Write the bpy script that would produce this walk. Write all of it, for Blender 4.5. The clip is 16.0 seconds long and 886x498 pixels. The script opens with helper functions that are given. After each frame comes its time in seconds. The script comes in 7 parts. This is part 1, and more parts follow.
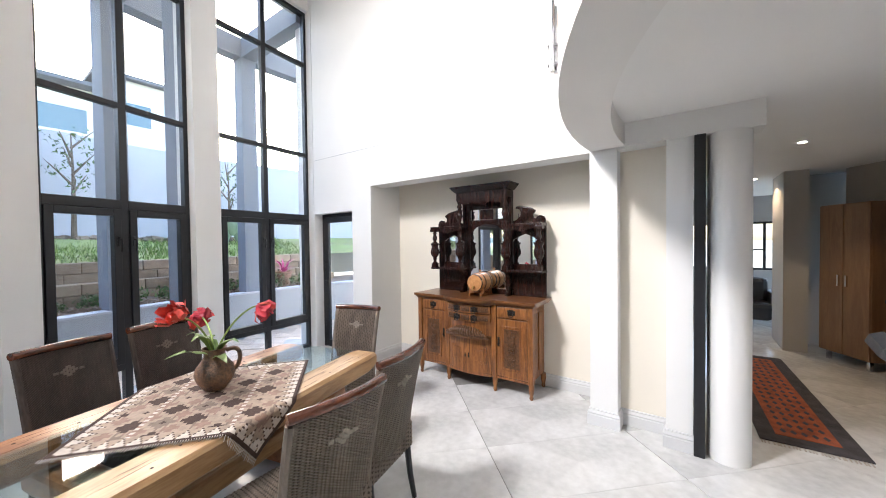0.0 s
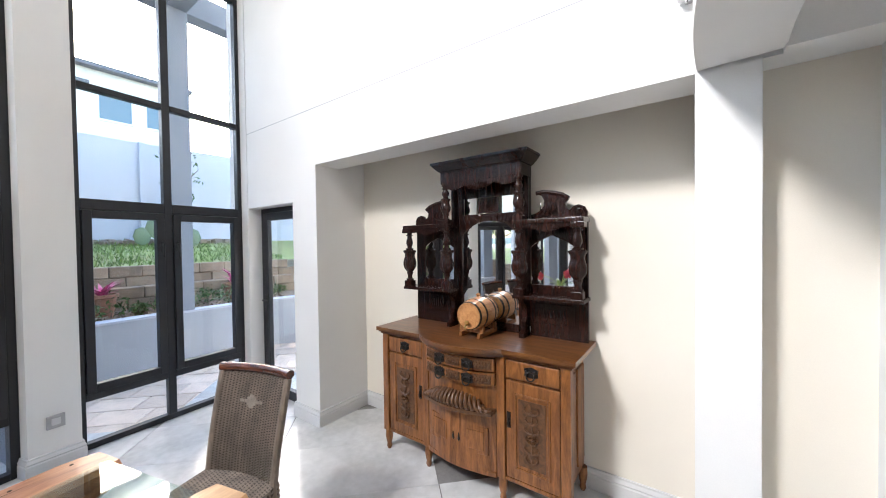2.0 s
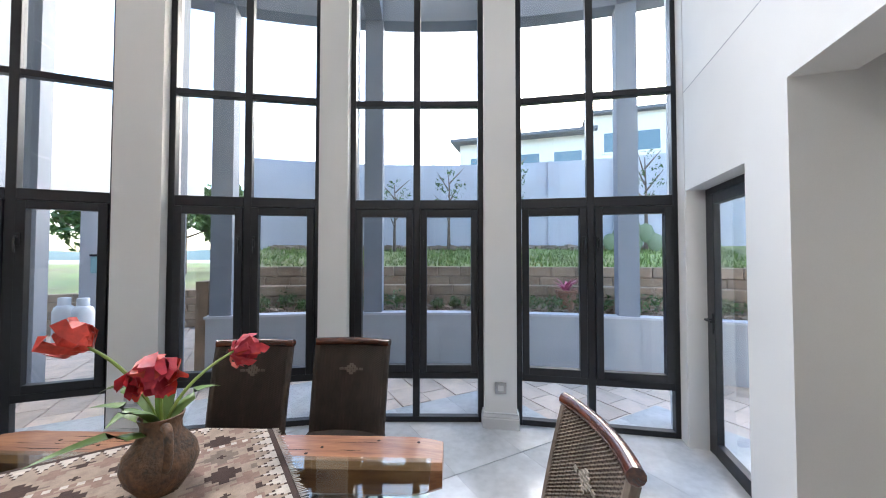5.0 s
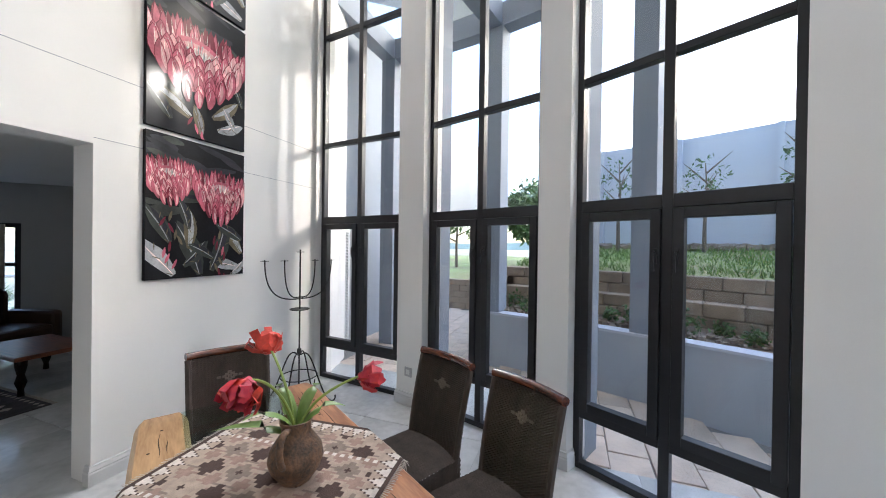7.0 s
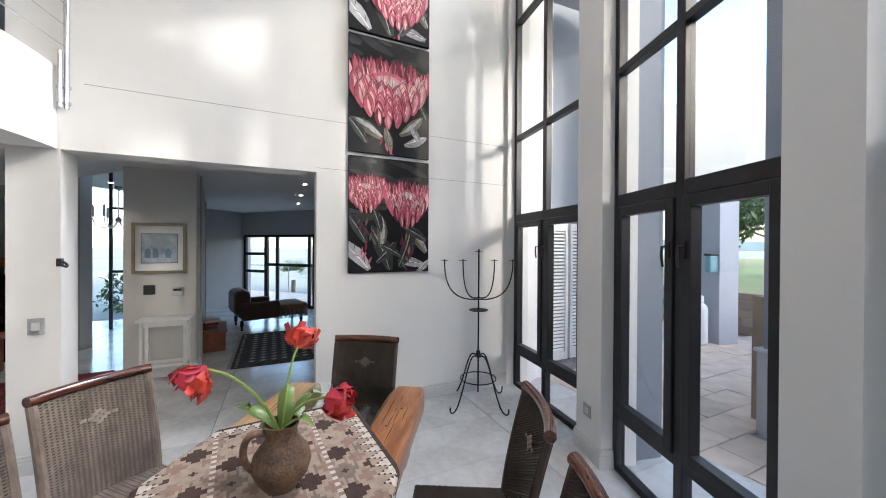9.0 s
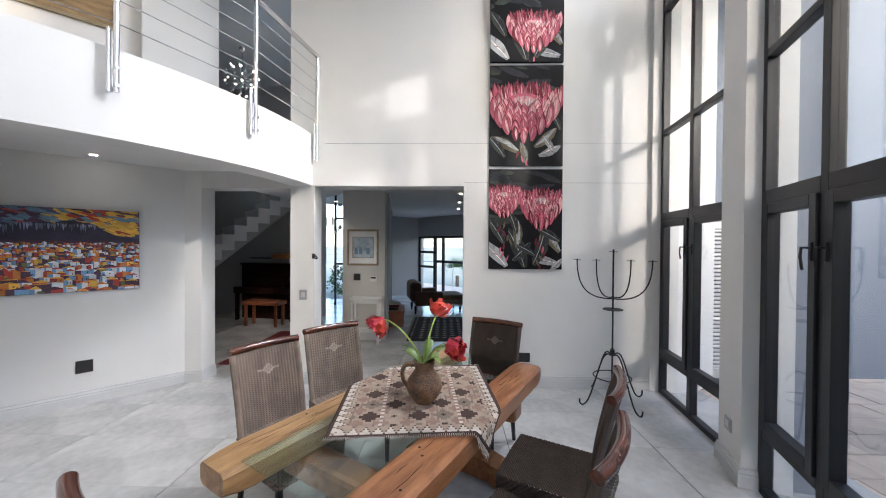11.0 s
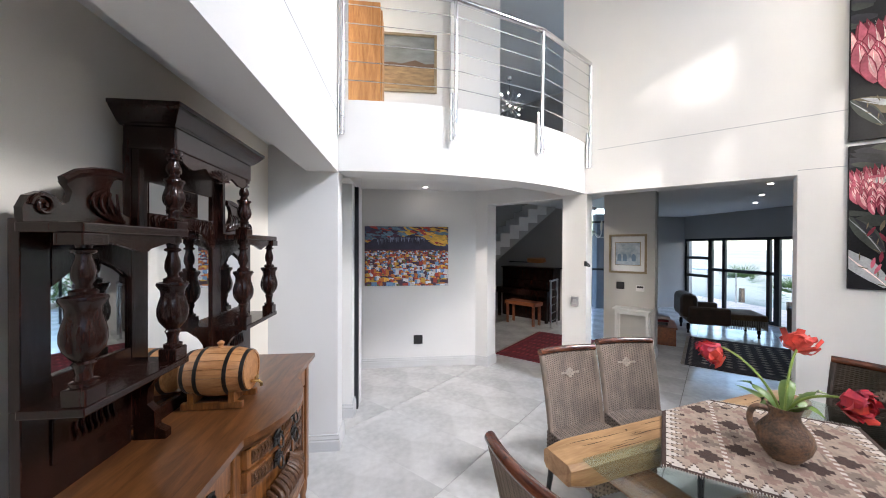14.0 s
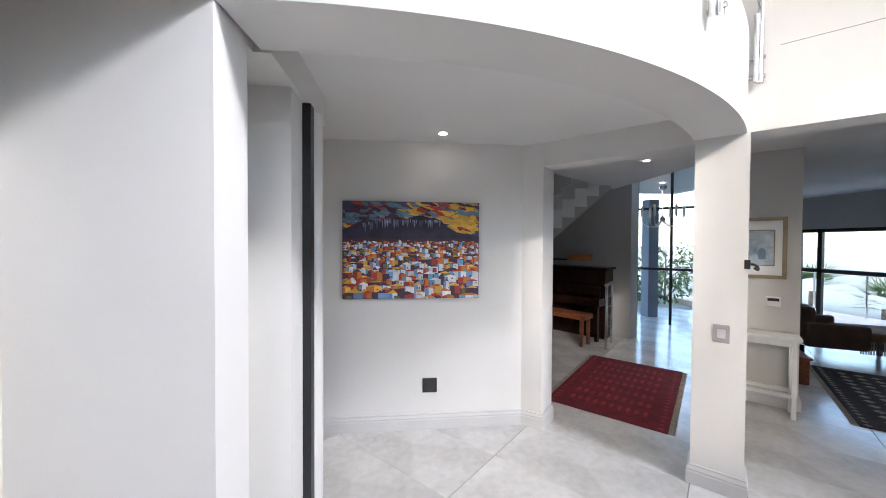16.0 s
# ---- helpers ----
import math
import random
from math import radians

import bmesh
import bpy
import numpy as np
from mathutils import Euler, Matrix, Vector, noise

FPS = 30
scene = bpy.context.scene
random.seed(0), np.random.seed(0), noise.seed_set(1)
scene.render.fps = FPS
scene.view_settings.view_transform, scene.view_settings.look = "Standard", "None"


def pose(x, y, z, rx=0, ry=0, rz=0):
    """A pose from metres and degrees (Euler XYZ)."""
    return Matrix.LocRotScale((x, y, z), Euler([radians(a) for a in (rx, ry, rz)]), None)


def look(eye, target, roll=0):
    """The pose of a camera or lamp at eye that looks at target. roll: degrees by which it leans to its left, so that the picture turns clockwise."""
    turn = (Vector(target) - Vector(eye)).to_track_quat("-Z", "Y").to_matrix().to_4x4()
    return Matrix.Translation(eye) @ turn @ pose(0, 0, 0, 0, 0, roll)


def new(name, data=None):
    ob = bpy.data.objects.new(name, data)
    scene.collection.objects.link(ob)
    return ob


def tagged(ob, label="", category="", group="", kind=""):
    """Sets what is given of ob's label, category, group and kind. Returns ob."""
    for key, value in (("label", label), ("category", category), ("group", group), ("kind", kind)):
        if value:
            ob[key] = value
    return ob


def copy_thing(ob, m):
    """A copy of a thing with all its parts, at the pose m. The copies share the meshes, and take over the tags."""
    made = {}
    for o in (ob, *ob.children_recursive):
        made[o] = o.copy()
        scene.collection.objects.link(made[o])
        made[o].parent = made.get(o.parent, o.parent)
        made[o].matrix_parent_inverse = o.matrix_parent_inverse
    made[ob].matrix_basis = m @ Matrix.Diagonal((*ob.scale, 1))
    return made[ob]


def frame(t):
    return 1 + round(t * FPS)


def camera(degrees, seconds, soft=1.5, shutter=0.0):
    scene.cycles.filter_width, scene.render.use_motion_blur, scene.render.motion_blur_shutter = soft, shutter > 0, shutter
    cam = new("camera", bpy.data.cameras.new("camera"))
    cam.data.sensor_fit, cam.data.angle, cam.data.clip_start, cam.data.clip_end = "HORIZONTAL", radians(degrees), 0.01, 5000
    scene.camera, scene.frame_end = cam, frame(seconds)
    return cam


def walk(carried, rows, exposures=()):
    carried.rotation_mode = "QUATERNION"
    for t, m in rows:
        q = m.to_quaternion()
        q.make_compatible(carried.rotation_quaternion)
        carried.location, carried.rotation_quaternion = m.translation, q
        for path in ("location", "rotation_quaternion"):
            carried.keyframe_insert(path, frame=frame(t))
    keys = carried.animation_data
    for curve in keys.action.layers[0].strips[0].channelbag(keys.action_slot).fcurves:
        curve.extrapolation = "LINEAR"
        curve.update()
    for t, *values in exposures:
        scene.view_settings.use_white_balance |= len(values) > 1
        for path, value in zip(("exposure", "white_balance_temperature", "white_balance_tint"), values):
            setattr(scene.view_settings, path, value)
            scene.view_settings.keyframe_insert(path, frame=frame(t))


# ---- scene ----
cam = camera(103.7, 16.0, soft=1.0)
EXPOSURE = 3.0
PATH = [
    (0, (1.293, 1.74, 1.625), (0.129, 3.366, 1.585), -0.7),
    (0.5, (1.093, 2.147, 1.653), (-0.069, 3.774, 1.61), -0.8),
    (1, (0.884, 2.502, 1.655), (-0.274, 4.133, 1.612), -0.9),
    (1.5, (0.693, 2.786, 1.654), (-0.439, 4.435, 1.622), -0.7),
    (2, (0.556, 3.097, 1.669), (-0.614, 4.719, 1.633), -0.8),
    (2.5, (0.36, 3.342, 1.669), (-0.938, 4.863, 1.632), -0.9),
    (3, (0.204, 3.506, 1.659), (-1.319, 4.802, 1.629), -1.1),
    (3.5, (0.104, 3.625, 1.609), (-1.692, 4.505, 1.605), -1.2),
    (4, (-0.007, 3.714, 1.569), (-1.967, 4.111, 1.582), -1.1),
    (4.5, (-0.104, 3.789, 1.536), (-2.101, 3.679, 1.566), -0.9),
    (4.7, (-0.135, 3.819, 1.522), (-2.112, 3.521, 1.563), -0.5),
    (6.8, (-0.88, 4.178, 1.695), (-1.878, 2.444, 1.695), 0.8),
    (7, (-1.008, 4.17, 1.709), (-1.838, 2.35, 1.698), 0.8),
    (7.5, (-1.288, 4.087, 1.655), (-1.708, 2.132, 1.654), 0.5),
    (8, (-1.571, 3.967, 1.695), (-1.605, 1.968, 1.681), 0.4),
    (8.5, (-1.86, 3.857, 1.688), (-1.517, 1.887, 1.671), 0.3),
    (9, (-2.106, 3.678, 1.68), (-1.413, 1.802, 1.669), 0.3),
    (9.2, (-2.178, 3.614, 1.699), (-1.356, 1.791, 1.687), 0.3),
    (11.3, (-2.704, 4.064, 1.687), (-1.157, 2.797, 1.67), 0.4),
    (11.5, (-2.741, 4.106, 1.701), (-1.126, 2.926, 1.686), 0.4),
    (12, (-2.803, 4.194, 1.742), (-1.055, 3.223, 1.725), 0.4),
    (12.5, (-2.839, 4.255, 1.761), (-0.989, 3.495, 1.747), 0.3),
    (13, (-2.83, 4.305, 1.775), (-0.907, 3.753, 1.758), 0.3),
    (13.5, (-2.741, 4.355, 1.759), (-0.776, 3.984, 1.747), 0.2),
    (14, (-2.509, 4.437, 1.753), (-0.523, 4.207, 1.739), 0.2),
    (14.5, (-2.162, 4.482, 1.705), (-0.173, 4.275, 1.693), 0.3),
    (15, (-1.638, 4.46, 1.701), (0.351, 4.252, 1.677), 0.4),
    (15.5, (-1.066, 4.476, 1.676), (0.922, 4.262, 1.646), 0.3),
    (15.6, (-0.951, 4.468, 1.684), (1.037, 4.251, 1.653), 0.5),
    (16, (-0.541, 4.42, 1.679), (1.448, 4.213, 1.644), 0.3),
]
walk(cam, [(t, look(eye, target, roll)) for t, eye, target, roll in PATH], [(0.0, EXPOSURE + 0.38, 6250, 13), (4.0, EXPOSURE + 0.08, 6000, 11), (7.0, EXPOSURE - 0.1, 5950, 11), (12.5, EXPOSURE - 0.4, 5950, 13), (15.0, EXPOSURE + 0.1, 6100, 14), (16.0, EXPOSURE + 0.05, 6050, 14)])

# ---- light ----
world = bpy.data.worlds.new("sky")
scene.world = world
world.use_nodes = True
wn = world.node_tree.nodes
sky = wn.new("ShaderNodeTexSky")
sky.sky_type = "NISHITA"
sky.sun_disc = False
SUN_ELEV, SUN_AZ = radians(20), radians(-76)  # azimuth from +y towards +x
sky.sun_elevation, sky.sun_rotation = SUN_ELEV, SUN_AZ
sky.air_density, sky.dust_density = 1.0, 2.5
wn["Background"].inputs["Strength"].default_value = 0.15
world.node_tree.links.new(sky.outputs["Color"], wn["Background"].inputs["Color"])
sun = new("sun", bpy.data.lights.new("sun", "SUN"))
sun.data.energy, sun.data.angle, sun.data.color = 0.28, radians(2.0), (1.0, 0.92, 0.8)
sd = Vector((math.sin(SUN_AZ) * math.cos(SUN_ELEV), math.cos(SUN_AZ) * math.cos(SUN_ELEV), math.sin(SUN_ELEV)))
sun.matrix_world = look(sd * 60, (0, 0, 0))
# power of the fill lamp added in the unseen clerestory
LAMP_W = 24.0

# ---- materials ----
def material(name, base, rough=0.6, metal=0.0, var=0.12, scale=6.0, fine=60.0, bump=0.1, tint=None, island=0.0, spec=0.5, stretch=(1, 1, 1), random=0.0):
    """A plain surface with variation at two scales and a fine relief."""
    m = bpy.data.materials.new(name)
    m.use_nodes = True
    n, l = m.node_tree.nodes, m.node_tree.links
    b = n["Principled BSDF"]
    b.inputs["Metallic"].default_value = metal
    b.inputs["Specular IOR Level"].default_value = spec
    co = n.new("ShaderNodeTexCoord")
    mp = n.new("ShaderNodeMapping")
    mp.inputs["Scale"].default_value = stretch
    l.new(co.outputs["Object"], mp.inputs["Vector"])
    big, small = n.new("ShaderNodeTexNoise"), n.new("ShaderNodeTexNoise")
    big.inputs["Scale"].default_value, small.inputs["Scale"].default_value = scale, fine
    big.inputs["Detail"].default_value, small.inputs["Detail"].default_value = 5, 3
    l.new(mp.outputs["Vector"], big.inputs["Vector"]), l.new(mp.outputs["Vector"], small.inputs["Vector"])
    add = n.new("ShaderNodeMath")
    add.operation = "MULTIPLY_ADD"
    l.new(small.outputs["Fac"], add.inputs[0])
    add.inputs[1].default_value = 0.45
    l.new(big.outputs["Fac"], add.inputs[2])
    ramp = n.new("ShaderNodeValToRGB")
    lo = tuple(c * (1 - var) for c in base) if tint is None else tint
    hi = tuple(min(1, c * (1 + var * 0.7)) for c in base)
    ramp.color_ramp.elements[0].position, ramp.color_ramp.elements[0].color = 0.5, (*lo, 1)
    ramp.color_ramp.elements[1].position, ramp.color_ramp.elements[1].color = 0.95, (*hi, 1)
    l.new(add.outputs[0], ramp.inputs["Fac"])
    col = ramp.outputs["Color"]
    if random > 0:
        info = n.new("ShaderNodeObjectInfo")
        hsv = n.new("ShaderNodeHueSaturation")
        mr = n.new("ShaderNodeMapRange")
        mr.inputs["To Min"].default_value, mr.inputs["To Max"].default_value = 1 - random, 1 + random
        l.new(info.outputs["Random"], mr.inputs["Value"])
        l.new(mr.outputs["Result"], hsv.inputs["Value"])
        l.new(col, hsv.inputs["Color"])
        col = hsv.outputs["Color"]
    if island > 0:
        geo = n.new("ShaderNodeNewGeometry")
        hsv = n.new("ShaderNodeHueSaturation")
        mr = n.new("ShaderNodeMapRange")
        mr.inputs["To Min"].default_value, mr.inputs["To Max"].default_value = 1 - island, 1 + island
        l.new(geo.outputs["Random Per Island"], mr.inputs["Value"])
        l.new(mr.outputs["Result"], hsv.inputs["Value"])
        l.new(col, hsv.inputs["Color"])
        col = hsv.outputs["Color"]
    l.new(col, b.inputs["Base Color"])
    rr = n.new("ShaderNodeMapRange")
    rr.inputs["To Min"].default_value, rr.inputs["To Max"].default_value = max(0.02, rough - 0.08), min(1, rough + 0.08)
    l.new(big.outputs["Fac"], rr.inputs["Value"])
    l.new(rr.outputs["Result"], b.inputs["Roughness"])
    if bump:
        bp = n.new("ShaderNodeBump")
        bp.inputs["Strength"].default_value, bp.inputs["Distance"].default_value = bump, 0.01
        l.new(small.outputs["Fac"], bp.inputs["Height"])
        l.new(bp.outputs["Normal"], b.inputs["Normal"])
    return m


def wood(name, dark, light, rough=0.4, axis=(1, 12, 12), scale=2.2, bump=0.15, coat=0.0):
    """Wood with grain along x of the object (axis gives the stretch of the pattern)."""
    m = bpy.data.materials.new(name)
    m.use_nodes = True
    n, l = m.node_tree.nodes, m.node_tree.links
    b = n["Principled BSDF"]
    co, mp = n.new("ShaderNodeTexCoord"), n.new("ShaderNodeMapping")
    mp.inputs["Scale"].default_value = axis
    l.new(co.outputs["Object"], mp.inputs["Vector"])
    no = n.new("ShaderNodeTexNoise")
    no.inputs["Scale"].default_value, no.inputs["Detail"].default_value, no.inputs["Distortion"].default_value = scale, 8, 1.2
    fi = n.new("ShaderNodeTexNoise")
    fi.inputs["Scale"].default_value, fi.inputs["Detail"].default_value = scale * 9, 4
    l.new(mp.outputs["Vector"], no.inputs["Vector"]), l.new(mp.outputs["Vector"], fi.inputs["Vector"])
    add = n.new("ShaderNodeMath")
    add.operation = "MULTIPLY_ADD"
    add.inputs[1].default_value = 0.4
    l.new(fi.outputs["Fac"], add.inputs[0]), l.new(no.outputs["Fac"], add.inputs[2])
    ramp = n.new("ShaderNodeValToRGB")
    e = ramp.color_ramp.elements
    e[0].position, e[0].color = 0.5, (*dark, 1)
    e[1].position, e[1].color = 0.9, (*light, 1)
    l.new(add.outputs[0], ramp.inputs["Fac"])
    l.new(ramp.outputs["Color"], b.inputs["Base Color"])
    b.inputs["Roughness"].default_value = rough
    b.inputs["Coat Weight"].default_value = coat
    b.inputs["Coat Roughness"].default_value = 0.15
    bp = n.new("ShaderNodeBump")
    bp.inputs["Strength"].default_value, bp.inputs["Distance"].default_value = bump, 0.004
    l.new(add.outputs[0], bp.inputs["Height"])
    l.new(bp.outputs["Normal"], b.inputs["Normal"])
    return m


def glass(name, tint=(1, 1, 1), rough=0.0):
    """Clear window glass: straight-through with a mirror gloss set by Fresnel."""
    m = bpy.data.materials.new(name)
    m.use_nodes = True
    n, l = m.node_tree.nodes, m.node_tree.links
    n.remove(n["Principled BSDF"])
    tr, gl, mx, lw = (n.new("ShaderNode" + k) for k in ("BsdfTransparent", "BsdfGlossy", "MixShader", "LayerWeight"))
    tr.inputs["Color"].default_value = (*tint, 1)
    gl.inputs["Roughness"].default_value = rough
    lw.inputs["Blend"].default_value = 0.5
    pw, ma = n.new("ShaderNodeMath"), n.new("ShaderNodeMath")
    pw.operation, ma.operation = "POWER", "MULTIPLY_ADD"
    pw.inputs[1].default_value, ma.inputs[1].default_value, ma.inputs[2].default_value = 4.0, 0.85, 0.03
    l.new(lw.outputs["Facing"], pw.inputs[0]), l.new(pw.outputs[0], ma.inputs[0])
    l.new(ma.outputs[0], mx.inputs["Fac"])
    l.new(tr.outputs["BSDF"], mx.inputs[1]), l.new(gl.outputs["BSDF"], mx.inputs[2])
    l.new(mx.outputs["Shader"], n["Material Output"].inputs["Surface"])
    return m


def mirror(name):
    m = bpy.data.materials.new(name)
    m.use_nodes = True
    b = m.node_tree.nodes["Principled BSDF"]
    b.inputs["Base Color"].default_value = (0.86, 0.88, 0.88, 1)
    b.inputs["Metallic"].default_value, b.inputs["Roughness"].default_value = 1.0, 0.015
    return m


def glow(name, color, strength):
    m = bpy.data.materials.new(name)
    m.use_nodes = True
    b = m.node_tree.nodes["Principled BSDF"]
    b.inputs["Base Color"].default_value = (0.8, 0.8, 0.8, 1)
    b.inputs["Emission Color"].default_value, b.inputs["Emission Strength"].default_value = (*color, 1), strength
    return m


PLASTER = material("white_plaster", (0.74, 0.735, 0.72), 0.85, var=0.04, scale=1.2, fine=220, bump=0.05)
CREAM = material("cream_plaster", (0.74, 0.69, 0.6), 0.85, var=0.04, scale=1.2, fine=220, bump=0.05)
CEIL = material("ceiling_paint", (0.78, 0.78, 0.77), 0.9, var=0.03, scale=1.0, fine=260, bump=0.03)
SKIRT = material("skirting_paint", (0.6, 0.6, 0.6), 0.5, var=0.05, scale=3, fine=90, bump=0.04)
TILE = material("pale_stone_tile", (0.57, 0.57, 0.56), 0.18, var=0.22, scale=2.4, fine=15, bump=0.015, random=0.03)
GROUT = material("grout", (0.22, 0.21, 0.2), 0.9, var=0.2)
BLACK = material("charcoal_aluminium", (0.011, 0.012, 0.015), 0.4, var=0.15, scale=20, fine=200, bump=0.05)
GLASS = glass("window_glass", (0.97, 0.985, 0.99))
EXTGREY = material("grey_exterior_plaster", (0.38, 0.4, 0.43), 0.9, var=0.08, scale=1.5, fine=120, bump=0.1)
EXTDARK = material("slate_blue_exterior_plaster", (0.2, 0.225, 0.27), 0.85, var=0.08, scale=1.5, fine=120, bump=0.1)
STEEL = material("polished_steel", (0.62, 0.62, 0.63), 0.16, metal=1.0, var=0.05, bump=0.0)
DOWN = glow("downlight_lens", (1.0, 0.9, 0.75), 6.0)
WHITEP = material("white_paint", (0.76, 0.76, 0.75), 0.45, var=0.04, bump=0.03)

PAVER = material("tan_clay_paver", (0.6, 0.48, 0.38), 0.85, var=0.2, scale=5, fine=70, bump=0.3, random=0.16)
SOIL = material("dry_garden_soil", (0.26, 0.2, 0.15), 0.95, var=0.4, scale=3, fine=40, bump=0.6)
LAWN = material("patchy_lawn", (0.24, 0.3, 0.1), 0.95, var=0.45, scale=0.8, fine=60, bump=0.6, tint=(0.26, 0.2, 0.11))
BLADE = material("grass_blades", (0.17, 0.25, 0.06), 0.8, var=0.3, island=0.35, bump=0)
BLOCKS = material("brown_retaining_block", (0.32, 0.24, 0.17), 0.95, var=0.3, scale=4, fine=50, bump=0.5, random=0.2)
BLUEWALL = material("pale_blue_grey_boundary_plaster", (0.5, 0.52, 0.57), 0.9, var=0.06, scale=0.7, fine=60, bump=0.1)
LEAF = material("garden_leaf", (0.07, 0.13, 0.03), 0.6, var=0.3, island=0.4, bump=0)
LEAFP = material("magenta_leaf", (0.45, 0.04, 0.16), 0.5, var=0.3, island=0.3, bump=0)
BARK = material("bark", (0.16, 0.12, 0.09), 0.9, var=0.3, scale=10, fine=60, bump=0.5)
TERRA = material("terracotta", (0.3, 0.14, 0.09), 0.8, var=0.2, bump=0.2)
ROOF = material("grey_roof_tile", (0.12, 0.12, 0.13), 0.7, var=0.2, scale=2, bump=0.2)
HOUSE = material("cream_house_plaster", (0.72, 0.69, 0.62), 0.9, var=0.06, bump=0.05)
FARGLASS = material("far_window_glass", (0.1, 0.16, 0.19), 0.1, var=0.1, bump=0)

# ---- tools ----
def mesh_of(bm, name, mat, smooth=False):
    me = bpy.data.meshes.new(name)
    bmesh.ops.recalc_face_normals(bm, faces=bm.faces)
    bm.to_mesh(me)
    bm.free()
    me.materials.append(mat)
    if smooth:
        me.polygons.foreach_set("use_smooth", [True] * len(me.polygons))
        me.set_sharp_from_angle(angle=radians(38))
    return me


def part(name, bm, mat, parent=None, label="", smooth=False):
    ob = new(name, mesh_of(bm, name, mat, smooth))
    if parent is not None:
        ob.parent = parent
    if label:
        ob["label"] = label
    return ob


def thing(name, label, category, group="", at=(0, 0, 0), rz=0.0, kind=""):
    ob = new(name)
    ob.empty_display_size = 0.1
    ob.matrix_basis = pose(*at, 0, 0, rz)
    return tagged(ob, label, category, group, kind)


def structure(name, bm, mat, label, category, smooth=False):
    return tagged(part(name, bm, mat, None, "", smooth), label, category, "", "structure")


def block(bm, x0, x1, y0, y1, z0, z1, m=None, bevel=0.0):
    """A box between the given limits, with its edges rounded by bevel."""
    geo = bmesh.ops.create_cube(bm, size=1.0)
    vs = geo["verts"]
    for v in vs:
        v.co = Vector(((x0 + x1) / 2 + v.co.x * (x1 - x0), (y0 + y1) / 2 + v.co.y * (y1 - y0), (z0 + z1) / 2 + v.co.z * (z1 - z0)))
    if m is not None:
        bmesh.ops.transform(bm, matrix=m, verts=vs)
    if bevel:
        es = list({e for v in vs for e in v.link_edges})
        bmesh.ops.bevel(bm, geom=es, offset=bevel, segments=2, affect="EDGES", profile=0.5)
    return bm


def B(x0, x1, y0, y1, z0, z1, m=None, bevel=0.0):
    return block(bmesh.new(), x0, x1, y0, y1, z0, z1, m, bevel)


def prism(bm, pts, z0, z1):
    """A plan outline raised from z0 to z1."""
    low, top = [bm.verts.new((x, y, z0)) for x, y in pts], [bm.verts.new((x, y, z1)) for x, y in pts]
    bm.faces.new(low[::-1]), bm.faces.new(top)
    k = len(pts)
    for i in range(k):
        bm.faces.new((low[i], low[(i + 1) % k], top[(i + 1) % k], top[i]))
    return bm


def lathe(bm, prof, m=None, n=16, axis="z"):
    """A turned shape from (radius, height) pairs."""
    rings = []
    for r, h in prof:
        rings.append([bm.verts.new((r * math.cos(2 * math.pi * i / n), r * math.sin(2 * math.pi * i / n), h)) for i in range(n)])
    for a, b in zip(rings, rings[1:]):
        for i in range(n):
            bm.faces.new((a[i], a[(i + 1) % n], b[(i + 1) % n], b[i]))
    bm.faces.new(rings[0][::-1]), bm.faces.new(rings[-1])
    vs = [v for ring in rings for v in ring]
    if axis == "x":
        bmesh.ops.transform(bm, matrix=pose(0, 0, 0, 0, 90, 0), verts=vs)
    if axis == "y":
        bmesh.ops.transform(bm, matrix=pose(0, 0, 0, -90, 0, 0), verts=vs)
    if m is not None:
        bmesh.ops.transform(bm, matrix=m, verts=vs)
    return bm


def tube(bm, pts, r, n=8, taper=None):
    """A round bar along points; taper gives the radius at the end."""
    pts = [Vector(p) for p in pts]
    rings, side = [], None
    for i, p in enumerate(pts):
        d = (pts[min(i + 1, len(pts) - 1)] - pts[max(i - 1, 0)]).normalized()
        if side is None:
            side = d.orthogonal().normalized()
        side = (side - d * side.dot(d)).normalized()
        up = d.cross(side)
        rr = r if taper is None else r + (taper - r) * i / (len(pts) - 1)
        rings.append([bm.verts.new(p + (side * math.cos(2 * math.pi * k / n) + up * math.sin(2 * math.pi * k / n)) * rr) for k in range(n)])
    for a, b in zip(rings, rings[1:]):
        for k in range(n):
            bm.faces.new((a[k], a[(k + 1) % n], b[(k + 1) % n], b[k]))
    bm.faces.new(rings[0][::-1]), bm.faces.new(rings[-1])
    return bm


def bez(p0, p1, p2, p3, n=12):
    p0, p1, p2, p3 = map(Vector, (p0, p1, p2, p3))
    return [p0 * (1 - t) ** 3 + 3 * p1 * t * (1 - t) ** 2 + 3 * p2 * t * t * (1 - t) + p3 * t ** 3 for t in (i / n for i in range(n + 1))]


def plate(bm, outline, d, m=None):
    """An outline in x and z, given depth d along y."""
    a, b = [bm.verts.new((x, 0, z)) for x, z in outline], [bm.verts.new((x, d, z)) for x, z in outline]
    bm.faces.new(a), bm.faces.new(b[::-1])
    k = len(outline)
    for i in range(k):
        bm.faces.new((a[i], b[i], b[(i + 1) % k], a[(i + 1) % k]))
    if m is not None:
        bmesh.ops.transform(bm, matrix=m, verts=a + b)
    return bm


def frame_at(p, u):
    """A matrix whose x runs along u from p, y to the left of it, z up."""
    u = Vector((u[0], u[1], 0)).normalized()
    m = Matrix(((u.x, -u.y, 0, p[0]), (u.y, u.x, 0, p[1]), (0, 0, 1, p[2] if len(p) > 2 else 0), (0, 0, 0, 1)))
    return m

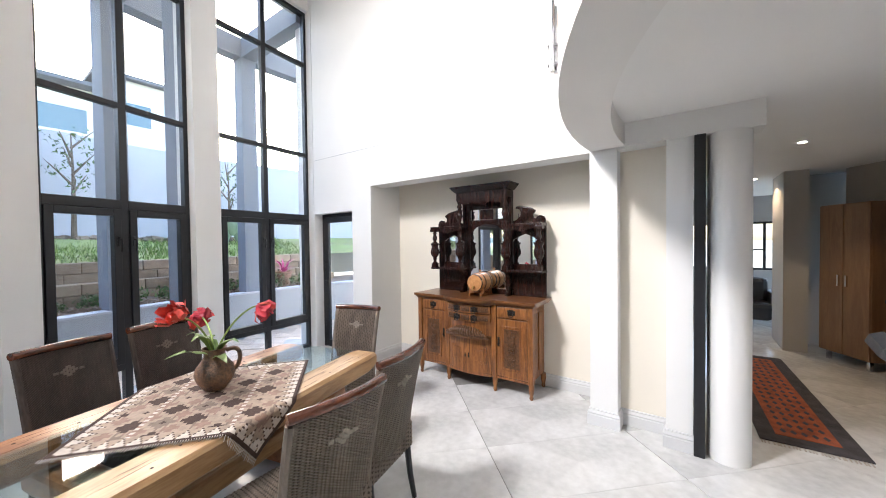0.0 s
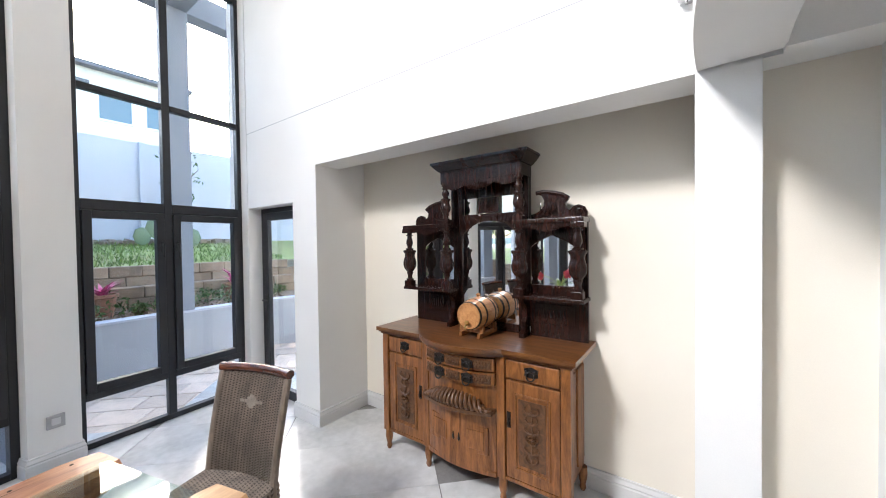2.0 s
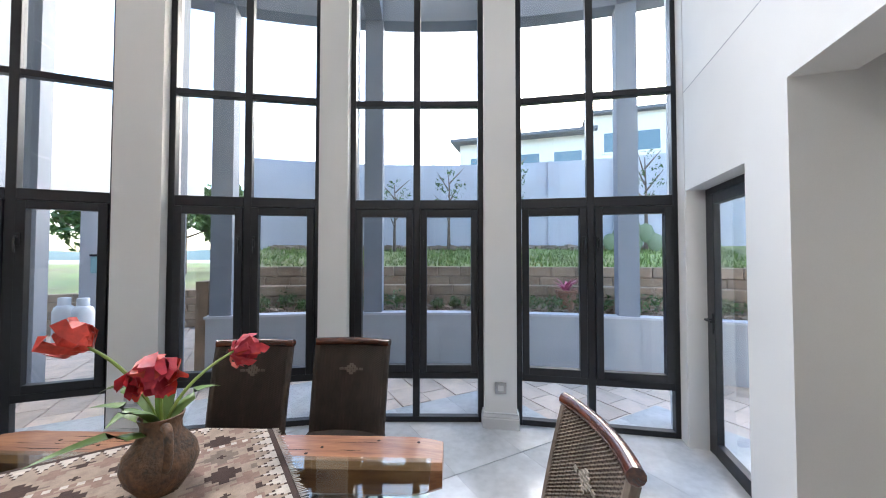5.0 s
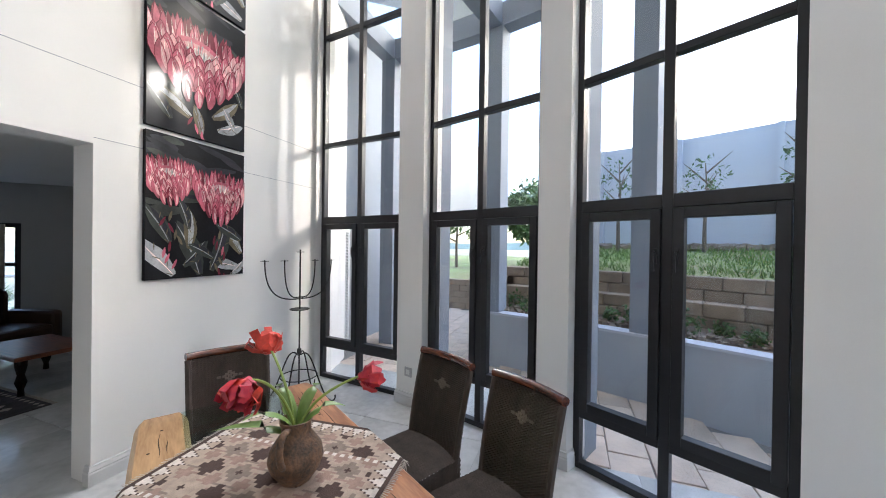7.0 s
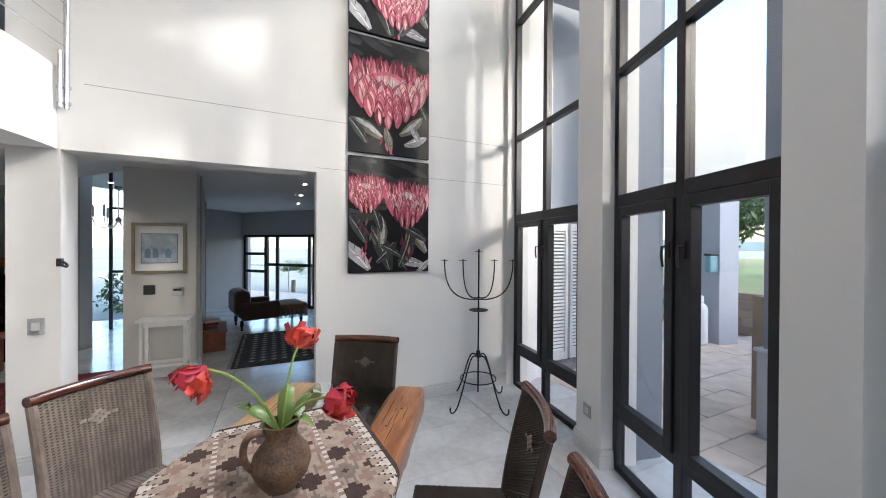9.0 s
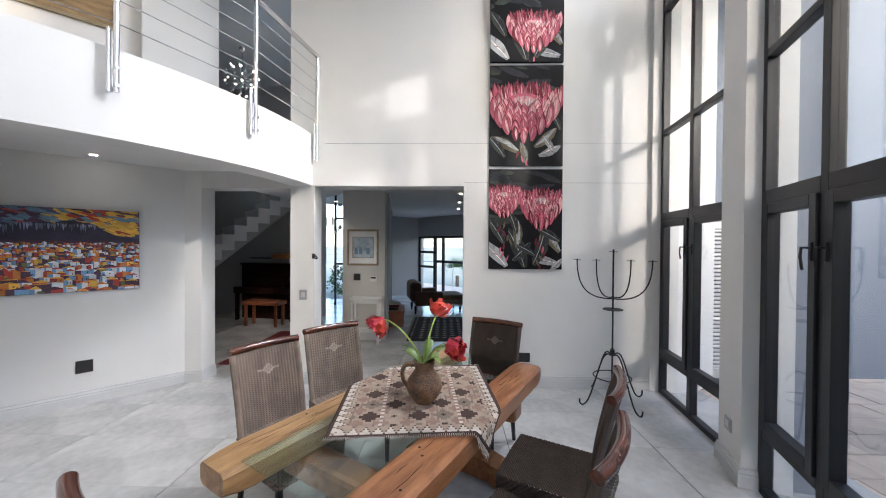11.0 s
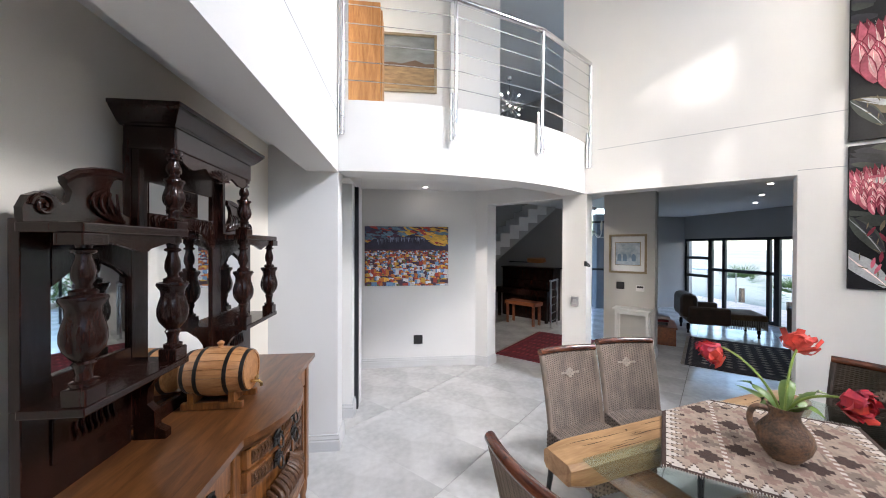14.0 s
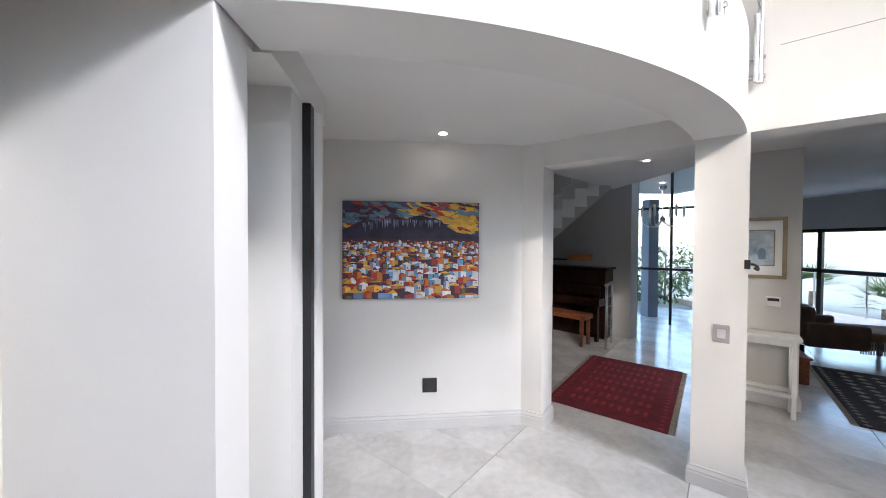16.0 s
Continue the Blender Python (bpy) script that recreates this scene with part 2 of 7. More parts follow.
# ---- the hall: floor, walls, ceilings ----
TOP = 6.6            # ceiling of the double-height hall
NY = 4.99            # face of the wall with the alcove
DIAG = math.sqrt(0.5)


def diag(s, off=0.0):
    """A point on the diagonal wall line y = x + 0.73, s metres from x = 0 and off metres into the room."""
    return (s * DIAG - off * DIAG, 0.73 + s * DIAG + off * DIAG)


def skirting(pts, closed=False):
    """Moulded skirting along plan points, with the room on the left of the way."""
    bm = bmesh.new()
    prof = ((0.0, 0.0), (0.022, 0.0), (0.022, 0.085), (0.017, 0.095), (0.021, 0.105), (0.012, 0.125), (0.012, 0.138), (0.0, 0.14))
    rows = []
    for i, p in enumerate(pts):
        a = Vector(pts[max(i - 1, 0)]).to_2d()
        c = Vector(pts[min(i + 1, len(pts) - 1)]).to_2d()
        p = Vector(p).to_2d()
        d1 = (p - a).normalized() if i else (c - p).normalized()
        d2 = (c - p).normalized() if i < len(pts) - 1 else d1
        n1, n2 = Vector((-d1.y, d1.x)), Vector((-d2.y, d2.x))
        mit = (n1 + n2) / max(0.35, 1 + n1.dot(n2))
        rows.append([bm.verts.new((p.x + mit.x * o, p.y + mit.y * o, h)) for o, h in prof])
    k = len(prof)
    for a, b in zip(rows, rows[1:]):
        for j in range(k):
            bm.faces.new((a[j], b[j], b[(j + 1) % k], a[(j + 1) % k]))
    bm.faces.new(rows[0]), bm.faces.new(rows[-1][::-1])
    return structure("baseboard", bm, SKIRT, "pale grey moulded skirting board along the wall", "baseboard")


# wall with the alcove and the garden door
bm = bmesh.new()
block(bm, -3.9, -3.48, NY, 5.22, 0, TOP)
block(bm, -3.48, -2.60, NY, 5.22, 2.08, TOP)
block(bm, -2.60, -2.22, NY, 5.56, 0, TOP)
block(bm, -2.22, 0.56, NY, 5.25, 2.39, TOP)
structure("wall_north", bm, PLASTER, "off-white plastered wall above a deep alcove", "wall")
structure("ceiling_alcove", B(-2.22, 0.56, 5.25, 5.56, 2.60, 2.75), CEIL, "shaded alcove ceiling", "ceiling")
structure("wall_alcove_back", B(-2.60, 1.13, 5.56, 5.72, 0, 2.75), CREAM, "cream plastered back wall of the alcove", "wall")
structure("pillar_1", B(0.56, 0.78, NY, 5.56, 0, 2.39), PLASTER, "white square pier beside the alcove", "pillar")
structure("wall_niche_back", B(0.78, 1.13, 5.14, 5.56, 0, 2.39), CREAM, "cream plastered shallow niche", "wall")
structure("pillar_2", B(1.13, 1.30, 4.95, 5.56, 0, 2.39), PLASTER, "white square pier beside a sliding door", "pillar")
# dark strip on the wall face stands for the groove's shade
structure("shadow_line_1", B(-3.6, 0.55, NY - 0.001, NY + 0.01, 2.90, 2.9035), EXTDARK, "thin dark strip for the shadow of a plaster groove", "trim")

# diagonal wall: pictures, opening to the lounge, pier, opening to the stairs
W_TH = 0.24


def diag_block(bm, s0, s1, z0, z1, off0=0.0, off1=-W_TH):
    prism(bm, [diag(s0, off0), diag(s1, off0), diag(s1, off1), diag(s0, off1)], z0, z1)


S_OPEN0, S_OPEN1, S_PIER1, S_STAIR1 = 0.30, 2.11, 2.40, 3.50
bm = bmesh.new()
diag_block(bm, -2.5, S_OPEN0, 0, TOP)
structure("wall_diagonal", bm, PLASTER, "tall off-white plastered wall hung with flower pictures", "wall")
bm = bmesh.new()
diag_block(bm, S_OPEN0, S_PIER1, 2.40, TOP)
structure("wall_over_opening", bm, PLASTER, "off-white plastered wall above the lounge opening", "wall")
bm = bmesh.new()
diag_block(bm, S_OPEN1, S_PIER1, 0, 2.40)
structure("pillar_3", bm, PLASTER, "white square pier between two openings", "pillar")
bm = bmesh.new()
diag_block(bm, S_PIER1, S_STAIR1, 2.37, 2.66)
structure("beam_2", bm, PLASTER, "white plastered beam over the stair opening", "beam")
# no groove is cut: slate-coloured strips give its shadow
for z in (2.91, 2.44):
    bm = bmesh.new()
    diag_block(bm, -2.0 if z > 2.5 else -1.9, 1.98 if z > 2.5 else S_OPEN0, z, z + 0.0035, 0.001, -0.01)
    structure("shadow_line", bm, EXTDARK, "thin dark strip for the shadow of a plaster groove", "trim")

# wall with the city painting
PX = 2.58
structure("wall_east", B(PX, PX + 0.2, 3.36, 5.75, 0, 2.66), PLASTER, "white plastered wall with a city painting", "wall")
bm = bmesh.new()
prism(bm, [diag(S_STAIR1), (PX, 3.36), (PX + 0.2, 3.36), diag(S_STAIR1 + 0.28, -0.2), diag(S_STAIR1, -W_TH)], 0, 2.66)
structure("pillar_4", bm, PLASTER, "white plastered corner pier at the stair opening", "pillar")

# curved balcony edge
BC, BR = Vector((4.174, 4.68)), 3.62
A0 = math.pi - math.atan2(4.99 - 4.68, math.sqrt(BR ** 2 - 0.31 ** 2))
A1 = math.atan2(2.21 - 4.68, 1.50 - 4.174) % (2 * math.pi)


def arc(r, a0, a1, n=28):
    return [(BC.x + r * math.cos(a0 + (a1 - a0) * i / n), BC.y + r * math.sin(a0 + (a1 - a0) * i / n)) for i in range(n + 1)]


bm = bmesh.new()
out, inn = arc(BR, A0, A1), arc(BR - 0.28, A0, A1)
for i in range(len(out) - 1):
    prism(bm, [out[i], out[i + 1], inn[i + 1], inn[i]], 2.40, 3.01)
bmesh.ops.remove_doubles(bm, verts=bm.verts, dist=0.0005)
bmesh.ops.delete(bm, geom=[f for f in bm.faces if abs(f.normal.z) < 0.1 and abs(abs(Vector((f.calc_center_median().x - BC.x, f.calc_center_median().y - BC.y)).length - BR + 0.14)) < 0.1], context="FACES")
structure("balcony_edge", bm, PLASTER, "curved white plastered balcony edge", "balcony", smooth=True)
bm = bmesh.new()
inner = arc(BR - 0.275, A0, A1)
prism(bm, inner + [diag(S_STAIR1, -0.1), (PX + 0.2, 3.3), (PX + 0.2, 5.75), (6.5, 5.75), (6.5, 12.5), (0.58, 12.5), (0.58, 5.2)], 2.576, 2.90)
structure("ceiling_hall", bm, CEIL, "white ceiling under the landing", "ceiling")
structure("beam_1", B(0.84, 1.70, 4.93, 5.16, 2.39, 2.66), PLASTER, "white beam above the round column", "beam")
structure("beam_pier_cap", B(0.56, 0.84, 4.995, 5.56, 2.39, 2.66), PLASTER, "white plastered beam end", "beam")

# ceiling of the hall
bm = bmesh.new()
prism(bm, [(-4.6, -2.6), (7.5, -4.0), (7.5, 8.0), (0.56, 8.0), (-4.6, 5.6)], TOP, TOP + 0.2)
structure("ceiling_main", bm, CEIL, "white ceiling of the double-height hall", "ceiling")

# round column and the edge of the sliding door
bm = lathe(bmesh.new(), [(0.13, 0), (0.13, 2.395)], pose(1.515, 5.03, 0), 40)
structure("column", bm, PLASTER, "round white plastered column", "column", smooth=True)
sl = thing("sliding_door", "dark steel-framed sliding door slid back beside the pier", "door", at=(1.345, 5.02, 0))
part("stile", B(-0.04, 0.03, -0.11, -0.03, 0, 2.39, bevel=0.004), BLACK, sl)
part("panel", B(-0.01, 0.02, -0.03, 0.6, 0.02, 2.37), BLACK, sl)

# bay of tall windows
bay_c, bay_r = Vector((4.962, 5.077)), 8.581
MULL = {"C": (-3.577, 4.27), "B": (-3.302, 2.706), "A": (-2.723, 1.292), "D": (-1.861, -0.138)}
SPAN = {"C": (0.655, 0.715), "B": (0.63, 0.63), "A": (0.64, 0.63), "D": (0.64, 0.655)}
LEVEL = (0.0, 0.43, 2.03, 3.0, 4.40, 5.20)


def facet(k):
    """Matrix of a window facet: x runs north along it, y points outdoors."""
    p = Vector(MULL[k])
    n = (bay_c - p).normalized()
    return frame_at((p.x, p.y, 0), (n.y * -1, n.x)), n


def window(k, number):
    m, n = facet(k)
    a, b = SPAN[k]
    w = thing("window_%d" % number, "tall charcoal aluminium window with two casements and fixed panes", "window", "windows of the bay", kind="structure")
    w.matrix_basis = m
    d = 0.05

    def bar(name, x0, x1, z0, z1, d0=-0.035, d1=0.035, par=None):
        return part(name, B(x0, x1, d0, d1, z0, z1, bevel=0.004), BLACK, par or w)

    bar("window_frame", -a, -a + d, 0, LEVEL[5])
    bar("window_frame", b - d, b, 0, LEVEL[5])
    bar("window_sill", -a + d, b - d, 0, 0.05)
    bar("window_head", -a + d, b - d, LEVEL[5] - 0.05, LEVEL[5])
    bar("mullion", -0.032, 0.032, 0.05, LEVEL[5] - 0.05)
    for z, t in ((LEVEL[1], 0.03), (LEVEL[2], 0.045), (LEVEL[3], 0.026), (LEVEL[4], 0.026)):
        bar("transom", -a + d, -0.032, z - t, z + t)
        bar("transom", 0.032, b - d, z - t, z + t)
    for x0, x1, hs in ((-a + d, -0.032, -0.032), (0.032, b - d, 0.032)):
        z0, z1 = LEVEL[1] + 0.03, LEVEL[2] - 0.045
        sash = bar("casement", x0 + 0.004, x0 + 0.066, z0 + 0.004, z1 - 0.004, -0.05, 0.02)
        bar("stile", x1 - 0.066, x1 - 0.004, z0 + 0.004, z1 - 0.004, -0.05, 0.02, sash)
        bar("rail", x0 + 0.066, x1 - 0.066, z0 + 0.004, z0 + 0.07, -0.05, 0.02, sash)
        bar("rail", x0 + 0.066, x1 - 0.066, z1 - 0.07, z1 - 0.004, -0.05, 0.02, sash)
        hb = block(bmesh.new(), hs * 1.9 - 0.012, hs * 1.9 + 0.012, -0.062, -0.05, 1.62, 1.72, bevel=0.003)
        tube(hb, [(hs * 1.9, -0.06, 1.69), (hs * 1.9, -0.095, 1.69), (hs * 1.9 , -0.1, 1.64), (hs * 1.9, -0.09, 1.57)], 0.008, 6)
        part("handle", hb, BLACK, sash)
        cuts = (0.05, LEVEL[1] - 0.03), (z0 + 0.07, z1 - 0.07), (LEVEL[2] + 0.045, LEVEL[3] - 0.026), (LEVEL[3] + 0.026, LEVEL[4] - 0.026), (LEVEL[4] + 0.026, LEVEL[5] - 0.05)
        for i, (p, q) in enumerate(cuts):
            e = 0.066 if i == 1 else 0.0
            pane = part("pane", B(x0 + e, x1 - e, -0.012 if i == 1 else -0.004, -0.008 if i == 1 else 0.0, p, q), GLASS, w)
            pane.visible_shadow = False
    return w


for i, k in enumerate("CBAD"):
    window(k, i + 1)


def corner(k, end, inward):
    m, n = facet(k)
    return (m @ Vector((SPAN[k][1] if end else -SPAN[k][0], -inward, 0))).to_2d()


# piers between the windows
number = 5
for k, j in (("C", "B"), ("B", "A"), ("A", "D")):
    pts = [corner(k, 0, 0.13), corner(j, 1, 0.13), corner(j, 1, -0.16), corner(k, 0, -0.16)]
    structure("pillar_%d" % number, prism(bmesh.new(), pts, 0, TOP), PLASTER, "tall grey-white plastered pier between the windows", "pillar")
    skirting([corner(k, 0, -0.02), pts[0], pts[1], corner(j, 1, -0.02)])
    number += 1
e = corner("C", 1, 0.0)
structure("pillar_8", prism(bmesh.new(), [(e.x, e.y - 0.01), (-3.49, NY - 0.006), (-3.49, NY + 0.02), (e.x - 0.25, NY + 0.02), (e.x - 0.25, e.y)], 0, TOP), PLASTER, "grey-white plastered corner pier", "pillar")
s = corner("D", 0, 0.13)
s2 = corner("D", 0, -0.16)
structure("pillar_9", prism(bmesh.new(), [s, s2, diag(-2.72, -0.1), diag(-2.1, 0.05), diag(-2.0, 0.006), diag(-1.96, 0.006)], 0, TOP), PLASTER, "grey-white plastered corner pier", "pillar")
for k in "CBAD":
    m, n = facet(k)
    structure("lintel", B(-SPAN[k][0], SPAN[k][1], -0.1, 0.15, LEVEL[5], TOP if k != "D" else 5.32, m), PLASTER, "plastered lintel above the tall window", "lintel")

# skirting boards
skirting([diag(-1.98), diag(S_OPEN0), diag(S_OPEN0, -0.05)])
skirting([(-2.22, 5.3), (-2.22, NY), (-2.60, NY), (-2.60, NY + 0.1)])
skirting([(0.56, 5.56), (-2.22, 5.56), (-2.22, 5.3)])
skirting([(1.13, 5.14), (0.78, 5.14), (0.78, NY), (0.56, NY), (0.56, 5.55)])
skirting([(1.31, 4.95), (1.13, 4.95), (1.13, 5.14)])
skirting([diag(S_OPEN1, -W_TH), diag(S_OPEN1), diag(S_PIER1), diag(S_PIER1, -W_TH)])
skirting([(PX, 5.75), (PX, 3.36), diag(S_STAIR1), diag(S_STAIR1, -W_TH)][::-1])

# garden door in the alcove wall
dr = thing("door_1", "charcoal aluminium glazed garden door, closed", "door", at=(-3.48, 5.13, 0), kind="structure")
part("door_frame", B(0, 0.05, 0, 0.07, 0, 2.08), BLACK, dr)
part("door_frame", B(0.83, 0.88, 0, 0.07, 0, 2.08), BLACK, dr)
part("door_frame", B(0.05, 0.83, 0, 0.07, 2.03, 2.08), BLACK, dr)
part("stile", B(0.055, 0.135, -0.005, 0.045, 0.01, 2.025, bevel=0.004), BLACK, dr)
part("stile", B(0.745, 0.825, -0.005, 0.045, 0.01, 2.025, bevel=0.004), BLACK, dr)
part("rail", B(0.135, 0.745, -0.005, 0.045, 0.01, 0.11), BLACK, dr)
part("rail", B(0.135, 0.745, -0.005, 0.045, 1.945, 2.025), BLACK, dr)
pn = part("pane", B(0.135, 0.745, 0.018, 0.022, 0.11, 1.945), GLASS, dr)
pn.visible_shadow = False
hb = block(bmesh.new(), 0.085, 0.115, -0.013, -0.005, 0.94, 1.1, bevel=0.003)
tube(hb, [(0.1, -0.01, 1.05), (0.1, -0.055, 1.05), (0.21, -0.06, 1.05)], 0.009, 8)
part("handle", hb, BLACK, dr)

# floor: one slab and the stone tiles on it
fl = B(-6.0, 8.5, -4.2, 12.6, -0.15, -0.006)
bm = bmesh.new()
prism(bm, [corner("D", 0, -0.05), corner("D", 1, -0.05), corner("A", 1, -0.05), corner("B", 1, -0.05), corner("C", 1, -0.05), (-3.65, 5.6), (-2.6, 5.7), (0.6, 5.7), (0.6, 12.5), (8, 12.5), (8, -3.8), (0.5, -3.8), diag(-2.4, -0.3)], -0.15, -0.006)
floor = structure("floor", bm, GROUT, "pale polished stone tile floor with dark joints", "floor")
tile_mesh = mesh_of(B(-0.608, 0.608, -0.3015, 0.3015, -0.006, 0.0), "tile", TILE)
outline = [v.to_2d() for v in map(Vector, [(-1.9, -1.3, 0), (-2.9, 0.4, 0), (-3.75, 2.0, 0), (-3.9, 5.5, 0), (0.5, 5.6, 0), (0.5, 12.3, 0), (6.5, 12.3, 0), (7.6, 2.0, 0), (7.6, -3.7, 0), (0.5, -3.7, 0)])]


def inside(x, y):
    hit = False
    for p, q in zip(outline, outline[1:] + outline[:1]):
        if (p.y > y) != (q.y > y) and x < (q.x - p.x) * (y - p.y) / (q.y - p.y) + p.x:
            hit = not hit
    return hit


for iu in range(-6, 12):
    for iv in range(-16, 14):
        u, v = 4.12 + 0.865 + 1.73 * iu, 3.31 + 0.4275 + 0.855 * iv
        x, y = (u - v) / 2, (u + v) / 2
        if inside(x, y):
            t = new("tile", tile_mesh)
            t.parent = floor
            t.matrix_basis = pose(x, y, 0, 0, 0, 45)

# added, unseen clerestory above the last window: its lamp stands in for sky light
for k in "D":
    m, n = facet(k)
    w = thing("window_clerestory", "added clerestory above the bay, out of view, holding a fill lamp", "window", "clerestory windows", kind="structure")
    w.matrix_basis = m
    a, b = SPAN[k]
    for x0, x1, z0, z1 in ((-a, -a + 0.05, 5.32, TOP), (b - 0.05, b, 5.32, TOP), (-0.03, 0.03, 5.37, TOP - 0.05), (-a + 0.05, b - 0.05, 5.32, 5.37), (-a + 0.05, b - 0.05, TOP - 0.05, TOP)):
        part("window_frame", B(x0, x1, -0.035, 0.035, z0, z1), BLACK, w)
    lamp = new("sky_fill_lamp", bpy.data.lights.new("sky_fill_lamp", "AREA"))
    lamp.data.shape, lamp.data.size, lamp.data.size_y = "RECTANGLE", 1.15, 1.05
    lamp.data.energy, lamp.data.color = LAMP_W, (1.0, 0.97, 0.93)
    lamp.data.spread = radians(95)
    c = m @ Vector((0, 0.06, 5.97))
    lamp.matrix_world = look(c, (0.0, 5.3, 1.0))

# ---- garden and patio ----
def ring(bm, r0, z0, r1, z1, a0, a1, n=60, wob=0.0):
    """A band round the bay's centre between two radii, angles in degrees."""
    rows = []
    for i in range(n + 1):
        a = radians(a0 + (a1 - a0) * i / n)
        row = []
        for j in range(9):
            t = j / 8
            r, z = r0 + (r1 - r0) * t, z0 + (z1 - z0) * t
            if wob:
                z += wob * noise.noise(Vector((r * 0.9, a * 9, 3.1))) * (1 if 0 < j < 8 else 0.3)
            row.append(bm.verts.new((bay_c.x + r * math.cos(a), bay_c.y + r * math.sin(a), z)))
        rows.append(row)
    for p, q in zip(rows, rows[1:]):
        for j in range(8):
            bm.faces.new((p[j], q[j], q[j + 1], p[j + 1]))
    return bm


def curb(bm, r0, r1, z0, z1, a0, a1, n=40):
    """A solid curved wall."""
    for i in range(n):
        p, q = (radians(a0 + (a1 - a0) * k / n) for k in (i, i + 1))
        c = [(bay_c.x + r * math.cos(a), bay_c.y + r * math.sin(a)) for r, a in ((r0, p), (r1, p), (r1, q), (r0, q))]
        prism(bm, c, z0, z1)
    return bm


def pol(r, deg, z=0.0):
    a = radians(deg)
    return Vector((bay_c.x + r * math.cos(a), bay_c.y + r * math.sin(a), z))


bm = bmesh.new()
bmesh.ops.create_grid(bm, x_segments=8, y_segments=8, size=400)
for v in bm.verts:
    v.co.z = -0.2
# ground colour is paled to hold the distance haze
structure("ground", bm, material("hazy_dry_veld", (0.3, 0.31, 0.25), 0.95, var=0.3, scale=0.05, bump=0), "dry grass ground round the house", "ground")
structure("low_wall", curb(bmesh.new(), 10.34, 10.52, -0.19, 0.71, 150, 212.4), EXTGREY, "low grey plastered planter wall round the patio", "garden wall", True)
structure("low_wall_coping", curb(bmesh.new(), 10.32, 10.54, 0.71, 0.74, 150, 212.5), BLUEWALL, "pale coping on the low garden wall", "coping", True)
structure("planter_soil", ring(bmesh.new(), 10.5, 0.66, 11.3, 0.8, 150, 212.6, 90, 0.05), SOIL, "bare brown soil of the planting bed", "soil", True)
structure("lawn", ring(bmesh.new(), 11.55, 1.36, 14.6, 1.8, 150, 212.6, 90, 0.1), LAWN, "patchy sloping green lawn", "lawn", True)
structure("lawn_beyond", ring(bmesh.new(), 14.6, 0.74, 22.0, 1.3, 212.8, 262, 60, 0.1), LAWN, "green lawn beyond the patio", "lawn", True)
structure("wall_return", curb(bmesh.new(), 10.53, 14.6, -0.19, 1.2, 212.6, 213.4, 2), BLOCKS, "brown block wall closing the raised bed", "retaining wall")
structure("boundary_wall", curb(bmesh.new(), 14.6, 14.8, 0.6, 4.03, 150, 214, 50), BLUEWALL, "long pale blue-grey plastered boundary wall", "boundary wall", True)
for d in (178, 184, 190, 196, 202, 208):
    structure("boundary_pier", curb(bmesh.new(), 14.52, 14.6, 1.6, 4.03, d, d + 0.35, 1), BLUEWALL, "pier of the pale boundary wall", "wall pier")

# retaining walls of stacked blocks
block_mesh = mesh_of(B(-0.19, 0.19, -0.1, 0.1, 0.004, 0.166, bevel=0.012), "block", BLOCKS)
for tier, (r, z, rows, a0, a1) in enumerate(((11.2, 0.74, 2, 170, 212.3), (11.5, 1.04, 2, 170, 212.3), (14.5, -0.06, 5, 213.6, 236))):
    base = structure("retaining_wall", curb(bmesh.new(), r + 0.11, r + 0.2, z - 0.3, z + 0.17 * rows - 0.01, a0, a1, 60), SOIL, "stepped garden wall of brown concrete blocks", "retaining wall")
    step = math.degrees(0.39 / r)
    for row in range(rows):
        k = 0
        while a0 + (k + row * 0.5) * step < a1:
            ang = a0 + (k + row * 0.5) * step
            o = new("block", block_mesh)
            o.parent = base
            p = pol(r + random.uniform(-0.012, 0.012), ang, z + 0.17 * row)
            o.matrix_basis = pose(p.x, p.y, p.z, 0, 0, ang + 90 + random.uniform(-1.5, 1.5))
            k += 1

# patio of tan pavers
base = structure("patio", B(-13, 1.0, -11, 9, -0.19, -0.075), GROUT, "patio bed under the pavers", "patio")
paver_mesh = mesh_of(B(-0.243, 0.243, -0.158, 0.158, -0.075, -0.04, bevel=0.006), "paver", PAVER)
count = 0
rest = bmesh.new()
for i in range(-26, 16):
    for j in range(-30, 32):
        u, v = 0.495 * (i + 0.5 * (j % 2)), 0.325 * j
        x, y = -4.0 + u * DIAG - v * DIAG, 0.0 + u * DIAG + v * DIAG
        rr = (Vector((x, y)) - bay_c).length
        ang = math.degrees(math.atan2(y - bay_c.y, x - bay_c.x)) % 360
        if rr < 8.75 or ang < 150 or ang > 246 or (ang < 212 and rr > 10.34) or rr > 14.2 or (x > -2.2 and y < -1.3):
            continue
        m = pose(x + random.uniform(-0.004, 0.004), y, random.uniform(-0.004, 0.004), 0, 0, 45 + random.uniform(-0.8, 0.8))
        if rr < 10.6 and count < 300:
            o = new("paver", paver_mesh)
            o.parent = base
            o.matrix_basis = m
            count += 1
        else:
            block(rest, -0.243, 0.243, -0.158, 0.158, -0.075, -0.04, m)
tagged(part("pavers", rest, PAVER, base), kind="stuff")

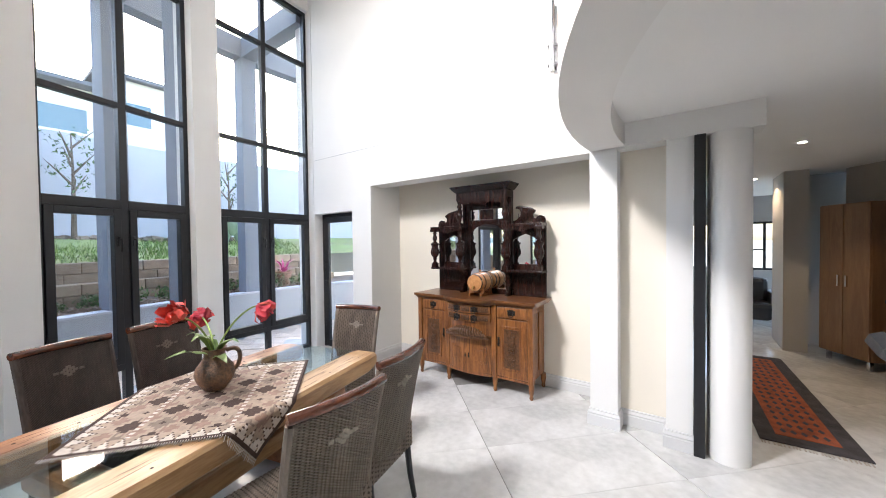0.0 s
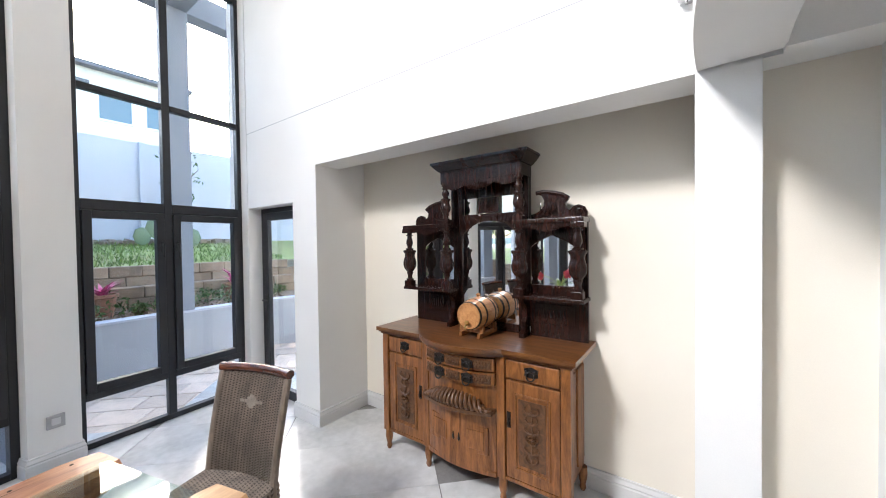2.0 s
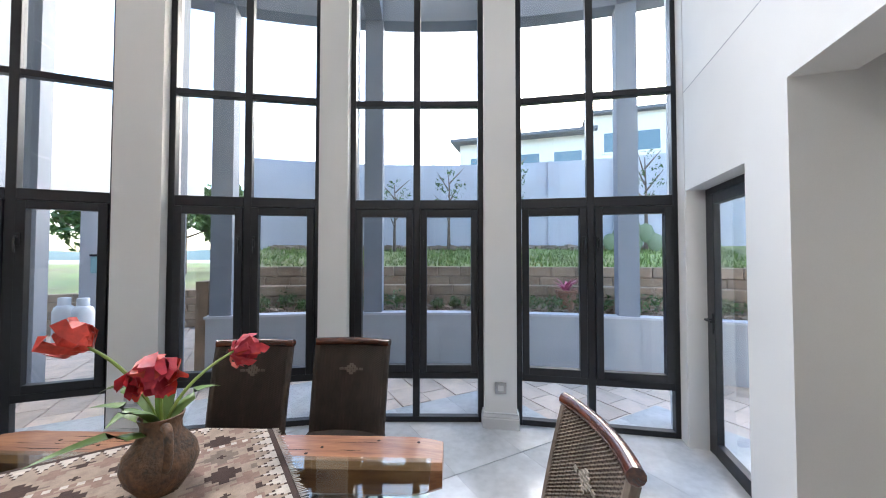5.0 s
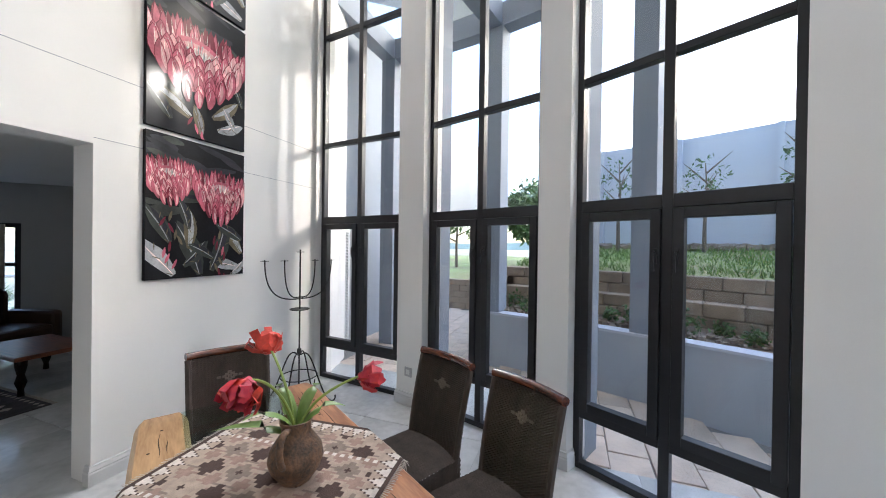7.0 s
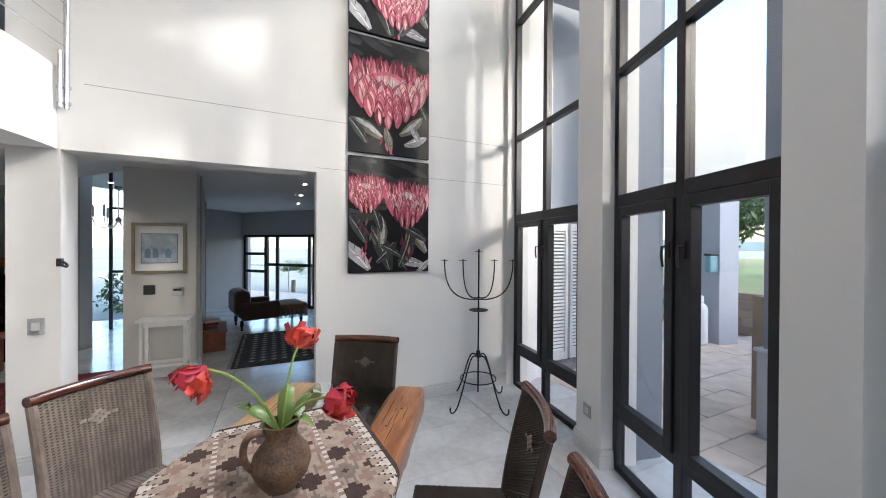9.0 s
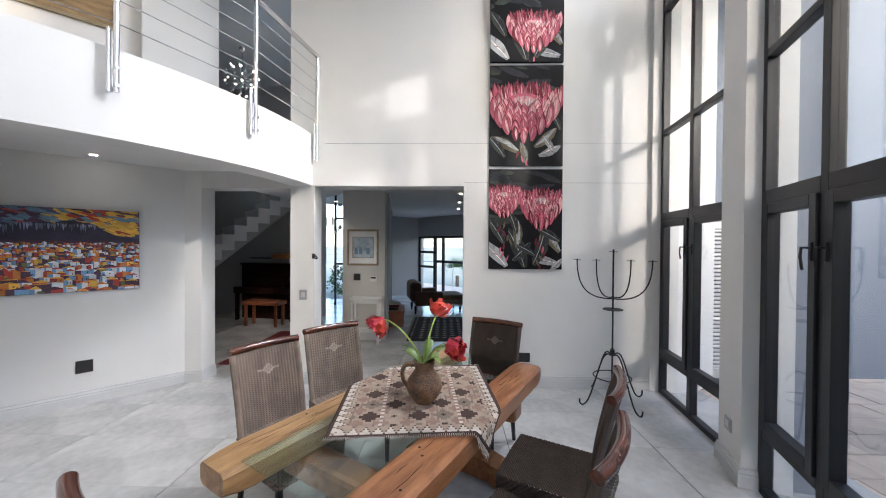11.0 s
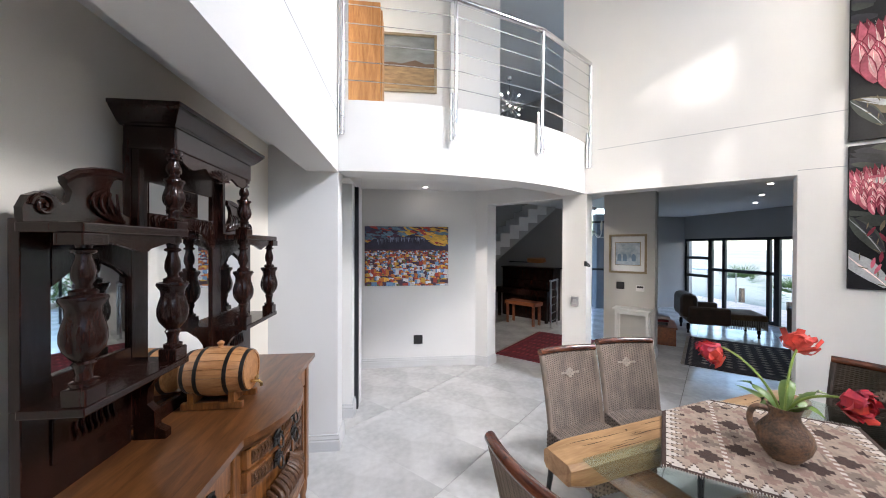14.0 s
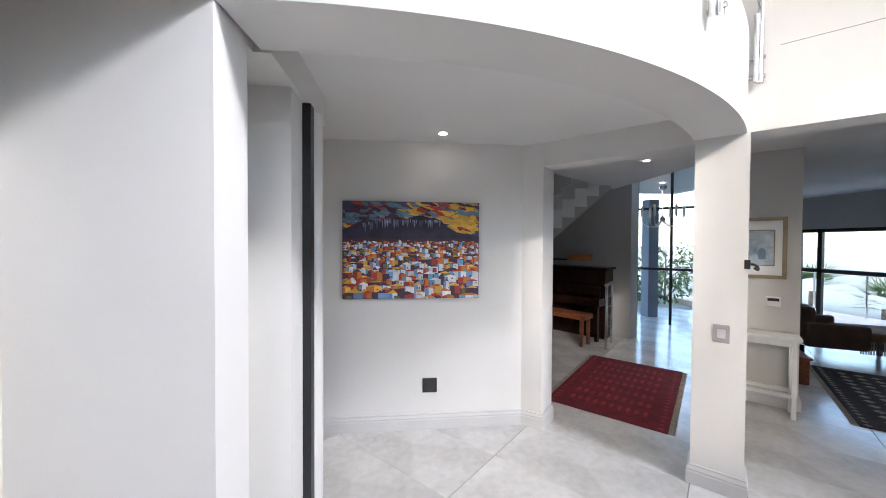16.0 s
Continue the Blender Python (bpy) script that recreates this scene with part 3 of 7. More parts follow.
# pergola: buttresses on the window piers, outer posts on the low wall, beams between them
for ang in (200.3, 211.5, 222.6, 191.2, 180.6):
    p = pol(10.5, ang)
    m = pose(p.x, p.y, 0, 0, 0, ang)
    structure("pergola_post", B(-0.13, 0.15, -0.13, 0.13, -0.19, 5.05, m), EXTDARK, "tall square slate-blue plastered patio post", "post")
    structure("pergola_beam", B(-1.85, 0.2, -0.12, 0.12, 5.05, 5.4, m), EXTDARK, "slate-blue plastered pergola beam", "beam")
structure("pergola_ring", curb(bmesh.new(), 10.38, 10.63, 5.052, 5.398, 172, 223), EXTDARK, "curved slate-blue plastered pergola beam", "beam", True)
for k, j in (("C", "B"), ("B", "A"), ("A", "D")):
    a, b = corner(k, 0, -0.16), corner(j, 1, -0.16)
    c = (a + b) / 2
    ang = math.degrees(math.atan2(c.y - bay_c.y, c.x - bay_c.x))
    structure("buttress", B(0.003, 0.27, -0.15, 0.15, -0.19, 5.05, pose(c.x, c.y, 0, 0, 0, ang)), EXTDARK, "slate-blue plastered buttress outside the window pier", "buttress")

# wing of the house beside the bay, with louvred shutters
bm = bmesh.new()
prism(bm, [(-1.55, -1.62), (-3.5, -3.57), (-3.2, -6.0), (-1.0, -6.0), (-1.0, -1.6)], -0.19, 5.5)
structure("wall_wing", bm, EXTDARK, "slate-blue plastered wing of the house", "wall")
wm = frame_at((-1.62, -1.69, 0), (-DIAG, -DIAG))
for x in (0.12, 0.62):
    sh = thing("louvred_shutter", "white louvred shutter on the slate-blue wall", "shutter", "louvred shutters")
    sh.matrix_basis = wm @ pose(x, 0, 0)
    for x0, x1, z0, z1 in ((0, 0.05, 0, 2.05), (0.4, 0.45, 0, 2.05), (0.05, 0.4, 0, 0.08), (0.05, 0.4, 1.98, 2.05)):
        part("frame", B(x0, x1, -0.05, -0.004, z0 - 0.04, z1), WHITEP, sh)
    lm = mesh_of(block(bmesh.new(), 0.05, 0.4, -0.02, 0.02, -0.004, 0.004, pose(0, -0.028, 0, 40, 0, 0)), "louvre", WHITEP)
    for i in range(36):
        o = new("louvre", lm)
        o.parent = sh
        o.matrix_basis = pose(0, 0, 0.11 + i * 0.053)

# post with gas bottles and a meter box by the lawn
structure("patio_post", B(-0.2, 0.2, -0.2, 0.2, -0.19, 2.6, pose(-4.65, -4.1, 0, 0, 0, 30)), BLUEWALL, "pale plastered patio post", "post")
structure("patio_parapet", B(-6.6, -2.5, -4.3, -4.0, 2.6, 4.4), HOUSE, "cream plastered parapet over the patio", "parapet")
for gx, gy in ((-4.25, -3.8), (-4.2, -4.2)):
    gb = thing("gas_bottle", "white steel gas bottle standing on the patio", "gas bottle", "gas bottles", at=(gx, gy, -0.04))
    part("body", lathe(bmesh.new(), [(0.12, 0), (0.15, 0.03), (0.15, 0.62), (0.13, 0.7), (0.07, 0.75), (0.05, 0.76)], None, 20), WHITEP, gb, smooth=True)
    part("collar", lathe(bmesh.new(), [(0.085, 0.74), (0.085, 0.86), (0.08, 0.87)], None, 16), WHITEP, gb, smooth=True)
mb = thing("meter_box", "small pale turquoise meter box on the post", "meter box", at=(-4.47, -3.86, 1.25), rz=30)
part("box", B(-0.09, 0.09, -0.06, 0.06, 0, 0.3, bevel=0.02), material("turquoise_plastic", (0.25, 0.45, 0.5), 0.4), mb)
part("lid", B(-0.1, 0.1, -0.07, 0.07, 0.3, 0.34, bevel=0.01), BLACK, mb)


def leaves(bm, c, r, n, size, flat=1.0):
    """Many small leaves scattered in an uneven clump."""
    for _ in range(n):
        d = Vector((random.gauss(0, 1), random.gauss(0, 1), random.gauss(0, 1) * flat)).normalized() * r * (0.35 + 0.65 * random.random() ** 0.5)
        d *= 0.75 + 0.5 * noise.noise(d * 1.7 / r + Vector(c))
        q = Euler((random.uniform(-1.2, 1.2), random.uniform(-1.2, 1.2), random.uniform(0, 6.3))).to_matrix()
        s = size * random.uniform(0.6, 1.3)
        p = Vector(c) + d
        vs = [bm.verts.new(p + q @ Vector(v)) for v in ((-s, 0, 0), (0, -s * 0.4, s * 0.12), (s, 0, 0), (0, s * 0.4, s * 0.12))]
        bm.faces.new(vs)


def tree(at, h, r, label, n=260, size=0.07):
    t = thing("tree", label, "tree", at=at)
    bm = tube(bmesh.new(), [(0, 0, -0.1), (0.02, 0.01, h * 0.3), (-0.02, 0.02, h * 0.62), (0.01, 0, h * 0.95)], 0.035 * h / 1.5, 7, 0.008)
    for i in range(7):
        a, z = i * 2.4, h * (0.35 + 0.08 * i)
        tube(bm, [(0, 0, z), (math.cos(a) * r * 0.5, math.sin(a) * r * 0.5, z + 0.12 * h), (math.cos(a) * r * 0.85, math.sin(a) * r * 0.85, z + 0.2 * h)], 0.011 * h, 5, 0.004)
    part("trunk", bm, BARK, t)
    bm = bmesh.new()
    for i in range(9):
        a = i * 2.4
        leaves(bm, (math.cos(a) * r * 0.6, math.sin(a) * r * 0.6, h * (0.5 + 0.055 * i)), r * 0.45, n // 9, size)
    part("crown", bm, LEAF, t)
    return t


def shrub(at, r, label, mat=None, n=240, size=0.06, flat=0.7):
    t = thing("shrub", label, "shrub", at=at)
    part("stem", tube(bmesh.new(), [(0, 0, -0.05), (0.01, 0, r * 0.6)], 0.015, 5), BARK, t)
    bm = bmesh.new()
    leaves(bm, (0, 0, r * 0.6), r, n, size, flat)
    part("foliage", bm, mat or LEAF, t)
    return t


for ang, r, h in ((176, 13.9, 2.2), (188, 14.0, 2.3), (194.5, 13.9, 2.0), (200, 13.8, 1.7), (206, 13.7, 1.9)):
    tree(pol(r, ang, 1.7), h, 0.45, "thin young garden tree by the boundary wall", 160, 0.05)
tree(pol(18.0, 222, 0.9), 2.9, 1.4, "leafy green tree at the edge of the lawn", 2200, 0.13)
tree(pol(17.6, 227, 0.9), 2.9, 1.5, "leafy green tree at the edge of the lawn", 2200, 0.13)
tree(pol(19.0, 217.5, 0.9), 3.0, 1.5, "leafy green tree behind the lawn", 2000, 0.14)
for k in range(26):
    ang = 172 + k * 1.55
    p = pol(random.uniform(10.65, 11.0), ang, 0.74)
    shrub(p, random.uniform(0.12, 0.26), "low straggly shrub in the planting bed", None, 130, 0.035)

# potted magenta plants
for p in (pol(10.85, 184.7, 0.72), pol(10.85, 176.0, 0.72)):
    pp = thing("potted_plant", "magenta cordyline in a terracotta pot on the bed", "potted plant", "potted plants", at=p)
    part("pot", lathe(bmesh.new(), [(0.1, 0), (0.15, 0.27), (0.17, 0.28), (0.17, 0.32), (0.14, 0.32), (0.13, 0.26)], None, 20), TERRA, pp, smooth=True)
    bm = bmesh.new()
    for i in range(22):
        a, l = i * 2.4, random.uniform(0.16, 0.32)
        up = random.uniform(0.5, 1.2)
        c, s = math.cos(a), math.sin(a)
        pts = [(0, 0, 0.26), (c * l * 0.4, s * l * 0.4, 0.26 + l * up * 0.7), (c * l, s * l, 0.26 + l * up)]
        w = Vector((-s, c, 0)) * 0.022
        v = [bm.verts.new(Vector(q) + w * k) for q, k in ((pts[0], 0.4), (pts[1], 1), (pts[2], 0.05), (pts[2], -0.05), (pts[1], -1), (pts[0], -0.4))]
        bm.faces.new((v[0], v[1], v[4], v[5])), bm.faces.new((v[1], v[2], v[3], v[4]))
    part("leaves", bm, LEAFP, pp)

# prickly pear on the lawn
pc = thing("cactus", "grey-green prickly pear cactus on the lawn", "cactus", at=pol(13.4, 177.4, 1.68))
bm = bmesh.new()
for x, z, r in ((0, 0.16, 0.19), (-0.25, 0.36, 0.16), (0.24, 0.38, 0.17), (0.02, 0.46, 0.15), (-0.45, 0.2, 0.15), (0.42, 0.18, 0.16)):
    lathe(bm, [(0.02, -r), (r * 0.7, -r * 0.7), (r, 0), (r * 0.7, r * 0.75), (0.02, r)], Matrix.Translation((0, x, z)) @ Matrix.Diagonal((0.22, 1, 1.2, 1)), 12)
part("pads", bm, material("cactus_green", (0.16, 0.22, 0.13), 0.6), pc, smooth=True)

# grass blades and garden rubble
bm = bmesh.new()
for _ in range(9000):
    ang, r = random.uniform(170, 212.4), random.uniform(11.6, 14.4)
    p = pol(r, ang, 1.36 + 0.44 * (r - 11.55) / 3.05)
    h, a = random.uniform(0.04, 0.11), random.uniform(0, 6.3)
    w = Vector((math.cos(a), math.sin(a), 0)) * 0.012
    bm.faces.new([bm.verts.new(p - w), bm.verts.new(p + w), bm.verts.new(p + Vector((math.sin(a) * 0.04, math.cos(a) * 0.04, h)))])
tagged(part("grass", bm, BLADE), "tufts of green lawn grass", "grass", kind="stuff")
bm = bmesh.new()
for _ in range(420):
    ang, r = random.uniform(172, 212), random.uniform(14.0, 14.5)
    s = random.uniform(0.04, 0.13)
    block(bm, -s, s, -s * 0.7, s * 0.7, -s * 0.4, s * 0.5, pose(*pol(r, ang, 1.76), random.uniform(-20, 20), 10, random.uniform(0, 360)))
for _ in range(500):
    ang, r = random.uniform(172, 212), random.uniform(10.6, 11.05)
    s = random.uniform(0.015, 0.05)
    block(bm, -s, s, -s * 0.7, s * 0.7, -s * 0.4, s * 0.5, pose(*pol(r, ang, 0.74), random.uniform(-20, 20), 10, random.uniform(0, 360)))
tagged(part("rubble", bm, SOIL), "loose brown stones and clods in the beds", "rubble", kind="stuff")

# neighbour's house behind the wall
hs = thing("neighbour_house", "cream two-storey house with a grey tiled roof", "house", at=(-35, 4.5, 4.4))
part("wall", B(-4, 4, -8, 3, -4.6, 7.4), HOUSE, hs)
part("wall", B(-3, 4.6, 3, 8.6, -4.6, 8.6), HOUSE, hs)
bm = bmesh.new()
for y0, y1, z in ((-8.6, 3.5, 7.4), (2.6, 9.0, 8.6)):
    lo = [bm.verts.new(v) for v in ((-4.8, y0, z), (5.2, y0, z), (5.2, y1, z), (-4.8, y1, z))]
    lo2 = [bm.verts.new(v.co + Vector((0, 0, 0.25))) for v in lo]
    ri = [bm.verts.new(((0.2), y0 + 3.0, z + 1.6)), bm.verts.new((0.2, y1 - 3.0, z + 1.6))]
    bm.faces.new(lo[::-1])
    for i in range(4):
        bm.faces.new((lo[i], lo[(i + 1) % 4], lo2[(i + 1) % 4], lo2[i]))
    bm.faces.new((lo2[0], lo2[1], ri[0])), bm.faces.new((lo2[1], lo2[2], ri[1], ri[0])), bm.faces.new((lo2[2], lo2[3], ri[1])), bm.faces.new((lo2[3], lo2[0], ri[0], ri[1]))
part("roof", bm, ROOF, hs)
for y, z, w in ((-7, 4.6, 2.2), (-3.6, 4.6, 2.6), (0.2, 4.6, 2.2), (4.0, 5.6, 1.6), (6.4, 5.6, 1.6), (4.0, 2.2, 1.6)):
    x = 4.0 if y < 3 else 4.6
    wn_ = part("window", B(x, x + 0.03, y, y + w, z, z + 1.5), FARGLASS, hs)
    part("frame", B(x, x + 0.06, y - 0.08, y, z - 0.08, z + 1.58), WHITEP, wn_)
    part("frame", B(x, x + 0.06, y + w, y + w + 0.08, z - 0.08, z + 1.58), WHITEP, wn_)
    part("sill", B(x, x + 0.12, y - 0.1, y + w + 0.1, z - 0.16, z - 0.08), WHITEP, wn_)

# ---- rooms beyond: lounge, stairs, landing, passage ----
# darker than the hall plaster: stair and kitchen shade is put into the colour
DARKW = material("dim_room_grey", (0.42, 0.41, 0.4), 0.9, var=0.04, scale=1.5, bump=0.04)
MAHOG = wood("dark_mahogany", (0.007, 0.0028, 0.002), (0.026, 0.008, 0.005), 0.2, (10, 10, 1.2), 3.0, 0.12, 0.06)
MAHOG.node_tree.nodes["Principled BSDF"].inputs["Specular IOR Level"].default_value = 0.32
PINE = wood("orange_pine", (0.32, 0.13, 0.035), (0.55, 0.27, 0.09), 0.45, (9, 9, 1), 2.0)
LEATHER = material("brown_leather", (0.07, 0.04, 0.025), 0.45, var=0.3, scale=6, fine=120, bump=0.2)
THROW = material("tan_throw", (0.2, 0.13, 0.07), 0.9, var=0.3, scale=12, fine=150, bump=0.3)
CUPB = wood("pale_maple_laminate", (0.17, 0.09, 0.045), (0.23, 0.13, 0.065), 0.5, (8, 8, 1), 1.5, 0.05)
RUGRED = material("deep_red_rug_pile", (0.16, 0.012, 0.02), 0.95, var=0.45, scale=9, fine=160, bump=0.4)
RUGRUST = material("rust_rug_pile", (0.3, 0.07, 0.025), 0.95, var=0.4, scale=12, fine=160, bump=0.4)
RUGDARK = material("charcoal_rug_pile", (0.045, 0.04, 0.045), 0.95, var=0.5, scale=10, fine=160, bump=0.4)
RUGCREAM = material("cream_rug_pile", (0.36, 0.32, 0.27), 0.95, var=0.3, scale=14, fine=160, bump=0.3)
INK = material("black_plastic", (0.02, 0.02, 0.022), 0.4, bump=0)
GILT = material("aged_gilt_frame", (0.3, 0.24, 0.15), 0.4, metal=0.3, var=0.25, bump=0.2)

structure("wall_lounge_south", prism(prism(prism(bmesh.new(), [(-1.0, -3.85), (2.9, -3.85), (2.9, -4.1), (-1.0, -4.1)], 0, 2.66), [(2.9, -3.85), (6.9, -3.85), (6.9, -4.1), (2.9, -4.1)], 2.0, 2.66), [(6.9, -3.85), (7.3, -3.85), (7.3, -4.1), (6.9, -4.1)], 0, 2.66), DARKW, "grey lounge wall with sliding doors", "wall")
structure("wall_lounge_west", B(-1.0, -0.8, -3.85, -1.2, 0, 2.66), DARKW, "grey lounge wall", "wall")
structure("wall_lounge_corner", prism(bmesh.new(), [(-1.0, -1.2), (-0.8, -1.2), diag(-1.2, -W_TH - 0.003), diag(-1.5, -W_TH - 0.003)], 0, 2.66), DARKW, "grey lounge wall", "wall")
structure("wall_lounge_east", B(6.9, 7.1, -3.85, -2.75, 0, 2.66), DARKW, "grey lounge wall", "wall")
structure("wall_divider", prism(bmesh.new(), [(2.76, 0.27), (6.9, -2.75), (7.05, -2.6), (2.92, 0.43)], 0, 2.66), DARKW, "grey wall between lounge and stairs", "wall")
# plaster toned down here so the stub's shade sits in its colour
structure("wall_frame", prism(bmesh.new(), [(2.55, 0.49), (3.08, 1.02), (3.24, 0.86), (2.71, 0.33)], 0, 2.66), material("shaded_plaster", (0.56, 0.55, 0.53), 0.85, var=0.04, scale=1.2, fine=220, bump=0.05), "plastered wall stub toned darker for shade, with a framed print", "wall")
skirting([(2.71, 0.33), (2.55, 0.49), (3.08, 1.02), (3.2, 0.9)])
bm = bmesh.new()
prism(bm, [diag(-2.2, -W_TH), diag(S_STAIR1, -W_TH), (3.4, 3.4), (5.35, 0.75), (3.24, 0.86), (7.1, -2.6), (7.1, -4.0), (-1.0, -4.0)], 2.655, 2.95)
structure("ceiling_lounge", bm, CEIL, "white lounge ceiling with downlights", "ceiling")

# sliding doors of the lounge
lw = thing("door_2", "black aluminium sliding doors to a sunny terrace, half open", "sliding door", at=(0, -3.9, 0), kind="structure")
for x0, x1, z0, z1 in ((2.9, 2.98, 0, 2.0), (6.82, 6.9, 0, 2.0), (2.98, 6.82, 1.93, 2.0), (6.0, 6.12, 0, 1.93), (4.3, 4.42, 0, 1.93), (4.5, 4.58, 0, 1.93), (5.62, 5.7, 0, 1.93), (3.3, 3.4, 0, 1.93), (4.42, 6.0, 0, 0.08), (4.42, 6.0, 1.12, 1.2), (6.12, 6.82, 0.92, 1.0), (6.12, 6.82, 1.42, 1.5), (2.98, 3.3, 1.3, 1.36), (6.12, 6.82, 0, 0.06)):
    part("door_frame", B(x0, x1, -0.03, 0.03, z0, z1), BLACK, lw)
for x0, x1 in ((4.58, 5.62), (6.12, 6.82)):
    pn = part("pane", B(x0, x1, -0.004, 0.0, 0.08, 1.93), GLASS, lw)
    pn.visible_shadow = False
cu = thing("curtain", "pale striped curtain beside the sliding doors", "curtain", at=(3.05, -3.78, 0))
part("cloth", plate(bmesh.new(), [(0, 0.02), (0.42, 0.02), (0.42, 1.98), (0, 1.98)], 0.03), RUGCREAM, cu)
for i in range(9):
    part("fold", tube(bmesh.new(), [(0.02 + i * 0.048, 0.0, 0.02), (0.02 + i * 0.048, 0.0, 1.98)], 0.022, 8), RUGCREAM, cu, smooth=True)

# terrace with glass balustrade, palms and hills
structure("terrace", B(1.0, 10, -6.4, -4.1, -0.19, -0.03), PAVER, "pale terrace outside the lounge", "terrace")
br = thing("terrace_balustrade", "steel and glass terrace balustrade", "balustrade", at=(0, -6.2, -0.03))
part("handrail", tube(bmesh.new(), [(1, 0, 1.0), (10, 0, 1.0)], 0.025, 8), STEEL, br, smooth=True)
for i in range(9):
    part("post", tube(bmesh.new(), [(1.2 + i * 1.05, 0, 0), (1.2 + i * 1.05, 0, 1.0)], 0.02, 8), STEEL, br, smooth=True)


def palm(at, r, n=26):
    t = thing("palm", "green fan palm beyond the terrace", "palm", "terrace palms", at=at)
    part("trunk", tube(bmesh.new(), [(0, 0, -2), (0, 0, 0.1)], 0.12, 8, 0.08), BARK, t)
    bm = bmesh.new()
    for i in range(n):
        a, up = i * 2.4, random.uniform(0.1, 1.3)
        d = Vector((math.cos(a) * math.cos(up), math.sin(a) * math.cos(up), math.sin(up)))
        c = d * r * 0.45 + Vector((0, 0, 0.1))
        side = d.cross(Vector((0, 0, 1))).normalized()
        for k in range(-6, 7):
            e = (d * math.cos(k * 0.2) + side * math.sin(k * 0.2)).normalized() * r * random.uniform(0.5, 0.7)
            w = side * 0.018
            bm.faces.new([bm.verts.new(c - w), bm.verts.new(c + w), bm.verts.new(c + e + Vector((0, 0, -0.12 * r)))])
    part("fronds", bm, LEAF, t)


for x, y, z, r in ((3.6, -7.2, 0.2, 1.2), (5.2, -7.4, -0.1, 0.9), (6.8, -7.3, 0.0, 1.0), (2.4, -7.4, 0.5, 1.2), (8.6, -7.6, 0.2, 1.1)):
    palm((x, y, z), r)
bm = bmesh.new()
for i in range(40):
    a0, a1 = radians(-150 + i * 4), radians(-150 + (i + 1) * 4)
    h0, h1 = (10 + 14 * noise.noise(Vector((k * 0.13, 1.7, 0))) for k in (i, i + 1))
    bm.faces.new([bm.verts.new((math.cos(a) * 380, math.sin(a) * 380, z)) for a, z in ((a0, -25), (a1, -25), (a1, h1), (a0, h0))])
# hill colour has the haze mixed in
structure("backdrop", bm, material("hazy_hills", (0.4, 0.45, 0.42), 1.0, var=0.2, scale=0.02, bump=0), "hazy distant hills", "hills")

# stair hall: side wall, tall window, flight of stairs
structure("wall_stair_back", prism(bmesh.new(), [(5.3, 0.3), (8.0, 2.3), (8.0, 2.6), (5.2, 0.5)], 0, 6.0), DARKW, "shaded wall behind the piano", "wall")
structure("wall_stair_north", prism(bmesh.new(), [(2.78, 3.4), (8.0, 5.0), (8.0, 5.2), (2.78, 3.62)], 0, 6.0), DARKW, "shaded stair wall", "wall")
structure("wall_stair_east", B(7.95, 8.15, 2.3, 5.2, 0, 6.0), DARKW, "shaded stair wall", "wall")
sw = thing("window_stair", "tall black-framed stair window with a bright garden view", "window", kind="structure")
sw.matrix_basis = frame_at((5.55, -1.78, -1.2), (0.62, 0.78))
for x0, x1, z0, z1 in ((0, 0.05, 0, 6), (1.55, 1.6, 0, 6), (0.93, 0.98, 0, 6), (0.05, 1.55, 1.05, 1.11), (0.05, 1.55, 2.33, 2.38), (0.05, 1.55, 3.6, 3.65), (0.05, 1.55, 0, 0.06), (0.05, 1.55, 5.94, 6)):
    part("window_frame", B(x0, x1, -0.03, 0.03, z0, z1), BLACK, sw)
pn = part("pane", B(0.05, 1.55, -0.003, 0.003, 0.06, 5.94), GLASS, sw)
pn.visible_shadow = False
stp = thing("pergola_post", "slate-blue outside post behind the stair window", "post", at=(7.0, -1.2, -1.2))
part("post", B(-0.12, 0.12, -0.12, 0.12, 0, 3.9), EXTDARK, stp)
for x, y, h, r in ((9.5, -3.6, 2.4, 0.9), (11.5, -5.2, 3.0, 1.2), (9.8, -2.6, 2.0, 0.8)):
    tree((x, y, -1.2), h, r, "garden tree outside the stair window", 500, 0.09)
fence = thing("fence", "white picket railing outside the stair window", "fence", at=(7.3, -2.6, -1.2), rz=52)
part("rail", B(-1.2, 1.2, -0.02, 0.02, 0.85, 0.9), WHITEP, fence)
for i in range(16):
    part("picket", B(-1.15 + i * 0.15, -1.11 + i * 0.15, -0.012, 0.012, 0, 1.05), WHITEP, fence)

stairs = thing("staircase", "white plastered stairs rising over the piano", "staircase", kind="structure")
for i in range(11):
    y1, z1 = 3.35 - 0.21 * i, 1.15 + 0.18 * i
    part("step", B(4.95, 5.95, y1 - 0.21, y1, z1 - 0.3, z1), WHITEP, stairs)
# soffit in the darker grey, its shade held in the colour
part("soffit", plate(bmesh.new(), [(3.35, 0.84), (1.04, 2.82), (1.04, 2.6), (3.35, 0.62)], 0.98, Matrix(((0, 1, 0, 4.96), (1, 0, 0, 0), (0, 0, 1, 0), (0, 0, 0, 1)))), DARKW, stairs)

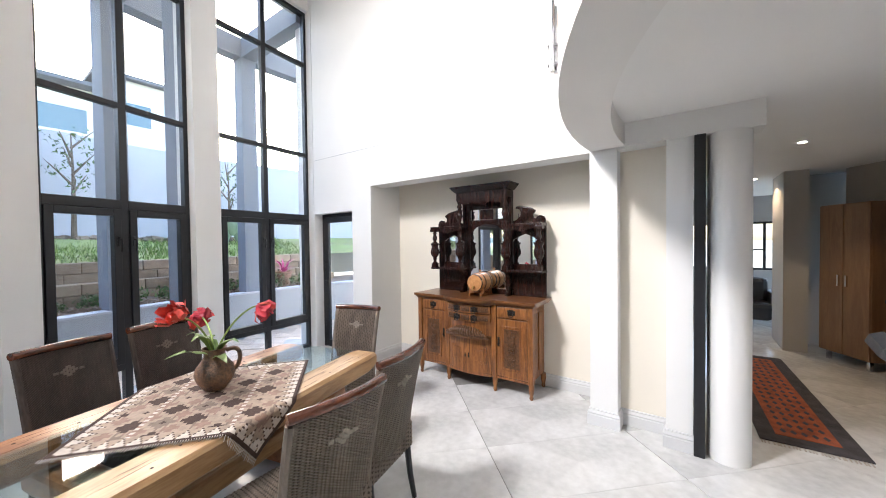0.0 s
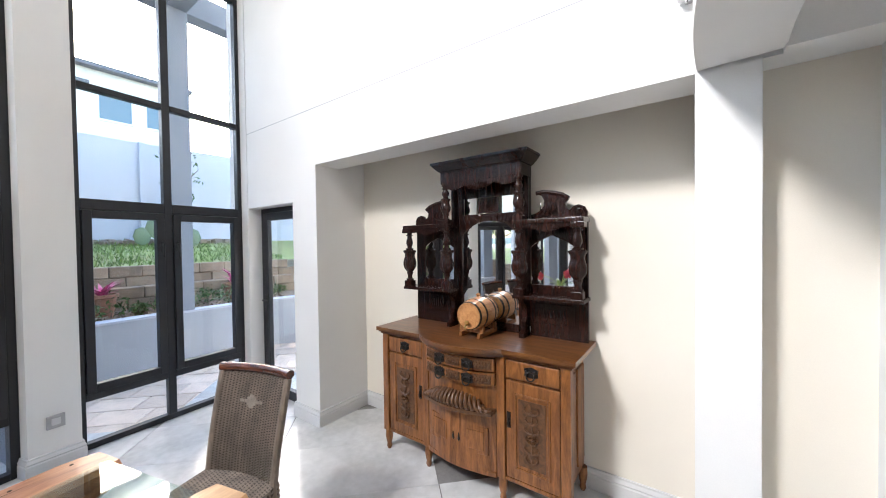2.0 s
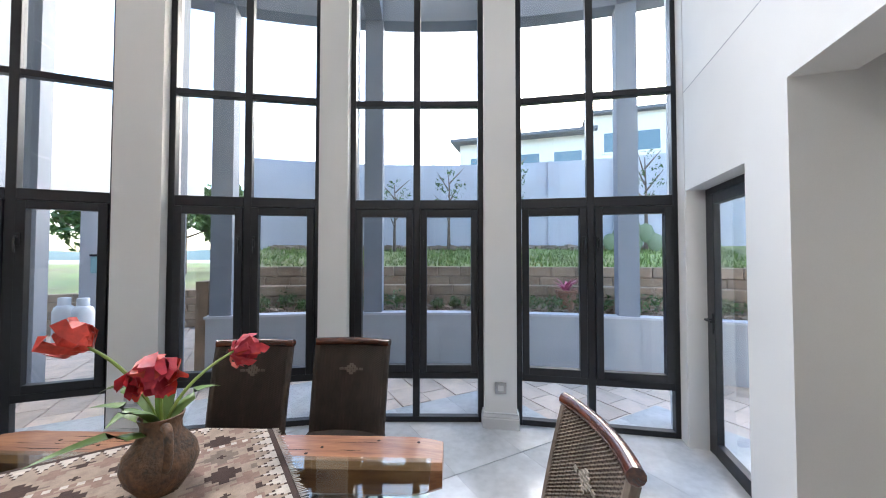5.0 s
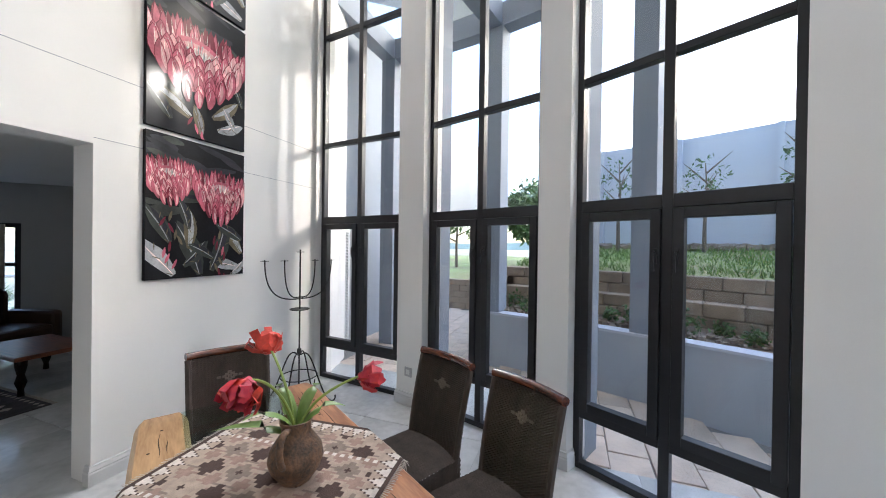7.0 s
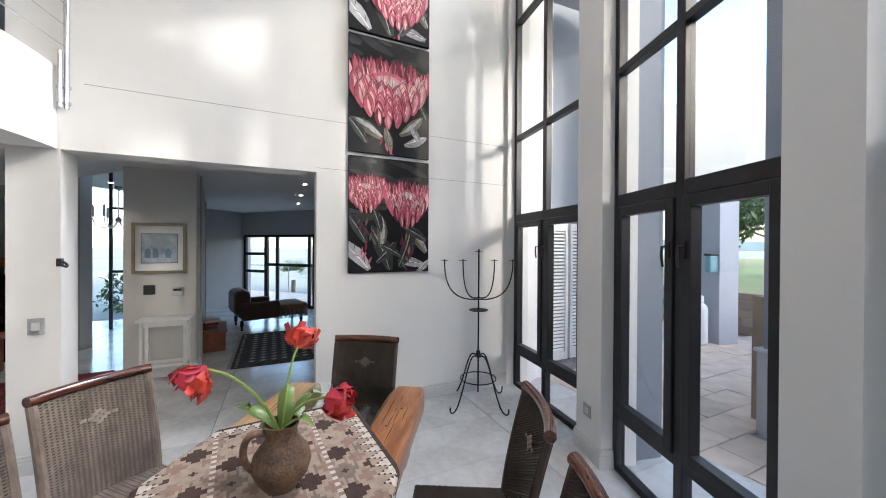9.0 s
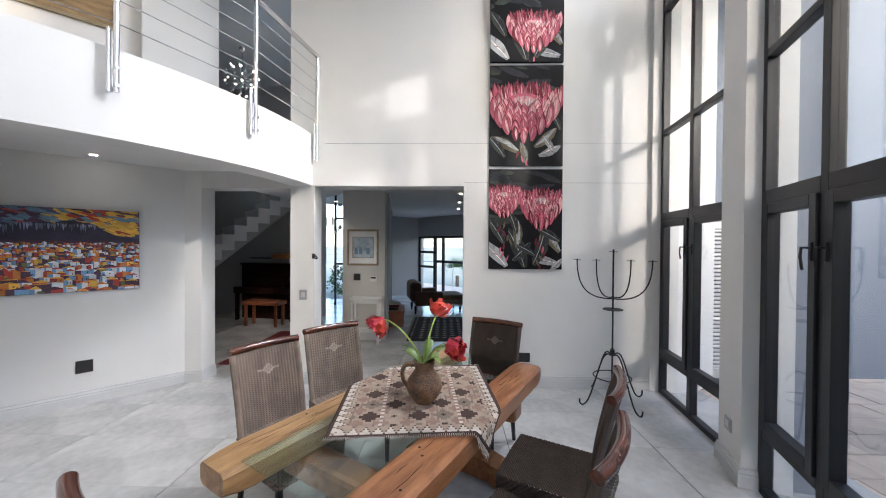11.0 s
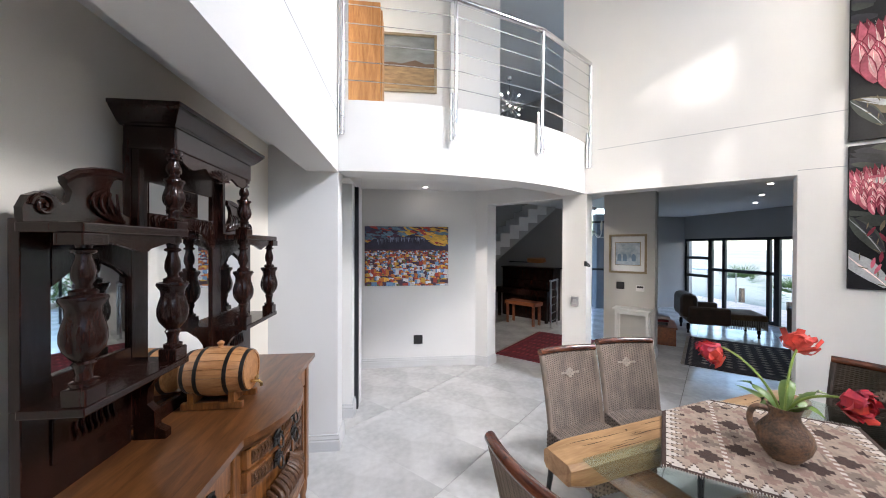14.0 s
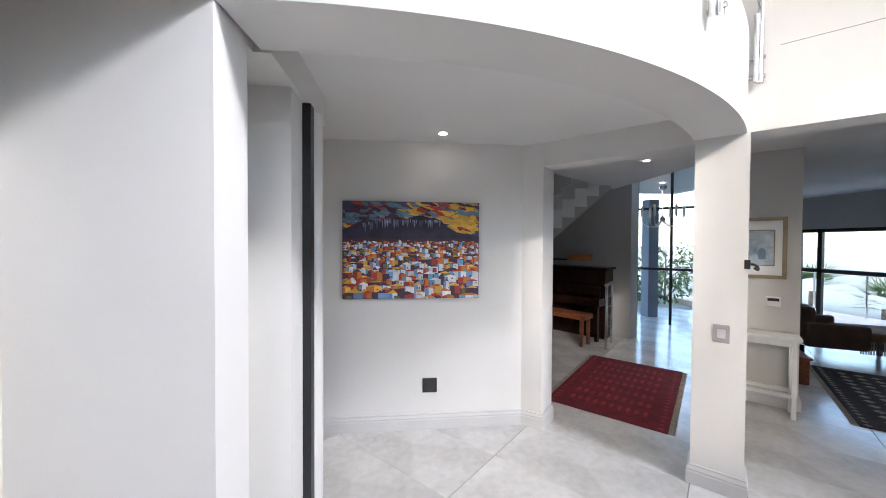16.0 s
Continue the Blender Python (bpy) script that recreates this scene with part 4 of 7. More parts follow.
# piano with bench and guitar
PM = frame_at((5.78, 1.38, 0), (0.8, 0.6))
pi = thing("upright_piano", "dark brown upright piano against the stair wall", "piano")
pi.matrix_basis = PM
part("case", B(-0.72, 0.72, -0.3, 0.04, 0.0, 1.22, bevel=0.01), MAHOG, pi)
part("lid", B(-0.75, 0.75, -0.34, 0.06, 1.22, 1.26, bevel=0.008), MAHOG, pi)
part("key_bed", B(-0.72, 0.72, -0.02, 0.3, 0.6, 0.74, bevel=0.01), MAHOG, pi)
part("fallboard", B(-0.66, 0.66, 0.04, 0.09, 0.74, 0.95, bevel=0.01), MAHOG, pi)
for x in (-0.69, 0.64):
    part("leg", B(x, x + 0.05, 0.2, 0.28, 0, 0.6), MAHOG, pi)
bn = thing("piano_bench", "reddish wooden piano bench", "bench")
bn.matrix_basis = PM @ pose(-0.3, 0.62, 0)
RED = wood("red_brown_wood", (0.1, 0.03, 0.012), (0.25, 0.08, 0.03), 0.4, (1, 9, 9))
part("seat", B(-0.4, 0.4, -0.17, 0.17, 0.44, 0.52, bevel=0.012), RED, bn)
for x in (-0.36, 0.32):
    for y in (-0.14, 0.1):
        part("leg", B(x, x + 0.045, y, y + 0.045, 0, 0.44), RED, bn)
gt = thing("guitar", "acoustic guitar lying on top of the piano", "guitar")
gt.matrix_basis = PM @ pose(-0.1, -0.15, 1.262) @ pose(0, 0, 0.12, 80, 0, 0)
out = [(-0.3 + 0.24 * (1 - math.cos(t)) + 0.0, (0.14 + 0.045 * math.cos(t * 2 - 0.3)) * math.sin(t)) for t in (i * math.pi / 14 for i in range(15))]
ol = [(x, z) for x, z in out] + [(x, -z) for x, z in out[::-1][1:-1]]
part("body", plate(bmesh.new(), ol, 0.09), PINE, gt)
part("neck", B(0.17, 0.6, -0.02, 0.0, -0.025, 0.025), BLACK, gt)
part("head", B(0.6, 0.74, -0.02, 0.0, -0.035, 0.035), MAHOG, gt)
sr = thing("stair_rail", "short steel guard rail at the stair head", "railing")
sr.matrix_basis = frame_at((4.68, 1.26, 0), (0.75, -0.66))
for x in (0, 0.45):
    part("post", tube(bmesh.new(), [(x, 0, 0), (x, 0, 1.0)], 0.02, 8), STEEL, sr, smooth=True)
part("handrail", tube(bmesh.new(), [(-0.03, 0, 1.02), (0.48, 0, 1.02)], 0.028, 8), STEEL, sr, smooth=True)
for i in range(5):
    part("cable", tube(bmesh.new(), [(0, 0, 0.14 + i * 0.17), (0.45, 0, 0.14 + i * 0.17)], 0.005, 6), STEEL, sr)
bu = thing("dark_ornament", "dark rounded ornament on the stair window sill", "ornament", at=(5.2, -0.9, 0))
part("body", lathe(bmesh.new(), [(0.12, 0), (0.16, 0.06), (0.1, 0.2), (0.06, 0.26), (0.09, 0.32), (0.07, 0.42), (0.02, 0.45)], None, 16), MAHOG, bu, smooth=True)


def chandelier(at, r, arms, label):
    ch = thing("chandelier", label, "chandelier", at=at)
    part("canopy", lathe(bmesh.new(), [(0.06, 0.55), (0.05, 0.5), (0.015, 0.48)], None, 14), STEEL, ch, smooth=True)
    part("stem", tube(bmesh.new(), [(0, 0, 0), (0, 0, 0.5)], 0.008, 6), STEEL, ch)
    part("hub", lathe(bmesh.new(), [(0.01, -0.05), (0.045, -0.02), (0.045, 0.02), (0.01, 0.05)], None, 12), STEEL, ch, smooth=True)
    return ch


ch = chandelier((4.2, 2.35, 4.55), 0.28, 0, "sputnik chandelier of thin wires with small glowing bulbs")
for i in range(44):
    z = 1 - 2 * (i + 0.5) / 44
    a, q = i * 2.39996, math.sqrt(1 - z * z)
    d = Vector((q * math.cos(a), q * math.sin(a), z)) * 0.27
    arm = part("arm", tube(bmesh.new(), [(0, 0, 0), d], 0.003, 4), STEEL, ch)
    part("bulb", lathe(bmesh.new(), [(0.003, -0.014), (0.014, 0), (0.003, 0.014)], Matrix.Translation(d), 6), DOWN if i % 3 == 0 else WHITEP, arm)
ch2 = chandelier((4.9, 0.15, 2.1), 0.3, 6, "pale iron candle chandelier over the stairs")
for i in range(6):
    a = i * math.pi / 3
    c, s = math.cos(a), math.sin(a)
    arm = part("arm", tube(bmesh.new(), bez((0, 0, 0), (c * 0.12, s * 0.12, -0.2), (c * 0.3, s * 0.3, -0.16), (c * 0.3, s * 0.3, 0.02), 8), 0.007, 6), WHITEP, ch2)
    part("candle", lathe(bmesh.new(), [(0.018, 0.03), (0.018, 0.2), (0.004, 0.23)], pose(c * 0.3, s * 0.3, 0), 8), HOUSE, arm)

# landing above
structure("floor_landing", prism(bmesh.new(), inner + [diag(S_STAIR1, -0.12), (7.9, 2.4), (7.9, 7.9), (0.58, 7.9), (0.58, 5.2)], 2.905, 2.97), TILE, "pale landing floor", "floor")
structure("wall_landing", B(2.62, 2.82, 3.35, 7.9, 2.97, TOP), PLASTER, "grey-white landing wall with a landscape picture", "wall")
structure("pillar_landing", B(2.5, 2.62, 3.02, 3.75, 2.97, TOP), PLASTER, "plastered landing pier", "pillar")
structure("wall_landing_north", B(0.56, 2.62, 5.56, 5.72, 2.97, TOP), PLASTER, "plastered landing wall", "wall")
structure("wall_upper_room", prism(bmesh.new(), [(2.9, -2.5), (7.9, -2.5), (7.9, 7.9), (7.7, 7.9), (7.7, -2.3), (2.9, -2.3)], 2.97, TOP), PLASTER, "plastered upper room wall", "wall")
structure("ceiling_upper", prism(bmesh.new(), [diag(2.3, -0.2), (2.8, 5.0), (7.9, 5.0), (7.9, -2.5), (2.0, -2.5)], 5.45, 5.6), CEIL, "white upper ceiling", "ceiling")

# passage with cupboards
structure("wall_passage_west", B(0.6, 0.78, 5.73, 12.3, 0, 2.655), PLASTER, "passage wall", "wall")
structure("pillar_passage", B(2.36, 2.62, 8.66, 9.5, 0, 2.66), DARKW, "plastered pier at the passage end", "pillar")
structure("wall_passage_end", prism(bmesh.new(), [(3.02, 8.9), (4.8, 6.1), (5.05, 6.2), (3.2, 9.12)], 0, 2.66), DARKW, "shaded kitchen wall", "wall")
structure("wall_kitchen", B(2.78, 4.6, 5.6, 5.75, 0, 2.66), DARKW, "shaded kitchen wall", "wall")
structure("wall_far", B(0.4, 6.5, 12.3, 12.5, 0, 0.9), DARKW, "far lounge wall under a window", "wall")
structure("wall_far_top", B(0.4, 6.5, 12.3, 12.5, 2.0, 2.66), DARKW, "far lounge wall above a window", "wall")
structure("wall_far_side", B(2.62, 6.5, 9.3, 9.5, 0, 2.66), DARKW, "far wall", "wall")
fw = thing("window_far", "black-framed window at the end of the passage", "window", at=(0.6, 12.4, 0.9), kind="structure")
for x0, x1, z0, z1 in ((0, 4, 0, 0.05), (0, 4, 1.05, 1.1), (1.2, 1.26, 0.05, 1.05), (2.0, 2.05, 0.05, 1.05), (1.26, 2.0, 0.45, 0.48)):
    part("window_frame", B(x0, x1, -0.03, 0.03, z0, z1), BLACK, fw)
ds = thing("dark_armchair", "dark rounded armchair in the far room", "armchair", at=(2.15, 10.6, 0))
part("seat", B(-0.35, 0.35, -0.3, 0.35, 0.1, 0.42, bevel=0.08), INK, ds)
part("backrest", B(-0.35, 0.35, 0.25, 0.45, 0.3, 0.85, bevel=0.08), INK, ds)
part("armrest", B(-0.45, -0.33, -0.3, 0.4, 0.1, 0.62, bevel=0.05), INK, ds)
part("armrest", B(0.33, 0.45, -0.3, 0.4, 0.1, 0.62, bevel=0.05), INK, ds)
KM = frame_at((2.72, 8.58, 0), (0.5, -0.866))
cb = thing("tall_cupboard", "tall two-door maple laminate cupboard", "cupboard")
cb.matrix_basis = KM
part("body", B(0, 0.62, -0.0, 0.4, 0.12, 2.05), CUPB, cb)
for x in (0.005, 0.315):
    d = part("door", B(x, x + 0.3, -0.022, -0.002, 0.13, 2.04, bevel=0.003), CUPB, cb)
    part("handle", B(x + (0.25 if x < 0.1 else 0.04), x + (0.265 if x < 0.1 else 0.055), -0.045, -0.022, 1.0, 1.14), STEEL, d)
for x in (0.05, 0.54):
    part("leg", B(x, x + 0.04, 0.03, 0.07, 0, 0.12), STEEL, cb)
cu2 = thing("kitchen_counter", "maple laminate kitchen counter with a dark top", "kitchen counter")
cu2.matrix_basis = KM
part("body", B(0.8, 2.2, 0.0, 0.4, 0.12, 0.86), CUPB, cu2)
part("worktop", B(0.78, 2.22, -0.03, 0.4, 0.86, 0.9), INK, cu2)
part("plinth", B(0.8, 2.2, 0.05, 0.4, 0, 0.12), INK, cu2)
cf = thing("coffee_machine", "black coffee machine on the kitchen counter", "coffee machine")
cf.matrix_basis = KM @ pose(1.0, 0.18, 0.9)
part("body", B(-0.12, 0.12, -0.02, 0.18, 0, 0.36, bevel=0.02), INK, cf)
part("head", B(-0.12, 0.12, -0.16, 0.18, 0.36, 0.48, bevel=0.03), INK, cf)
part("tray", B(-0.11, 0.11, -0.16, -0.02, 0, 0.04), INK, cf)


def rug(name, label, m, w, l, field, border, motif, cols, rows):
    """A pile rug with a border, a field of small lozenges and fringed ends."""
    r = thing(name, label, "rug")
    r.matrix_basis = m
    part("border", B(-w / 2, w / 2, -l / 2, l / 2, 0.001, 0.010), border, r)
    part("field", B(-w / 2 + 0.12, w / 2 - 0.12, -l / 2 + 0.14, l / 2 - 0.14, 0.010, 0.013), field, r)
    bm = bmesh.new()
    for i in range(cols):
        for j in range(rows):
            cx, cy = (i + 0.5) / cols * (w - 0.3) - w / 2 + 0.15, (j + 0.5) / rows * (l - 0.34) - l / 2 + 0.17
            a, b = (w - 0.3) / cols * 0.33, (l - 0.34) / rows * 0.33
            bm.faces.new([bm.verts.new((cx + p * a, cy + q * b, 0.0145)) for p, q in ((1, 0), (0.5, 0.6), (0, 1), (-0.5, 0.6), (-1, 0), (-0.5, -0.6), (0, -1), (0.5, -0.6))])
    for i in range(int(w / 0.09)):
        for s in (-1, 1):
            x, y = -w / 2 + 0.05 + i * 0.09, s * (l / 2 - 0.06)
            bm.faces.new([bm.verts.new((x + p, y + q, 0.0115)) for p, q in ((0.028, 0), (0, 0.03), (-0.028, 0), (0, -0.03))])
    tagged(part("woven_pattern", bm, motif, r), kind="stuff")
    for s in (-1, 1):
        bm = bmesh.new()
        for i in range(int(w / 0.022)):
            x = -w / 2 + 0.01 + i * 0.022
            block(bm, x - 0.004, x + 0.004, min(s * l / 2, s * (l / 2 + 0.05)), max(s * l / 2, s * (l / 2 + 0.05)), 0.001, 0.005, Matrix.Rotation(random.uniform(-0.005, 0.005), 4, "Z"))
        part("fringe", bm, RUGCREAM, r)
    return r


rug("red_rug", "deep red woven rug in front of the stairs", frame_at((3.33, 1.88, 0), (0.72, -0.69)), 1.87, 1.11, RUGRED, RUGRED, material("bright_red_pile", (0.3, 0.03, 0.04), 0.95, var=0.4, bump=0.3), 7, 10)
rug("runner_rug", "long rust and black patterned runner in the passage", frame_at((2.0, 6.8, 0), (1, 0.04)), 0.62, 2.6, RUGRUST, RUGDARK, RUGDARK, 5, 18)
rug("lounge_rug", "charcoal patterned lounge rug", frame_at((2.45, -1.0, 0), (0.72, -0.69)), 2.05, 1.5, RUGDARK, RUGDARK, RUGCREAM, 12, 8)

# lounge furniture
ac = thing("leather_daybed", "low brown leather lounge chair with a fringed throw", "lounge chair")
ac.matrix_basis = frame_at((4.05, -1.98, 0), (-0.5, -0.87))
part("seat", B(-0.5, 0.75, -0.38, 0.38, 0.2, 0.42, bevel=0.06), LEATHER, ac)
part("backrest", B(-0.62, -0.32, -0.4, 0.4, 0.3, 0.8, bevel=0.1), LEATHER, ac)
part("armrest", B(-0.5, 0.2, -0.46, -0.36, 0.2, 0.56, bevel=0.05), LEATHER, ac)
part("armrest", B(-0.5, 0.2, 0.36, 0.46, 0.2, 0.56, bevel=0.05), LEATHER, ac)
part("throw", B(0.1, 0.78, -0.4, 0.4, 0.33, 0.45, bevel=0.03), THROW, ac, "tan fringed throw")
bm = bmesh.new()
for i in range(26):
    block(bm, 0.76, 0.775, -0.39 + i * 0.03, -0.375 + i * 0.03, 0.16, 0.34)
    block(bm, 0.1 + i * 0.026, 0.112 + i * 0.026, -0.405, -0.392, 0.16, 0.34)
part("fringe", bm, RUGCREAM, ac)
for x in (-0.48, 0.66):
    for y in (-0.32, 0.32):
        part("leg", lathe(bmesh.new(), [(0.025, 0), (0.02, 0.06), (0.035, 0.1), (0.03, 0.2)], pose(x, y, 0), 10), MAHOG, ac, smooth=True)
a2 = thing("armchair", "brown leather armchair with a grey throw near the terrace", "armchair")
a2.matrix_basis = frame_at((2.75, -3.1, 0), (-0.9, 0.4))
part("seat", B(-0.35, 0.4, -0.38, 0.38, 0.15, 0.44, bevel=0.06), LEATHER, a2)
part("backrest", B(-0.5, -0.28, -0.38, 0.38, 0.2, 0.98, bevel=0.1), LEATHER, a2)
part("armrest", B(-0.4, 0.4, -0.5, -0.36, 0.15, 0.64, bevel=0.06), LEATHER, a2)
part("armrest", B(-0.4, 0.4, 0.36, 0.5, 0.15, 0.64, bevel=0.06), LEATHER, a2)
part("throw", B(-0.53, -0.26, -0.3, 0.3, 0.45, 1.0, bevel=0.08), RUGDARK, a2)
ct = thing("coffee_table", "dark wood coffee table with a pale top on the rug", "coffee table")
ct.matrix_basis = frame_at((1.75, -1.75, 0), (0.7, -0.7))
part("tabletop", B(-0.55, 0.55, -0.35, 0.35, 0.4, 0.45, bevel=0.01), RED, ct)
for x in (-0.48, 0.48):
    for y in (-0.28, 0.28):
        part("leg", lathe(bmesh.new(), [(0.03, 0), (0.025, 0.08), (0.05, 0.16), (0.03, 0.24), (0.05, 0.34), (0.05, 0.4)], pose(x, y, 0), 12), MAHOG, ct, smooth=True)
bx = thing("wooden_chest", "low wooden chest stacked with books", "chest")
bx.matrix_basis = frame_at((3.55, -0.42, 0), (0.8, -0.6))
part("body", B(-0.4, 0.4, -0.22, 0.22, 0, 0.3, bevel=0.01), RED, bx)
part("lid", B(-0.42, 0.42, -0.24, 0.24, 0.3, 0.33, bevel=0.006), RED, bx)
for i, (w, h) in enumerate(((0.3, 0.05), (0.26, 0.04), (0.28, 0.05))):
    bk = thing("book", "dark hardback book stacked on the chest", "book", "books on the chest")
    bk.matrix_basis = bx.matrix_basis @ pose(-0.1, 0, 0.33 + 0.052 * i, 0, 0, 8 * i)
    part("cover", B(-w / 2, w / 2, -0.1, 0.1, 0, h, bevel=0.003), (INK, RUGRED, DARKW)[i], bk)

# console, framed print and wall fittings by the opening
FM = frame_at((2.55, 0.49, 0), (DIAG, DIAG))
cs = thing("console_table", "narrow white painted console table against the wall", "console table")
cs.matrix_basis = FM @ pose(0.28, 0.17, 0)
part("top", B(-0.27, 0.27, -0.13, 0.13, 0.755, 0.785, bevel=0.005), WHITEP, cs)
part("apron", B(-0.23, 0.23, -0.1, 0.1, 0.69, 0.754), WHITEP, cs)
for x in (-0.235, 0.2):
    for y in (-0.115, 0.08):
        part("leg", B(x, x + 0.035, y, y + 0.035, 0, 0.755), WHITEP, cs)
for y in (-0.11, 0.09):
    part("stretcher", B(-0.2, 0.2, y, y + 0.025, 0.2, 0.235), WHITEP, cs)
for x in (-0.23, 0.205):
    part("stretcher", B(x, x + 0.025, -0.08, 0.08, 0.16, 0.195), WHITEP, cs)
fp = thing("framed_print", "gilt-framed pale blue print of arches", "framed picture")
fp.matrix_basis = FM @ pose(0.385, 0.002, 1.325)
fw_, fh_ = 0.56, 0.64
part("backing", B(-fw_ / 2, fw_ / 2, 0, 0.01, 0, fh_), WHITEP, fp)
for x0, x1, z0, z1 in ((-fw_ / 2, -fw_ / 2 + 0.035, 0, fh_), (fw_ / 2 - 0.035, fw_ / 2, 0, fh_), (-fw_ / 2 + 0.035, fw_ / 2 - 0.035, 0, 0.035), (-fw_ / 2 + 0.035, fw_ / 2 - 0.035, fh_ - 0.035, fh_)):
    part("frame", B(x0, x1, 0.01, 0.03, z0, z1, bevel=0.004), GILT, fp)
part("mount", B(-0.19, 0.19, 0.01, 0.013, 0.13, 0.51), GILT, fp)
part("picture", B(-0.18, 0.18, 0.013, 0.016, 0.14, 0.50), material("pale_blue_wash", (0.45, 0.5, 0.54), 0.6, var=0.35, scale=5, fine=30, bump=0, tint=(0.2, 0.28, 0.36)), fp)
for x in (-0.09, 0.04, 0.12):
    part("arch", plate(bmesh.new(), [(x - 0.03, 0.2), (x + 0.03, 0.2), (x + 0.03, 0.28), (x + 0.02, 0.31), (x, 0.32), (x - 0.02, 0.31), (x - 0.03, 0.28)], 0.001, pose(0, 0.0165, 0)), material("arch_blue", (0.16, 0.24, 0.34), 0.6), fp)
kp = thing("alarm_panel", "black alarm panel beside a white keypad", "alarm panel")
kp.matrix_basis = FM @ pose(0.49, 0.002, 1.06)
part("case", B(-0.06, 0.06, 0, 0.02, 0, 0.12, bevel=0.008), INK, kp)
kq = thing("keypad", "small white wall keypad", "keypad")
kq.matrix_basis = FM @ pose(0.2, 0.002, 1.04)
part("case", B(-0.06, 0.06, 0, 0.02, 0, 0.1, bevel=0.005), WHITEP, kq)
part("display", B(-0.045, 0.045, 0.02, 0.022, 0.055, 0.085), INK, kq)


def fitting(m, w, h, mat, label, kind="socket"):
    """A flush plate with a raised insert."""
    f = thing("wall_" + kind, label, kind)
    f.matrix_basis = m
    part("plate", B(-w / 2, w / 2, 0, 0.01, -h / 2, h / 2, bevel=0.003), mat, f)
    part("insert", B(-w / 4, w / 4, 0.01, 0.014, -h / 4, h / 4, bevel=0.002), mat if mat is INK else SKIRT, f)
    return f


METALP = material("brushed_fitting", (0.4, 0.4, 0.41), 0.4, metal=0.4)
dm = Matrix(((DIAG, -DIAG, 0, 0), (DIAG, DIAG, 0, 0), (0, 0, 1, 0), (0, 0, 0, 1)))


def on_diag(s, z):
    x, y = diag(s, 0.002)
    return Matrix.Translation((x, y, z)) @ dm


fitting(on_diag(2.24, 1.08), 0.09, 0.12, METALP, "brushed metal light switch on the pier", "switch")
fitting(on_diag(-0.42, 0.36), 0.16, 0.11, INK, "black double socket plate on the wall")
fitting(Matrix.Translation((PX - 0.002, 4.21, 0.395)) @ pose(0, 0, 0, 0, 0, 90), 0.13, 0.13, INK, "black square socket plate on the white wall")
fitting(Matrix.Translation((PX - 0.002, 5.28, 0.36)) @ pose(0, 0, 0, 0, 0, 90), 0.08, 0.12, WHITEP, "white socket plate on the wall")
for k, j in (("C", "B"), ("A", "D")):
    a, b = corner(k, 0, 0.13), corner(j, 1, 0.13)
    u = (a - b).normalized()
    c = (a + b) / 2
    fitting(frame_at((c.x - u.y * -0.002, c.y - u.x * 0.002, 0.36), (-u.x, -u.y)), 0.1, 0.1, METALP, "brushed metal socket on the window pier")
cl = thing("curtain_hook", "small dark iron hook on the pier edge", "hook")
cl.matrix_basis = on_diag(2.11, 1.55)
part("hook", tube(bmesh.new(), bez((0, 0, 0), (-0.05, 0.04, 0.02), (-0.06, 0.0, -0.06), (-0.03, 0.05, -0.02), 8), 0.009, 6), BLACK, cl)
part("plate", B(-0.01, 0.02, -0.02, 0.012, -0.03, 0.03), BLACK, cl)

for x, y in ((2.3, 4.13), (2.18, 6.65), (2.1, 9.2), (3.27, 1.64), (4.6, 0.4), (1.82, -0.69), (3.69, -2.56), (2.75, -1.62), (1.0, -1.8)):
    dl = thing("downlight", "small round recessed ceiling downlight, lit", "downlight", "ceiling downlights", at=(x, y, 2.654 if y < 2 else 2.575))
    part("rim", lathe(bmesh.new(), [(0.034, -0.004), (0.044, -0.001), (0.044, 0.0)], None, 20), WHITEP, dl, smooth=True)
    part("lens", lathe(bmesh.new(), [(0.03, -0.006), (0.03, -0.004)], None, 20), DOWN, dl)

for x, y, watts in ((2.18, 6.65, 7.0), (2.1, 9.2, 5.0), (3.27, 1.64, 3.0)):
    lamp = new("downlight_lamp", bpy.data.lights.new("downlight_lamp", "SPOT"))
    lamp.data.energy, lamp.data.color, lamp.data.spot_size, lamp.data.shadow_soft_size = watts, (1.0, 0.72, 0.42) if y > 5 else (1.0, 0.88, 0.72), radians(120), 0.04
    lamp.matrix_world = look((x, y, 2.56), (x, y, 0))

# ---- things of the dining hall ----
OAK = wood("golden_oak", (0.095, 0.03, 0.007), (0.3, 0.115, 0.03), 0.36, (10, 10, 1.3), 2.6, 0.2, 0.15)
OAKTOP = wood("golden_oak_top", (0.06, 0.02, 0.006), (0.17, 0.066, 0.02), 0.3, (1.3, 10, 10), 2.4, 0.15, 0.3)
CARVE = wood("carved_dark_oak", (0.05, 0.02, 0.008), (0.14, 0.06, 0.022), 0.45, (6, 6, 6), 4.0, 0.3)
IRON = material("blackened_bronze", (0.035, 0.032, 0.03), 0.35, metal=0.7, var=0.3, scale=25, bump=0.2)
WROUGHT = material("black_wrought_iron", (0.02, 0.02, 0.022), 0.5, metal=0.4, var=0.2, scale=30, bump=0.15)
MIRROR = mirror("silvered_mirror")
PLANKW = wood("pale_yellowwood_plank", (0.25, 0.13, 0.05), (0.46, 0.28, 0.13), 0.42, (9, 1, 9), 1.6, 0.2, 0.1)
PLANKR = wood("red_brown_plank", (0.2, 0.07, 0.025), (0.42, 0.19, 0.08), 0.35, (9, 1, 9), 1.8, 0.2, 0.25)
